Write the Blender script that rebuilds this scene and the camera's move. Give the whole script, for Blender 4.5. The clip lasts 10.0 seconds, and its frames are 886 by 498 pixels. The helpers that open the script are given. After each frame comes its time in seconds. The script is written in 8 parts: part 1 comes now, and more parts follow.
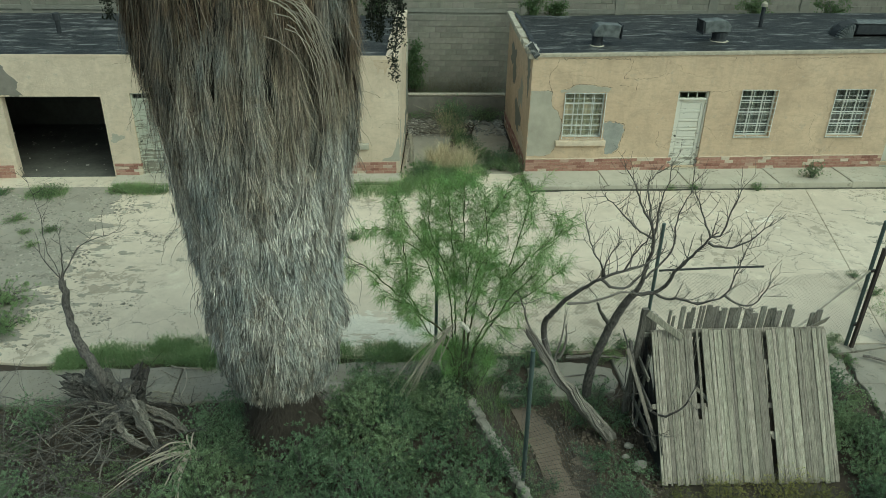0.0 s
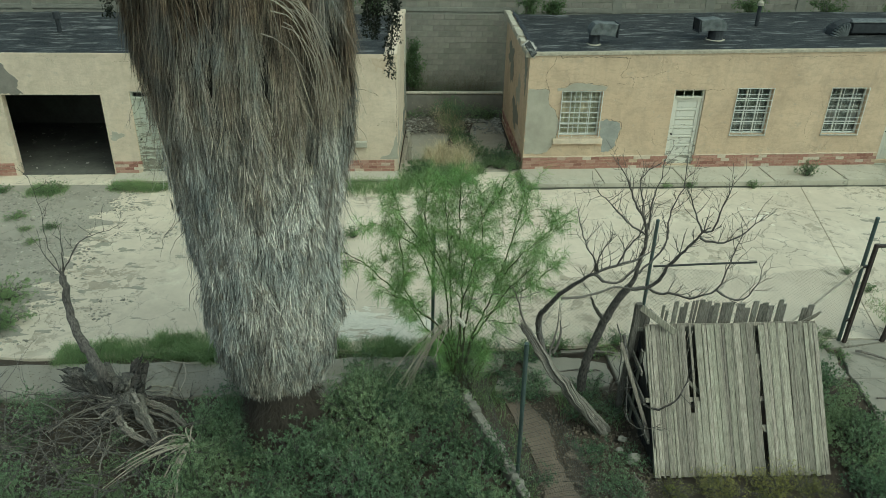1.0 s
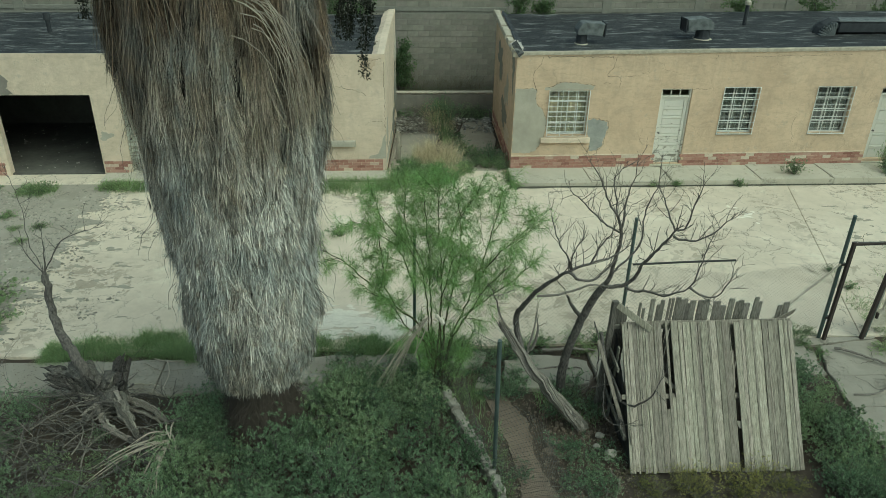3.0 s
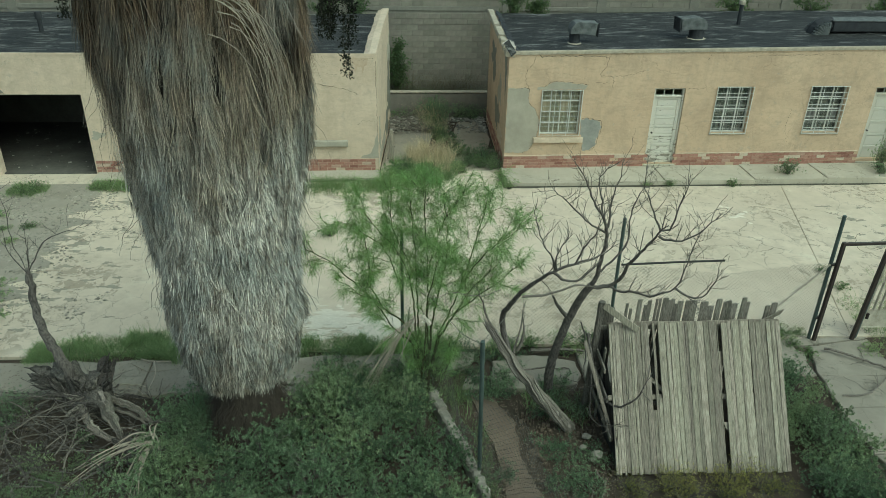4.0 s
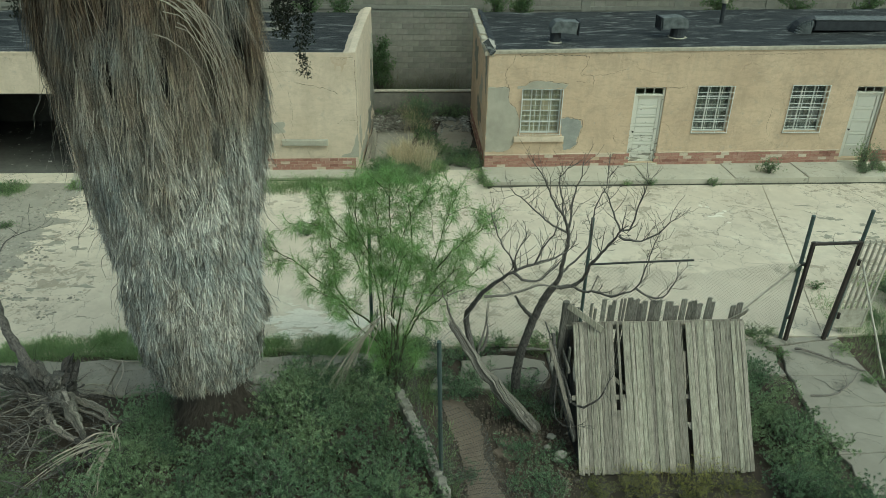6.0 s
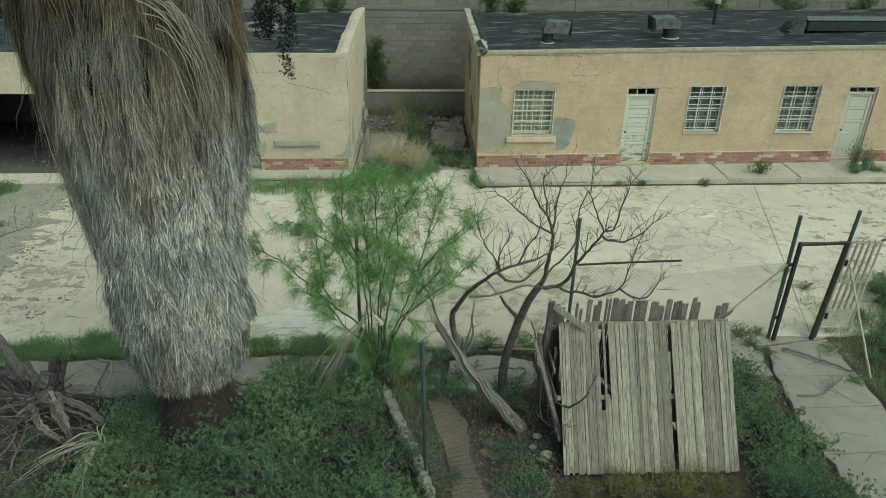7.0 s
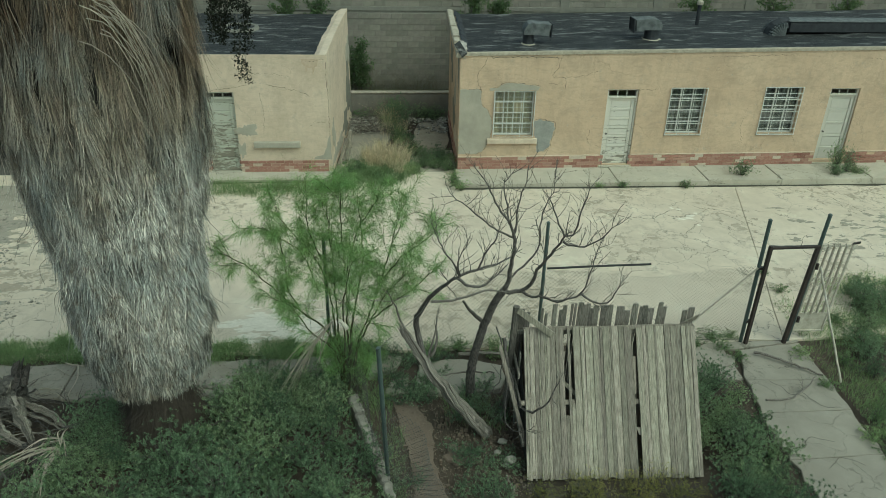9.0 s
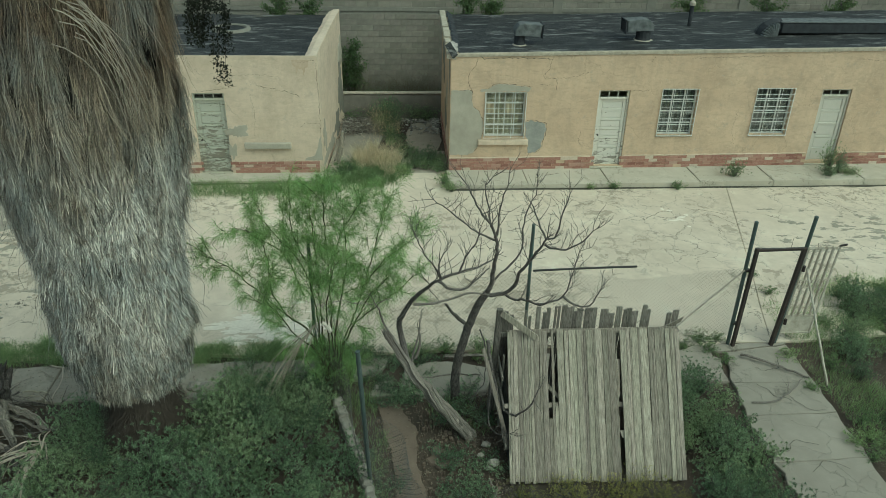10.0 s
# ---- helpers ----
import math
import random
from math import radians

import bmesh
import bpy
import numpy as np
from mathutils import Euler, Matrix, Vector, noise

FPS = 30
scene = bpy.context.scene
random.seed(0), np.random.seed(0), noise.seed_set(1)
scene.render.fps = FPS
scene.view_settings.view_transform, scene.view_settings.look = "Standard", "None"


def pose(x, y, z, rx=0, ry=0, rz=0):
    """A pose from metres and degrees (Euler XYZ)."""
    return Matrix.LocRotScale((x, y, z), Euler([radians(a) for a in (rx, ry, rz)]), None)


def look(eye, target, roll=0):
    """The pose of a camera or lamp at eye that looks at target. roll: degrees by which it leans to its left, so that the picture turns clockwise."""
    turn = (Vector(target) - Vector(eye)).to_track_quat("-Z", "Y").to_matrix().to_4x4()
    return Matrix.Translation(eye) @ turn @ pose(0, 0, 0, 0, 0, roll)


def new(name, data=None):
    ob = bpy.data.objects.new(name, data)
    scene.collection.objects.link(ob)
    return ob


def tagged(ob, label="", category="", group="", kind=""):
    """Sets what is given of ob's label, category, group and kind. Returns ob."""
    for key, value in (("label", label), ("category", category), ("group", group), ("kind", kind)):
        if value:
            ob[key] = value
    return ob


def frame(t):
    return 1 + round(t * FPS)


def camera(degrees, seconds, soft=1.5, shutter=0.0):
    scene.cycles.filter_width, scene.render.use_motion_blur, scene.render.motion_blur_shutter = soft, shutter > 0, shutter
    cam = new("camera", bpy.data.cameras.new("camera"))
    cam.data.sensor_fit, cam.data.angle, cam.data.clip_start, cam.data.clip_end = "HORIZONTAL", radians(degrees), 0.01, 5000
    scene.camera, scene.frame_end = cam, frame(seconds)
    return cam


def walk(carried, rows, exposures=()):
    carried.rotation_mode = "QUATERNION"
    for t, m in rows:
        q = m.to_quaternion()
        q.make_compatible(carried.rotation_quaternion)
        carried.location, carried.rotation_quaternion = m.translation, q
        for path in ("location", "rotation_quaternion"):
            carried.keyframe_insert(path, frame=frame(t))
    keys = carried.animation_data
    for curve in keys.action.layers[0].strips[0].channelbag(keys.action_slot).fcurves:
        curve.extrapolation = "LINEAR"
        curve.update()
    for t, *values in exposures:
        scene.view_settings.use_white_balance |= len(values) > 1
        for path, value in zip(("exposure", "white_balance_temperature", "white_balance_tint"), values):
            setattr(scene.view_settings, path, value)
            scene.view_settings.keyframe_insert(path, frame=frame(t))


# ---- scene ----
cam = camera(61.6, 10.0, soft=0.65)
EXPOSURE, KELVIN, TINT = -0.24, 5850, -20
PATH = [
    (0, (0.304, 0.188, 8.375), (0.443, 1.955, 7.448), 1.3),
    (0.5, (0.311, 0.112, 8.366), (0.451, 1.879, 7.439), 1.3),
    (1, (0.359, 0.027, 8.386), (0.498, 1.793, 7.458), 1.3),
    (1.5, (0.432, -0.054, 8.423), (0.571, 1.712, 7.493), 1.3),
    (2, (0.518, -0.111, 8.432), (0.657, 1.655, 7.503), 1.3),
    (2.5, (0.603, -0.116, 8.45), (0.742, 1.649, 7.52), 1.2),
    (4, (0.943, -0.071, 8.428), (1.08, 1.693, 7.497), 1.2),
    (4.5, (1.066, -0.05, 8.434), (1.203, 1.714, 7.501), 1.2),
    (5, (1.21, -0.009, 8.443), (1.347, 1.755, 7.51), 1.2),
    (5.5, (1.38, -0.049, 8.44), (1.517, 1.714, 7.506), 1.2),
    (7, (1.757, -0.12, 8.475), (1.893, 1.642, 7.54), 1.2),
    (7.5, (1.879, -0.148, 8.461), (2.015, 1.615, 7.526), 1.2),
    (8, (2.031, -0.148, 8.475), (2.166, 1.615, 7.54), 1.2),
    (8.5, (2.171, -0.12, 8.518), (2.307, 1.641, 7.58), 1.2),
    (9, (2.333, -0.074, 8.532), (2.47, 1.688, 7.595), 1.2),
    (9.5, (2.484, -0.049, 8.553), (2.62, 1.713, 7.616), 1.2),
    (10, (2.609, -0.047, 8.569), (2.745, 1.714, 7.631), 1.2),
]
walk(cam, [(t, look(eye, target, roll)) for t, eye, target, roll in PATH], [(0, EXPOSURE, KELVIN, TINT), (4.5, EXPOSURE, KELVIN, TINT), (10, EXPOSURE - 0.1, KELVIN, TINT)])

# ---- light ----
SUN_UP, SUN_TURN = 52, 136
world = bpy.data.worlds.new("overcast")
scene.world = world
world.use_nodes = True
wn = world.node_tree
sky = wn.nodes.new("ShaderNodeTexSky")
sky.sky_type, sky.sun_disc = "NISHITA", False
sky.sun_elevation, sky.sun_rotation = radians(SUN_UP), radians(SUN_TURN)
sky.air_density, sky.dust_density, sky.ozone_density = 1.0, 4.0, 1.0
haze = wn.nodes.new("ShaderNodeHueSaturation")
haze.inputs["Saturation"].default_value = 0.55
wn.links.new(sky.outputs[0], haze.inputs["Color"])
wn.links.new(haze.outputs[0], wn.nodes["Background"].inputs[0])
wn.nodes["Background"].inputs[1].default_value = 0.15
sun = new("sun", bpy.data.lights.new("sun", "SUN"))
sun.data.energy, sun.data.angle, sun.data.color = 1.15, radians(50), (1.0, 0.95, 0.86)
sun.matrix_world = pose(0, 0, 20, 90 - SUN_UP, 0, 180 - SUN_TURN)

# ---- materials ----
FLAT = bpy.data.materials


class Nodes:
    """Short names for building a node material."""

    def __init__(self, name):
        self.mat = FLAT.new(name)
        self.mat.use_nodes = True
        self.tree = self.mat.node_tree
        self.shader = self.tree.nodes["Principled BSDF"]
        self.coord = self.tree.nodes.new("ShaderNodeTexCoord").outputs["Object"]

    def add(self, kind, **inputs):
        node = self.tree.nodes.new("ShaderNode" + kind)
        for key, value in inputs.items():
            self.put(node.inputs[key.replace("_", " ")], value)
        return node

    def put(self, socket, value):
        if isinstance(value, bpy.types.NodeSocket):
            self.tree.links.new(value, socket)
        elif isinstance(value, tuple) and len(value) == 3 and socket.type == "RGBA":
            socket.default_value = (*value, 1)
        else:
            socket.default_value = value

    def noise(self, scale, detail=4.0, rough=0.6, stretch=None, warp=0.0, shift=0.0):
        at = self.coord
        if stretch or shift:
            m = self.add("Mapping", Vector=at)
            m.inputs["Scale"].default_value = stretch or (1, 1, 1)
            m.inputs["Location"].default_value = (shift, shift * 0.7, shift * 0.3)
            at = m.outputs[0]
        return self.add("TexNoise", Vector=at, Scale=scale, Detail=detail, Roughness=rough, Distortion=warp).outputs["Fac"]

    def ramp(self, fac, *stops):
        node = self.add("ValToRGB", Fac=fac)
        ends = node.color_ramp.elements
        while len(ends) < len(stops):
            ends.new(0.5)
        for end, (at, col) in zip(ends, stops):
            end.position = at
            end.color = (*col, 1) if isinstance(col, tuple) else (col, col, col, 1)
        return node.outputs[0]

    def mix(self, fac, a, b, blend="MIX"):
        node = self.tree.nodes.new("ShaderNodeMix")
        node.data_type, node.blend_type = "RGBA", blend
        for at, value in ((0, fac), (6, a), (7, b)):
            self.put(node.inputs[at], value)
        return node.outputs[2]

    def math(self, how, a, b=0.5, c=0.5):
        node = self.tree.nodes.new("ShaderNodeMath")
        node.operation = how
        for at, value in enumerate((a, b, c)):
            self.put(node.inputs[at], value)
        return node.outputs[0]

    def vary(self, colour, kind, amount):
        """Lighter and darker from piece to piece."""
        if kind == "object":
            r = self.add("ObjectInfo").outputs["Random"]
        else:
            r = self.add("NewGeometry").outputs["Random Per Island"]
        value = self.math("MULTIPLY_ADD", r, 2 * amount, 1 - amount)
        hue = self.math("MULTIPLY_ADD", self.math("FRACT", self.math("MULTIPLY", r, 17.3)), 0.03, 0.485)
        return self.add("HueSaturation", Color=colour, Value=value, Hue=hue).outputs[0]

    def finish(self, colour, rough=0.85, bump=None, depth=0.01, strength=0.6, metal=0.0, spec=0.3):
        self.put(self.shader.inputs["Base Color"], colour)
        self.put(self.shader.inputs["Roughness"], rough)
        self.put(self.shader.inputs["Metallic"], metal)
        self.put(self.shader.inputs["Specular IOR Level"], spec)
        if bump is not None:
            node = self.add("Bump", Height=bump, Strength=strength, Distance=depth)
            self.tree.links.new(node.outputs[0], self.shader.inputs["Normal"])
        return self.mat


def plain(name, dark, light, scale=6.0, fine=60.0, rough=0.85, depth=0.006, vary=None, amount=0.25, metal=0.0, stretch=None, spec=0.3):
    """A surface between two colours with coarse blotches and fine grain."""
    n = Nodes(name)
    big, small = n.noise(scale, stretch=stretch), n.noise(fine, 3.0, stretch=stretch)
    colour = n.mix(n.math("MULTIPLY_ADD", small, 0.6, n.math("MULTIPLY_ADD", big, 1.4, -0.5)), dark, light)
    if vary:
        colour = n.vary(colour, vary, amount)
    return n.finish(colour, rough, small, depth, metal=metal, spec=spec)


def crack_lines(n, scale, width, shift=0.0, warp=0.25):
    """1 away from the cracks of a broken surface, 0 in them; only in part of the surface."""
    bend = n.add("TexNoise", Vector=n.coord, Scale=1.7, Detail=6.0, Roughness=0.65).outputs["Color"]
    at = n.add("VectorMath", Vector=n.coord)
    at.operation = "ADD"
    s = n.add("VectorMath", Vector=bend)
    s.operation, s.inputs[1].default_value = "MULTIPLY", (warp * 2, warp * 2, warp * 2)
    n.tree.links.new(s.outputs[0], at.inputs[1])
    v = n.add("TexVoronoi", Vector=at.outputs[0], Scale=scale)
    v.feature = "DISTANCE_TO_EDGE"
    line = n.ramp(v.outputs["Distance"], (0.0, 0.0), (width, 1.0))
    keep = n.ramp(n.noise(0.5, 3.0, shift=shift), (0.47, 1.0), (0.6, 0.0))
    return n.math("MAXIMUM", line, keep)


def concrete(name, dark, light, worn, worn_amount=0.53, cracks=1.0):
    """Old pale concrete: blotches, spalled dark places, hair cracks."""
    n = Nodes(name)
    big, mid, small = n.noise(0.35, 5.0), n.noise(2.2, 6.0, 0.7), n.noise(45.0, 3.0)
    colour = n.mix(n.ramp(big, (0.3, 0.0), (0.7, 1.0)), dark, light)
    colour = n.mix(n.math("MULTIPLY", n.ramp(mid, (0.4, 0.0), (0.75, 1.0)), 0.28), colour, worn)
    stain = n.noise(0.8, 6.0, 0.7, warp=0.5, shift=8.0)
    colour = n.mix(n.ramp(stain, (0.5, 0.0), (0.66, 0.2)), colour, worn)
    pale = n.noise(1.3, 7.0, 0.75, shift=15.0)
    colour = n.mix(n.ramp(pale, (0.55, 0.0), (0.7, 0.4)), colour, tuple(min(0.85, c * 1.3) for c in light))
    colour = n.mix(n.math("MULTIPLY_ADD", small, 0.5, -0.1), colour, n.mix(0.5, colour, dark))
    flake = n.math("MULTIPLY", n.ramp(n.noise(3.1, 8.0, 0.72, warp=0.6, shift=5.0), (worn_amount, 0.0), (worn_amount + 0.03, 1.0)),
                   n.ramp(n.noise(0.35, 3.0, shift=11.0), (0.5, 0.0), (0.6, 1.0)))
    colour = n.mix(n.math("MULTIPLY", flake, 0.75), colour, worn)
    height = n.math("MULTIPLY_ADD", small, 0.25, n.math("MULTIPLY", flake, -0.7))
    if cracks:
        line = crack_lines(n, 0.5, 0.006, 3.0, 0.4)
        fine = crack_lines(n, 1.5, 0.011, 23.0, 0.35)
        both = n.math("MULTIPLY", line, fine)
        colour = n.mix(n.math("MULTIPLY", n.math("SUBTRACT", 1.0, both), 0.8 * cracks), colour, (0.07, 0.065, 0.05))
        height = n.math("ADD", height, both)
    return n.finish(colour, 0.9, height, 0.012, 0.7)


def plaster(name, dark, light, stain):
    """Painted lime plaster with rain streaks, dirt and hair cracks."""
    n = Nodes(name)
    big, mid, small = n.noise(0.7, 5.0), n.noise(5.0, 6.0, 0.7), n.noise(70.0, 3.0)
    colour = n.mix(n.ramp(big, (0.3, 0.0), (0.7, 1.0)), dark, light)
    streak = n.noise(3.0, 5.0, 0.6, stretch=(2.2, 2.2, 0.18), shift=2.0)
    colour = n.mix(n.math("MULTIPLY", n.ramp(streak, (0.5, 0.0), (0.72, 1.0)), 0.22), colour, stain)
    cloud = n.noise(1.6, 7.0, 0.72, warp=0.4, shift=9.0)
    colour = n.mix(n.ramp(cloud, (0.45, 0.0), (0.68, 0.6)), colour, stain)
    grey = n.noise(2.6, 8.0, 0.75, shift=19.0)
    colour = n.mix(n.ramp(grey, (0.58, 0.0), (0.68, 0.45)), colour, (0.36, 0.33, 0.27))
    colour = n.mix(n.math("MULTIPLY", n.ramp(mid, (0.55, 0.0), (0.72, 1.0)), 0.4), colour, stain)
    line = crack_lines(n, 0.8, 0.008, 7.0)
    colour = n.mix(n.math("MULTIPLY", n.math("SUBTRACT", 1.0, line), 0.3), colour, (0.2, 0.16, 0.11))
    trowel = n.noise(7.0, 5.0, 0.65, stretch=(0.6, 0.6, 1.7), warp=0.5, shift=31.0)
    colour = n.mix(n.ramp(trowel, (0.36, 0.3), (0.5, 0.0)), colour, stain)
    chip = n.ramp(n.noise(9.0, 7.0, 0.7, shift=41.0), (0.64, 0.0), (0.67, 1.0))
    colour = n.mix(n.math("MULTIPLY", chip, 0.55), colour, (0.42, 0.38, 0.31))
    height = n.math("ADD", n.math("MULTIPLY", small, 0.3), n.math("ADD", mid, line))
    height = n.math("MULTIPLY_ADD", trowel, 1.5, n.math("SUBTRACT", height, chip))
    return n.finish(colour, 0.9, height, 0.014, 0.65)


def tar_roof(name):
    n = Nodes(name)
    wave, small = n.noise(2.2, 6.0, 0.7, stretch=(0.5, 2.2, 1.0), warp=0.8), n.noise(30.0, 4.0)
    colour = n.mix(n.ramp(wave, (0.35, 0.0), (0.7, 1.0)), (0.014, 0.015, 0.015), (0.05, 0.051, 0.05))
    pale = n.ramp(n.noise(3.0, 7.0, 0.75, stretch=(0.35, 1.8, 1.0), shift=4.0), (0.54, 0.0), (0.62, 1.0))
    colour = n.mix(n.math("MULTIPLY", pale, 0.75), colour, (0.27, 0.265, 0.25))
    return n.finish(colour, n.ramp(small, (0.3, 0.45), (0.7, 0.8)), n.math("ADD", wave, n.math("MULTIPLY", small, 0.3)), 0.03, 0.8)


def earth(name):
    n = Nodes(name)
    big, mid, small = n.noise(0.5, 5.0), n.noise(4.0, 6.0, 0.7), n.noise(38.0, 4.0, 0.7)
    colour = n.mix(n.ramp(big, (0.35, 0.0), (0.65, 1.0)), (0.06, 0.048, 0.036), (0.12, 0.093, 0.07))
    colour = n.mix(n.ramp(mid, (0.5, 0.0), (0.7, 0.7)), colour, (0.055, 0.052, 0.035))
    colour = n.mix(n.math("MULTIPLY", small, 0.5), colour, (0.07, 0.055, 0.04))
    return n.finish(colour, 0.95, n.math("ADD", small, mid), 0.03, 0.8)


def old_wood(name, dark, light, vary="object", amount=0.28, along=(9.0, 9.0, 0.9)):
    n = Nodes(name)
    grain, knots, small = n.noise(7.0, 6.0, 0.65, stretch=along), n.noise(2.0, 4.0), n.noise(90.0, 3.0, stretch=along)
    colour = n.mix(n.ramp(grain, (0.35, 0.0), (0.66, 1.0)), dark, light)
    colour = n.mix(n.ramp(knots, (0.58, 0.0), (0.75, 0.5)), colour, dark)
    colour = n.vary(colour, vary, amount)
    return n.finish(colour, 0.88, n.math("ADD", grain, n.math("MULTIPLY", small, 0.4)), 0.006, 0.8)


def peeling_paint(name, paint, under, amount):
    """White door paint, flaked off to grey wood in level strips."""
    n = Nodes(name)
    z = n.add("SeparateXYZ", Vector=n.coord).outputs["Z"]
    worn = n.math("ADD", n.noise(3.0, 8.0, 0.7, stretch=(1.2, 1.2, 5.0)), n.math("MULTIPLY_ADD", z, 0.075, -0.085))
    flake = n.ramp(worn, (amount, 1.0), (amount + 0.04, 0.0))
    dirt = n.noise(6.0, 5.0)
    colour = n.mix(n.math("MULTIPLY", dirt, 0.35), paint, tuple(c * 0.6 for c in paint))
    colour = n.mix(flake, colour, under)
    return n.finish(colour, 0.7, flake, 0.003, 0.6)


def leafy(name, dark, light, amount=0.35):
    """Leaves that let some light through."""
    n = Nodes(name)
    colour = n.mix(n.noise(1.6, 3.0), dark, light)
    colour = n.vary(colour, "island", amount)
    own = n.add("ObjectInfo").outputs["Random"]
    colour = n.add("HueSaturation", Color=colour, Value=n.math("MULTIPLY_ADD", own, 0.6, 0.7), Hue=n.math("MULTIPLY_ADD", own, -0.03, 0.512)).outputs[0]
    mat = n.finish(colour, 0.65, spec=0.2)
    thin = n.add("BsdfTranslucent", Color=colour)
    both = n.add("MixShader", Fac=0.35)
    n.tree.links.new(n.shader.outputs[0], both.inputs[1])
    n.tree.links.new(thin.outputs[0], both.inputs[2])
    n.tree.links.new(both.outputs[0], n.tree.nodes["Material Output"].inputs[0])
    return mat


def thatch(name):
    """Dead palm leaves: bleached grey below, browner and fresher above."""
    n = Nodes(name)
    z = n.add("SeparateXYZ", Vector=n.coord).outputs["Z"]
    up = n.math("MULTIPLY_ADD", z, 0.15, n.math("MULTIPLY_ADD", n.noise(1.4, 3.0, stretch=(1, 1, 0.4)), 0.6, -0.525))
    colour = n.ramp(up, (0.0, (0.36, 0.325, 0.265)), (0.1, (0.56, 0.525, 0.45)), (0.22, (0.68, 0.645, 0.56)), (0.46, (0.69, 0.66, 0.58)), (0.62, (0.4, 0.335, 0.25)), (0.76, (0.17, 0.12, 0.075)))
    tone = n.noise(5.0, 4.0, 0.7, stretch=(1, 1, 0.3))
    colour = n.mix(n.ramp(tone, (0.38, 0.65), (0.52, 0.0)), colour, (0.12, 0.112, 0.092))
    cool = n.ramp(n.noise(1.1, 3.0, stretch=(1, 1, 0.6), shift=3.0), (0.46, 0.0), (0.6, 1.0))
    colour = n.mix(n.math("MULTIPLY", cool, 0.4), colour, (0.27, 0.32, 0.315))
    warm = n.ramp(n.noise(9.0, 4.0, 0.7, stretch=(1, 1, 0.7), shift=13.0), (0.5, 0.0), (0.66, 0.7))
    colour = n.mix(warm, colour, (0.27, 0.21, 0.145))
    grain = n.noise(20.0, 3.0, stretch=(1, 1, 0.2))
    colour = n.mix(n.math("MULTIPLY", grain, 0.25), colour, (0.12, 0.1, 0.075))
    return n.finish(n.vary(colour, "island", 0.65), 0.7, spec=0.25)


def red_brick(name):
    """Old soft bricks: some burnt dark, some still smeared with limewash."""
    n = Nodes(name)
    big, small = n.noise(11.0, 5.0, 0.7), n.noise(60.0, 3.0)
    colour = n.mix(n.math("MULTIPLY_ADD", small, 0.5, n.math("MULTIPLY_ADD", big, 1.4, -0.45)), (0.29, 0.135, 0.1), (0.46, 0.27, 0.205))
    own = n.add("ObjectInfo").outputs["Random"]
    colour = n.mix(n.ramp(own, (0.0, 0.75), (0.25, 0.0)), colour, (0.2, 0.085, 0.068))
    colour = n.mix(n.ramp(own, (0.5, 0.0), (0.8, 0.5)), colour, (0.5, 0.34, 0.26))
    wash = n.math("MULTIPLY", n.ramp(own, (0.86, 0.0), (0.93, 1.0)), n.ramp(big, (0.36, 0.3), (0.5, 0.95)))
    colour = n.mix(wash, colour, (0.62, 0.54, 0.42))
    smear = n.ramp(n.noise(3.3, 6.0, 0.7, shift=6.0), (0.52, 0.0), (0.66, 0.55))
    colour = n.mix(smear, colour, (0.52, 0.4, 0.3))
    return n.finish(colour, 0.9, small, 0.008)


def glass(name):
    n = Nodes(name)
    n.put(n.shader.inputs["Transmission Weight"], 1.0)
    n.put(n.shader.inputs["IOR"], 1.45)
    return n.finish((0.75, 0.8, 0.78), 0.06, n.noise(6.0), 0.002, 0.1, spec=0.5)


YARD = concrete("yard concrete", (0.6, 0.515, 0.395), (0.735, 0.64, 0.5), (0.34, 0.285, 0.21))
WALK = concrete("walk concrete", (0.45, 0.41, 0.32), (0.56, 0.515, 0.41), (0.27, 0.25, 0.2), 0.58, 0.6)
SLAB = concrete("garden slab concrete", (0.26, 0.235, 0.19), (0.37, 0.335, 0.27), (0.17, 0.155, 0.12), 0.58, 0.2)
OLD_CEMENT = plain("weathered cement patch", (0.2, 0.205, 0.185), (0.42, 0.415, 0.37), 3.4, 30.0, depth=0.012)
CEMENT = plain("cement patch", (0.31, 0.285, 0.225), (0.5, 0.462, 0.372), 2.6, 40.0)
OCHRE = plaster("ochre plaster", (0.555, 0.415, 0.28), (0.665, 0.515, 0.358), (0.4, 0.305, 0.21))
CREAM = plaster("cream plaster", (0.625, 0.51, 0.377), (0.73, 0.61, 0.47), (0.47, 0.385, 0.28))
COPING = plain("lime coping", (0.27, 0.24, 0.185), (0.57, 0.51, 0.395), 7.0, 35.0, depth=0.015)
WORN = concrete("worn yard concrete", (0.28, 0.255, 0.205), (0.42, 0.38, 0.305), (0.22, 0.2, 0.155), 0.56, 1.0)
SPALL = plain("spalled concrete", (0.26, 0.235, 0.18), (0.42, 0.385, 0.3), 4.0, 30.0, depth=0.012)
GRAVEL = plain("concrete gravel", (0.2, 0.18, 0.145), (0.46, 0.42, 0.34), 6.0, vary="island", amount=0.35)
LIME = plain("dried lime", (0.66, 0.6, 0.49), (0.88, 0.82, 0.69), 9.0, 40.0)
BLOCK = plain("grey block", (0.19, 0.175, 0.142), (0.285, 0.264, 0.217), 5.0, vary="object", amount=0.12)
BLOCKS = plain("grey blocks", (0.19, 0.175, 0.142), (0.285, 0.264, 0.217), 5.0, vary="island", amount=0.12)
MORTAR = plain("mortar", (0.19, 0.182, 0.15), (0.265, 0.252, 0.21))
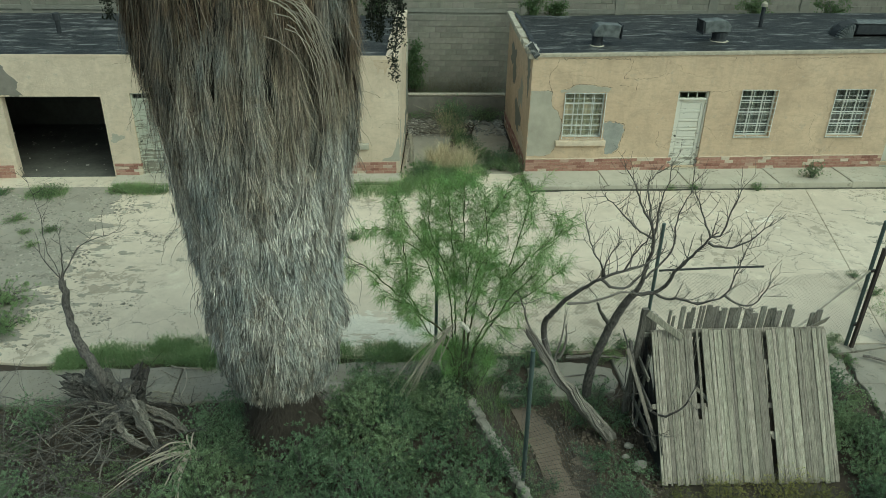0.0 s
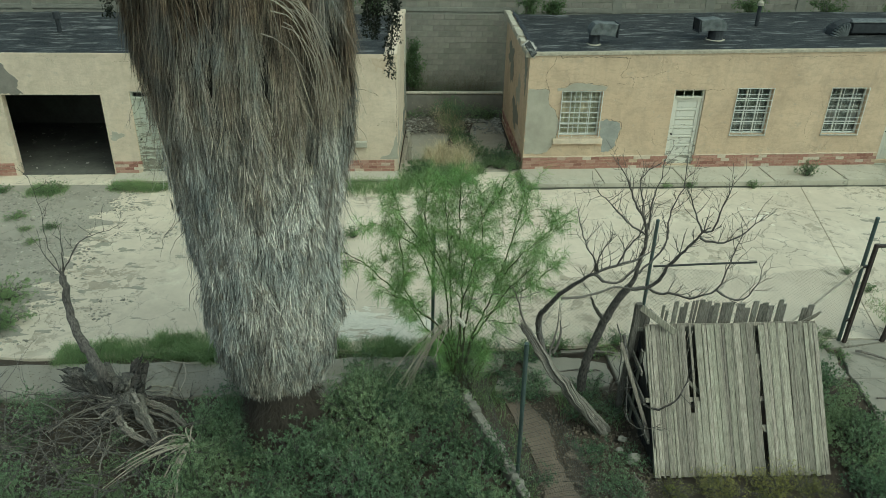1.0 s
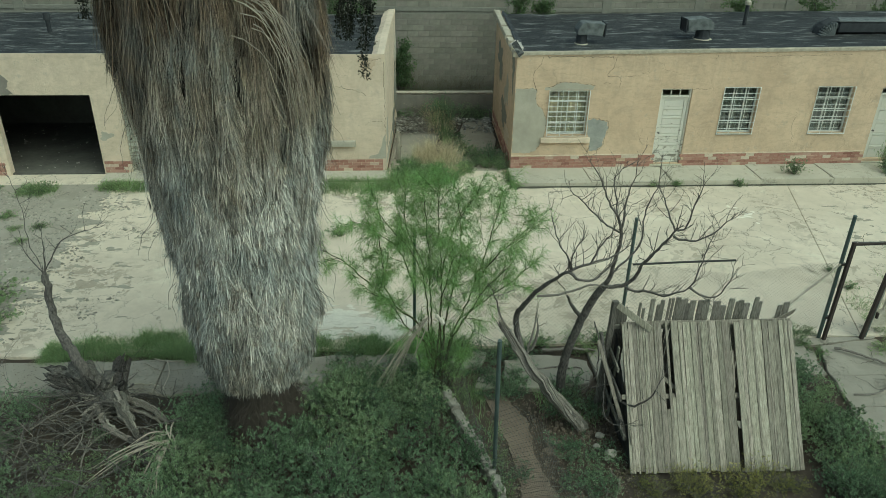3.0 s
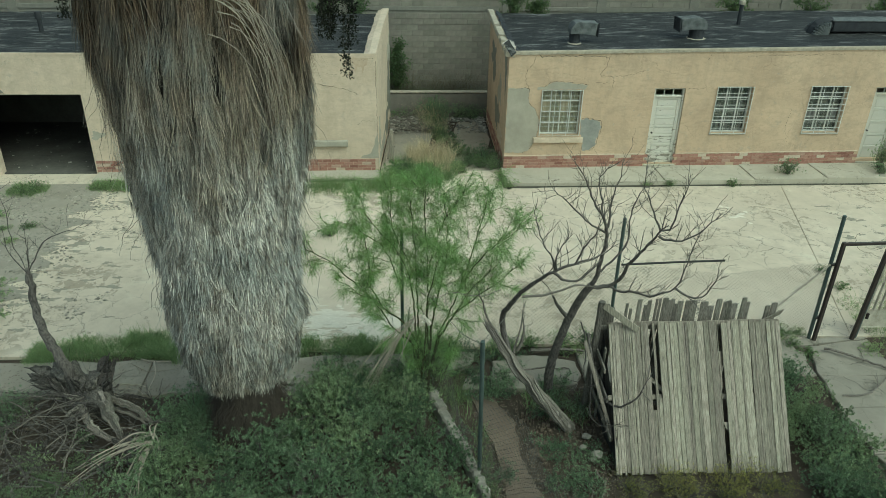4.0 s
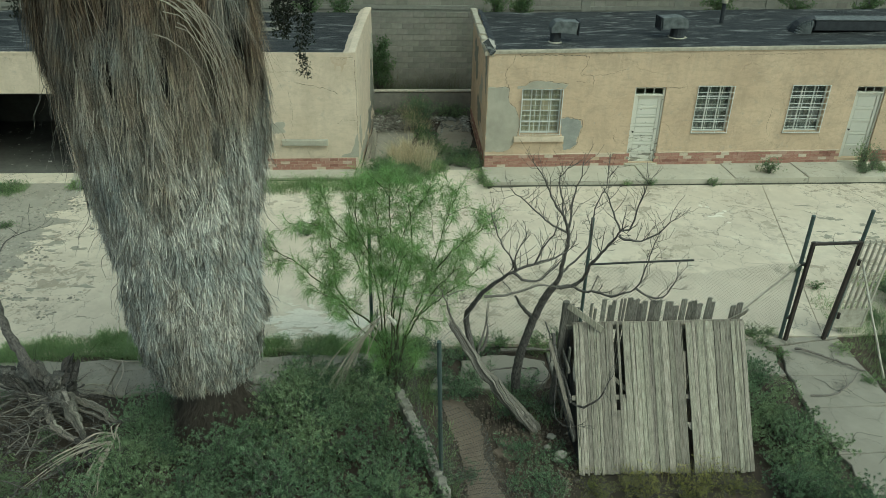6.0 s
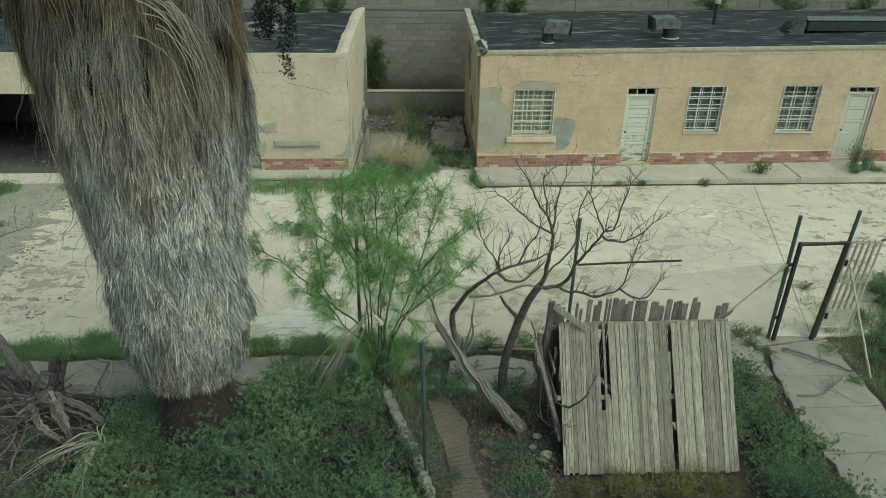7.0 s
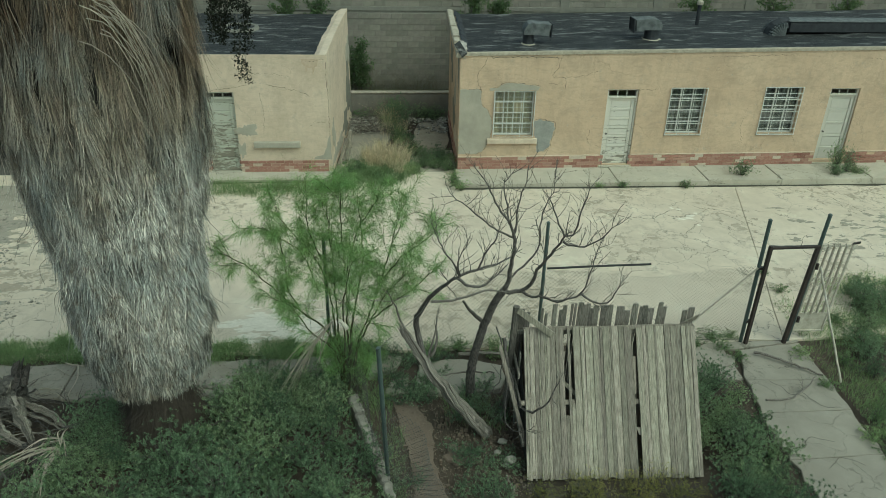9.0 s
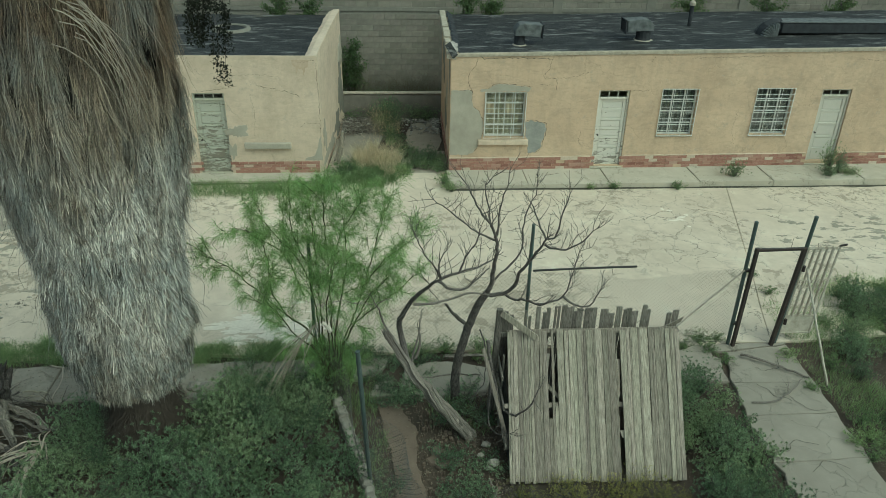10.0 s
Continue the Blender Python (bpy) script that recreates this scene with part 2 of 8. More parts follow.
STAIN = plain("rust stain", (0.46, 0.35, 0.24), (0.62, 0.5, 0.37), 5.0, 30.0)
BRICK = red_brick("red brick")
TAR = tar_roof("tar roof")
EARTH = earth("garden earth")
PLANK = old_wood("weathered plank", (0.15, 0.13, 0.1), (0.43, 0.385, 0.3), amount=0.3, along=(16.0, 0.8, 0.8))
PICKET = old_wood("dark picket", (0.075, 0.068, 0.055), (0.34, 0.31, 0.255), along=(20.0, 20.0, 1.2))
GATE = plain("cream gate paint", (0.3, 0.25, 0.18), (0.68, 0.635, 0.52), 9.0, 50.0, rough=0.6)
DEADWOOD = old_wood("bleached wood", (0.085, 0.076, 0.062), (0.31, 0.28, 0.23), "island", 0.5, (13.0, 13.0, 13.0))
ROOT = old_wood("rotten root wood", (0.02, 0.018, 0.016), (0.15, 0.135, 0.118), "island", 0.7, (7.0, 7.0, 7.0))
BARK = old_wood("dark bark", (0.055, 0.05, 0.044), (0.2, 0.18, 0.155), "island", 0.2, (6.0, 6.0, 2.0))
GREENBARK = old_wood("green bark", (0.055, 0.06, 0.03), (0.14, 0.14, 0.075), "island", 0.2)
DOOR_WHITE = peeling_paint("white door paint", (0.68, 0.65, 0.56), (0.27, 0.25, 0.2), 0.39)
DOOR_PLAIN = peeling_paint("cream door paint", (0.6, 0.575, 0.49), (0.3, 0.275, 0.22), 0.27)
DOOR_WORN = peeling_paint("worn door paint", (0.5, 0.5, 0.41), (0.24, 0.22, 0.17), 0.44)
WHITE_STEEL = plain("white painted steel", (0.55, 0.55, 0.5), (0.75, 0.75, 0.69), 8.0, rough=0.5)
GREEN_STEEL = plain("green painted pipe", (0.05, 0.072, 0.066), (0.115, 0.145, 0.13), 5.0, rough=0.5)
BROWN_STEEL = plain("rusty brown steel", (0.028, 0.025, 0.024), (0.075, 0.055, 0.045), 6.0, rough=0.6)
BLACK_STEEL = plain("black rail", (0.02, 0.02, 0.02), (0.06, 0.055, 0.05), 6.0, rough=0.6)
WIRE = plain("galvanised wire", (0.09, 0.09, 0.08), (0.2, 0.19, 0.17), 9.0, rough=0.6, metal=0.3)
TIN = plain("tin duct", (0.04, 0.045, 0.045), (0.24, 0.25, 0.24), 6.0, rough=0.7)
GREYCLOTH = plain("grey curtain", (0.2, 0.2, 0.18), (0.34, 0.33, 0.29), 4.0, stretch=(6, 6, 0.4))
DARK_TIN = plain("tarred duct", (0.02, 0.022, 0.025), (0.06, 0.062, 0.065), 5.0, rough=0.6)
THATCH = thatch("dead palm leaves")
# near-black: shade between the palm's hanks, put into the core's colour
SHADE_CORE = plain("palm core", (0.02, 0.021, 0.019), (0.05, 0.046, 0.038), 8.0)
FIBRE = plain("palm fibre", (0.03, 0.024, 0.018), (0.092, 0.073, 0.056), 6.0, stretch=(8, 8, 1))
FROND = plain("dry frond", (0.24, 0.21, 0.16), (0.5, 0.445, 0.35), 5.0, vary="island", amount=0.25)
BUSH = leafy("grey green leaves", (0.1, 0.165, 0.09), (0.29, 0.385, 0.222), 0.6)
BUSH_OLIVE = leafy("olive grey leaves", (0.15, 0.21, 0.112), (0.34, 0.43, 0.235), 0.6)
SAPLING = leafy("sapling leaves", (0.07, 0.115, 0.05), (0.14, 0.195, 0.085))
BUSH_YELLOW = leafy("yellow green leaves", (0.24, 0.25, 0.07), (0.4, 0.38, 0.12))
TREE_LEAF = leafy("feathery leaves", (0.15, 0.29, 0.1), (0.29, 0.43, 0.16))
GRASS = leafy("grass", (0.165, 0.25, 0.11), (0.33, 0.43, 0.2))
DEAD_GRASS = leafy("dead dark grass", (0.09, 0.085, 0.055), (0.21, 0.19, 0.125))
STRAW = leafy("dry weeds", (0.44, 0.39, 0.23), (0.65, 0.59, 0.39))
VINE = leafy("dark hanging seeds", (0.018, 0.022, 0.014), (0.04, 0.045, 0.03))
ROCK = plain("pale rock", (0.19, 0.175, 0.145), (0.42, 0.39, 0.325), 9.0, depth=0.02)
RUBBISH = plain("rubble", (0.17, 0.155, 0.13), (0.56, 0.53, 0.46), 6.0, vary="island", amount=0.5)
GLASS = glass("window glass")
CURTAIN = plain("cream curtain", (0.5, 0.44, 0.3), (0.62, 0.56, 0.4), 4.0, stretch=(6, 6, 0.4))
# room plaster with the interior's shade put into its dark colour
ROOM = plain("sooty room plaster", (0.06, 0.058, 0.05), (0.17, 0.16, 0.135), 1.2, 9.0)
LITTER = plain("dry litter", (0.11, 0.09, 0.065), (0.25, 0.21, 0.15), 5.0, vary="island", amount=0.4)
DUST = plain("dusty earth", (0.3, 0.26, 0.2), (0.44, 0.39, 0.305), 3.0, depth=0.02)
TRACK = plain("trodden red earth", (0.13, 0.1, 0.075), (0.22, 0.17, 0.128), 3.0, depth=0.02)
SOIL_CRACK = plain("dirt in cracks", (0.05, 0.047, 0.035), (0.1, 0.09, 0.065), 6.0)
# near-black that stands for shade in the shed's side and the duct mouths
SHADE_BLACK = plain("dark sheet", (0.015, 0.015, 0.017), (0.04, 0.04, 0.04), 6.0, rough=0.5)

# ---- mesh helpers ----
WHERE = {}


class Geo:
    """Vertices and faces of one mesh, in world metres."""

    def __init__(self):
        self.v, self.f = [], []

    def add(self, verts, faces):
        at = len(self.v)
        self.v += [tuple(p) for p in verts]
        self.f += [tuple(at + i for i in face) for face in faces]
        return self

    def box(self, x0, x1, y0, y1, z0, z1, jitter=0.0, rng=random):
        p = [(x, y, z) for z in (z0, z1) for y in (y0, y1) for x in (x0, x1)]
        if jitter:
            p = [tuple(c + rng.uniform(-jitter, jitter) for c in q) for q in p]
        return self.add(p, [(0, 2, 3, 1), (4, 5, 7, 6), (0, 1, 5, 4), (2, 6, 7, 3), (0, 4, 6, 2), (1, 3, 7, 5)])

    def block(self, x0, x1, y0, y1, z0, z1, c=0.008):
        """A box with its front (low y) edges chamfered."""
        p = [(x0 + c, y0, z0 + c), (x1 - c, y0, z0 + c), (x1 - c, y0, z1 - c), (x0 + c, y0, z1 - c),
             (x0, y0 + c, z0), (x1, y0 + c, z0), (x1, y0 + c, z1), (x0, y0 + c, z1),
             (x0, y1, z0), (x1, y1, z0), (x1, y1, z1), (x0, y1, z1)]
        ring = [(a + i, a + (i + 1) % 4, a + 4 + (i + 1) % 4, a + 4 + i) for a in (0, 4) for i in range(4)]
        return self.add(p, [(0, 1, 2, 3)] + [tuple(reversed(f)) for f in ring] + [(11, 10, 9, 8)])

    def slab(self, outline, z0, z1, c=0.012):
        """A flat piece with the given outline (counter-clockwise) and a rounded upper edge."""
        n = len(outline)
        mx, my = sum(p[0] for p in outline) / n, sum(p[1] for p in outline) / n
        inner = []
        for x, y in outline:
            d = math.hypot(x - mx, y - my) or 1
            inner.append((x - (x - mx) / d * c, y - (y - my) / d * c))
        p = [(x, y, z1) for x, y in inner] + [(x, y, z1 - c) for x, y in outline] + [(x, y, z0) for x, y in outline]
        faces = [tuple(range(n))]
        for a in (0, n):
            faces += [(a + i, a + n + i, a + n + (i + 1) % n, a + (i + 1) % n) for i in range(n)]
        return self.add(p, faces + [tuple(2 * n + i for i in reversed(range(n)))])

    def plate(self, outline, y, thick):
        """An irregular thin plate on a wall that faces -y; the outline is in x and z."""
        n = len(outline)
        mx, mz = sum(p[0] for p in outline) / n, sum(p[1] for p in outline) / n
        p = [(mx + (x - mx) * 0.985, y - thick, mz + (z - mz) * 0.985) for x, z in outline] + [(x, y, z) for x, z in outline]
        return self.add(p, [tuple(range(n))] + [(i, n + i, n + (i + 1) % n, (i + 1) % n) for i in range(n)])

    def board(self, a, b, wide, thick, parts=3, warp=0.0, rng=random):
        """A plank from a to b with chamfered edges; wide and thick are vectors across it."""
        a, b, w, t = Vector(a), Vector(b), Vector(wide) / 2, Vector(thick) / 2
        k = min(w.length, t.length) * 0.35
        wn, tn = w.normalized() * k, t.normalized() * k
        ring = [w - wn + t, w + t - tn, w - t + tn, w - wn - t, -w + wn - t, -w - t + tn, -w + t - tn, -w + wn + t]
        p = []
        for i in range(parts + 1):
            mid = a.lerp(b, i / parts) + t.normalized() * rng.uniform(-warp, warp) + w.normalized() * rng.uniform(-warp, warp)
            p += [mid + r for r in ring]
        f = [(i * 8 + j, i * 8 + (j + 1) % 8, i * 8 + 8 + (j + 1) % 8, i * 8 + 8 + j) for i in range(parts) for j in range(8)]
        return self.add(p, f + [tuple(range(8)), tuple(parts * 8 + j for j in reversed(range(8)))])

    def tube(self, points, radii, sides=6, cap=True, rough=0.0, rng=random):
        pts = [Vector(p) for p in points]
        if not isinstance(radii, (list, tuple)):
            radii = [radii] * len(pts)
        side, p = None, []
        for i, q in enumerate(pts):
            d = (pts[min(i + 1, len(pts) - 1)] - pts[max(i - 1, 0)]).normalized()
            side = d.orthogonal().normalized() if side is None else (side - d * side.dot(d)).normalized()
            up = d.cross(side)
            for j in range(sides):
                a, r = math.tau * j / sides, radii[i] * (1 + rng.uniform(-rough, rough) if rough else 1)
                p.append(q + side * (math.cos(a) * r) + up * (math.sin(a) * r))
        f = [(i * sides + j, i * sides + (j + 1) % sides, (i + 1) * sides + (j + 1) % sides, (i + 1) * sides + j)
             for i in range(len(pts) - 1) for j in range(sides)]
        if cap:
            f += [tuple(reversed(range(sides))), tuple((len(pts) - 1) * sides + j for j in range(sides))]
        return self.add(p, f)

    def ribbon(self, points, across, widths):
        p = []
        for q, w in zip(points, widths):
            p += [Vector(q) - across * (w / 2), Vector(q) + across * (w / 2)]
        return self.add(p, [(2 * i, 2 * i + 1, 2 * i + 3, 2 * i + 2) for i in range(len(points) - 1)])

    def leaf(self, at, along, across):
        return self.add([at, at + along * 0.45 + across, at + along, at + along * 0.45 - across], [(0, 1, 2, 3)])

    def mesh(self, name, material, smooth=False):
        me = bpy.data.meshes.new(name)
        me.from_pydata(self.v, [], self.f)
        me.materials.append(material)
        if smooth:
            me.polygons.foreach_set("use_smooth", [True] * len(me.polygons))
        me.update()
        return me


def thing(name, at, label, category, group="", kind=""):
    """An empty at a thing's base that holds its parts."""
    ob = new(name)
    ob.empty_display_size = 0.2
    ob.location = at
    WHERE[ob.name] = Matrix.Translation(at)
    return tagged(ob, label, category, group, kind)


def part(name, geo, material, parent, label="", smooth=False):
    """One mesh object under a thing or a part, from world coordinates."""
    me = geo if isinstance(geo, bpy.types.Mesh) else geo.mesh(name, material, smooth)
    ob = new(name, me)
    ob.parent = parent
    ob.matrix_parent_inverse = WHERE.get(parent.name, Matrix()).inverted()
    return tagged(ob, label)


def solo(name, geo, material, label, category, group="", kind="", smooth=False):
    """A thing of one mesh, its origin at its base."""
    v = np.array(geo.v)
    at = Vector(((v[:, 0].min() + v[:, 0].max()) / 2, (v[:, 1].min() + v[:, 1].max()) / 2, v[:, 2].min()))
    geo.v = [tuple(Vector(p) - at) for p in geo.v]
    ob = new(name, geo.mesh(name, material, smooth))
    ob.location = at
    return tagged(ob, label, category, group, kind)


def structure(name, geo, material, label, category):
    return tagged(new(name, geo.mesh(name, material)), label, category, kind="structure")


def bend(points, step=0.12, wiggle=0.0, rng=random):
    """A smooth line through the points, with small random kinks."""
    pts = [Vector(p) for p in points]
    pts = [pts[0] * 2 - pts[1]] + pts + [pts[-1] * 2 - pts[-2]]
    out = []
    for i in range(1, len(pts) - 2):
        a, b, c, d = pts[i - 1:i + 3]
        n = max(1, round((c - b).length / step))
        for k in range(n):
            t = k / n
            q = 0.5 * (2 * b + (c - a) * t + (2 * a - 5 * b + 4 * c - d) * t * t + (3 * b - a - 3 * c + d) * t ** 3)
            out.append(q + Vector([rng.gauss(0, wiggle) for _ in range(3)]))
    return out + [pts[-2]]


def taper(n, r0, r1):
    return [r0 + (r1 - r0) * i / max(1, n - 1) for i in range(n)]


def blob(cx, cy, rx, ry, rng, n=22, ragged=0.22):
    """A ragged round outline, counter-clockwise."""
    ph = [rng.uniform(0, 6.28) for _ in range(4)]
    out = []
    for i in range(n):
        a = math.tau * i / n
        r = 1 + ragged * (math.sin(2 * a + ph[0]) * 0.4 + math.sin(3 * a + ph[1]) * 0.4 + math.sin(5 * a + ph[2]) * 0.3) + rng.uniform(-ragged, ragged) * 0.35
        out.append((cx + math.cos(a) * rx * r, cy + math.sin(a) * ry * r))
    return out


def rand_dir(rng, up=0.0):
    a, z = rng.uniform(0, math.tau), rng.uniform(-1, 1)
    s = math.sqrt(1 - z * z)
    return (Vector((math.cos(a) * s, math.sin(a) * s, z)) + Vector((0, 0, up))).normalized()

# ---- ground, yard, walks ----
def ground_sheet():
    """One sheet to the horizon, with low humps in the garden."""
    def marks(lo, hi, step):
        out = [lo + i * step for i in range(round((hi - lo) / step) + 1)]
        for k in (6, 20, 60, 180, 500):
            out = [lo - k] + out + [hi + k]
        return sorted(out)
    xs, ys = marks(-9, 15, 0.2), marks(5.5, 12.4, 0.2)
    g = Geo()
    for y in ys:
        for x in xs:
            z = -0.06
            if -9 < x < 15 and 5.5 < y < 12.4:
                z += 0.05 * noise.noise((x * 0.7, y * 0.7, 3)) + 0.025 * noise.noise((x * 2.3, y * 2.3, 9))
                z = min(z, -0.03) if y > 10.3 else z
            g.v.append((x, y, z))
    w = len(xs)
    g.f = [(j * w + i, j * w + i + 1, (j + 1) * w + i + 1, (j + 1) * w + i) for j in range(len(ys) - 1) for i in range(w - 1)]
    return structure("ground", g, EARTH, "dry brown garden earth with sparse litter", "ground")


ground_sheet()


def ragged(outline, rng, off=0.022, step=0.07):
    """The outline with its edges broken up."""
    out = []
    for (ax, az), (bx, bz) in zip(outline, outline[1:] + outline[:1]):
        n = max(1, round(math.hypot(bx - ax, bz - az) / step))
        for k in range(n):
            t = k / n
            out.append((ax + (bx - ax) * t + (rng.uniform(-off, off) if k else 0), az + (bz - az) * t + (rng.uniform(-off, off) if k else 0)))
    return out


def ragged_line(a, b, n, off, rng):
    return [(a[0] + (b[0] - a[0]) * i / n + rng.uniform(-off, off), a[1] + (b[1] - a[1]) * i / n + rng.uniform(-off, off)) for i in range(1, n)]


def yard_slabs():
    """The yard's concrete, cast in bays that meet in open joints."""
    rng = random.Random(4)
    yard = thing("yard", (3, 16, 0), "pale cracked concrete yard between the houses and the fence", "yard", kind="structure")
    near = ragged_line((-14, 11.9), (10.0, 11.82), 48, 0.07, rng)
    bays = [
        [(-14, 11.95), *near, (10.2, 11.82), (10.55, 13.05), (11.19, 15.09), (12.5, 19.62), (4.2, 19.64), (4.2, 21.0), (-14, 21.0)],
        [(10.206, 11.82), (12.76, 12.0), (12.3, 13.1), (10.558, 13.05)],
        [(10.562, 13.06), (12.3, 13.108), (12.9, 13.5), (14.2, 13.3), (30, 13.4), (30, 19.8), (12.508, 19.62), (11.198, 15.09)],
    ]
    edge = [(-7.1 + 0.75 * noise.noise((k * 0.13, 2.0, 0)) + 0.3 * noise.noise((k * 0.5, 5.0, 0)) + rng.uniform(-0.09, 0.09), 12.1 + 8.1 * k / 140) for k in range(1, 140)]
    part("slab", Geo().slab([(-14.0, 12.1), (-7.0, 12.1), *edge, (-7.2, 20.2), (-14.0, 20.2)], -0.05, 0.005, 0.004), WORN, yard, "grey scaled concrete")
    for outline in bays:
        part("slab", Geo().slab(outline, -0.15, 0.0), YARD, yard)
    return yard


yard_slabs()


def walk_bays(name, x0, x1, y0, y1, z0, rise, step, label, seed):
    """A raised kerbside walk, bay by bay."""
    rng = random.Random(seed)
    whole = thing(name, ((x0 + x1) / 2, y0, 0), label, "pavement", kind="structure")
    x = x0
    while x < x1 - 0.1:
        e = min(x1, x + step * rng.uniform(0.85, 1.15))
        top = z0 + rise * ((x + e) / 2 - x0)
        o = [(x, y0 + rng.uniform(-0.015, 0.015)), (e - 0.006, y0 + rng.uniform(-0.015, 0.015)), (e - 0.006, y1), (x, y1)]
        part("bay", Geo().slab(o, -0.1, top, 0.01), WALK, whole)
        x = e
    return whole


walk_bays("pavement", 4.28, 32, 19.69, 20.92, 0.11, 0.0085, 2.6, "raised concrete walk along the ochre house", 1)
walk_bays("pavement", -7.6, 0.62, 20.26, 20.92, 0.08, 0.0, 2.9, "low concrete step along the cream house", 2)


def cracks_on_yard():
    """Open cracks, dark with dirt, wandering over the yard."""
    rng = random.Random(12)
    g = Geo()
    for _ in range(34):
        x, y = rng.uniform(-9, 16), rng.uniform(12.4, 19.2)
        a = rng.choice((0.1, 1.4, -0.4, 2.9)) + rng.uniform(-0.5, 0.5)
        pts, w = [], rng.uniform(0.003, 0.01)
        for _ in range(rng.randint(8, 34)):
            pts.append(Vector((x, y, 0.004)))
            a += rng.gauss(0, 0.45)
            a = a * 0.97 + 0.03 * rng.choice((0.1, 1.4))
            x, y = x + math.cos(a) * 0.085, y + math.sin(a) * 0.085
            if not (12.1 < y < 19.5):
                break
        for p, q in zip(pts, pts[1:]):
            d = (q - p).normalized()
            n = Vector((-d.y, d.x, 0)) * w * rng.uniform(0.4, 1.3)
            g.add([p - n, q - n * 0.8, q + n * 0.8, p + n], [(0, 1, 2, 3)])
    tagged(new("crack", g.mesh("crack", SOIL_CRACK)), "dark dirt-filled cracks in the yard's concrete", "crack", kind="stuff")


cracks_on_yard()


def yard_spalls():
    """Places where the yard's skin has scaled off to grey."""
    rng = random.Random(57)
    g = Geo()
    for _ in range(150):
        x, y = rng.uniform(-7.6, -4.3), rng.uniform(12.6, 19.4)
        if rng.random() < (x + 7.4) / 3.0:
            continue
        s = 0.04 + 0.16 * rng.random() ** 2
        g.slab(blob(x, y, s, s * rng.uniform(0.25, 0.6), rng, 34, 0.75), 0.0005, 0.0035 + 0.003 * rng.random(), 0.001)
    for _ in range(110):
        x, y = 15.2 + rng.gauss(0, 1.5), 16.4 + rng.gauss(0, 0.9)
        s = 0.03 + 0.16 * rng.random() ** 2
        if x > 12.6:
            g.slab(blob(x, y, s, s * rng.uniform(0.3, 0.7), rng, 30, 0.9), 0.0005, 0.0035 + 0.003 * rng.random(), 0.001)
    tagged(new("spall", g.mesh("spall", SPALL)), "grey scaled patches in the yard's concrete skin", "spall", kind="stuff")


yard_spalls()


def yard_gravel():
    """Crumbled concrete lying loose where the yard's skin has gone."""
    rng = random.Random(58)
    g = Geo()
    for _ in range(9000):
        x, y = rng.uniform(-11.5, -4.6), rng.uniform(12.2, 19.8)
        thick = noise.noise((x * 0.8, y * 0.9, 3)) + 0.5 * noise.noise((x * 2.4, y * 2.4, 6))
        if thick < (-0.25 if x < -7.0 else 0.1 + 0.22 * (x + 7.0)):
            continue
        k = 0.008 + 0.035 * rng.random() ** 3
        a = rng.uniform(0, 3.1)
        d, e = Vector((math.cos(a), math.sin(a), 0)) * k, Vector((-math.sin(a), math.cos(a), 0)) * k * rng.uniform(0.5, 0.9)
        q, z = Vector((x, y, 0.004)), Vector((0, 0, k * rng.uniform(0.3, 0.7)))
        p = [q - d - e, q + d - e, q + d + e, q - d + e] + [q + (c * 0.7) + z for c in (-d - e, d - e, d + e, e - d)]
        g.add(p, [(4, 5, 6, 7), (0, 1, 5, 4), (1, 2, 6, 5), (2, 3, 7, 6), (3, 0, 4, 7)])
    tagged(new("gravel", g.mesh("gravel", GRAVEL)), "crumbled grey concrete gravel on the broken yard", "gravel", kind="stuff")


yard_gravel()


def kerb_dirt():
    """Blown dirt and leaf dust caught at the foot of the raised walks."""
    rng = random.Random(66)
    g = Geo()
    for x0, x1, y in ((4.3, 24.0, 19.685), (-7.5, 0.6, 20.255)):
        n = round((x1 - x0) / 0.09)
        front = []
        for k in range(n + 1):
            x = x0 + (x1 - x0) * k / n
            w = 0.035 + 0.09 * max(0.0, noise.noise((x * 0.8, y, 0)) + 0.25) + 0.02 * rng.random()
            front.append((x, y - w))
        for (ax, ay), (bx, by) in zip(front, front[1:]):
            g.add([(ax, ay, 0.003), (bx, by, 0.003), (bx, y, 0.022), (ax, y, 0.022)], [(0, 1, 2, 3)])
    tagged(new("kerb_dirt", g.mesh("kerb_dirt", SOIL_CRACK)), "dark dirt drifted along the foot of the walk", "dirt", kind="structure")


kerb_dirt()


def yard_litter():
    """Dried lime splashed on the concrete."""
    rng = random.Random(91)
    for k in range(150):
        cx, cy = 0.2 + rng.gauss(0, 0.62), 12.75 + rng.gauss(0, 0.34)
        w = rng.uniform(0.15, 0.42) if k < 22 else rng.uniform(0.03, 0.12)
        solo("lime_spill", Geo().slab(blob(cx, cy, w, w * rng.uniform(0.25, 0.5), rng, 36, 0.7), 0.0005, 0.004 + 0.004 * rng.random(), 0.0015), LIME, "dried white lime spilled on the concrete", "spill", "lime spills", "structure")
    for _ in range(7):
        cx, cy = 10.35 + rng.gauss(0, 0.25), 17.5 + rng.gauss(0, 0.3)
        solo("lime_spill", Geo().slab(blob(cx, cy, rng.uniform(0.05, 0.16), rng.uniform(0.03, 0.08), rng, 18, 0.35), 0.0005, 0.004 + 0.003 * rng.random(), 0.0015), LIME, "dried white lime spilled on the concrete", "spill", "lime spills", "structure")


yard_litter()


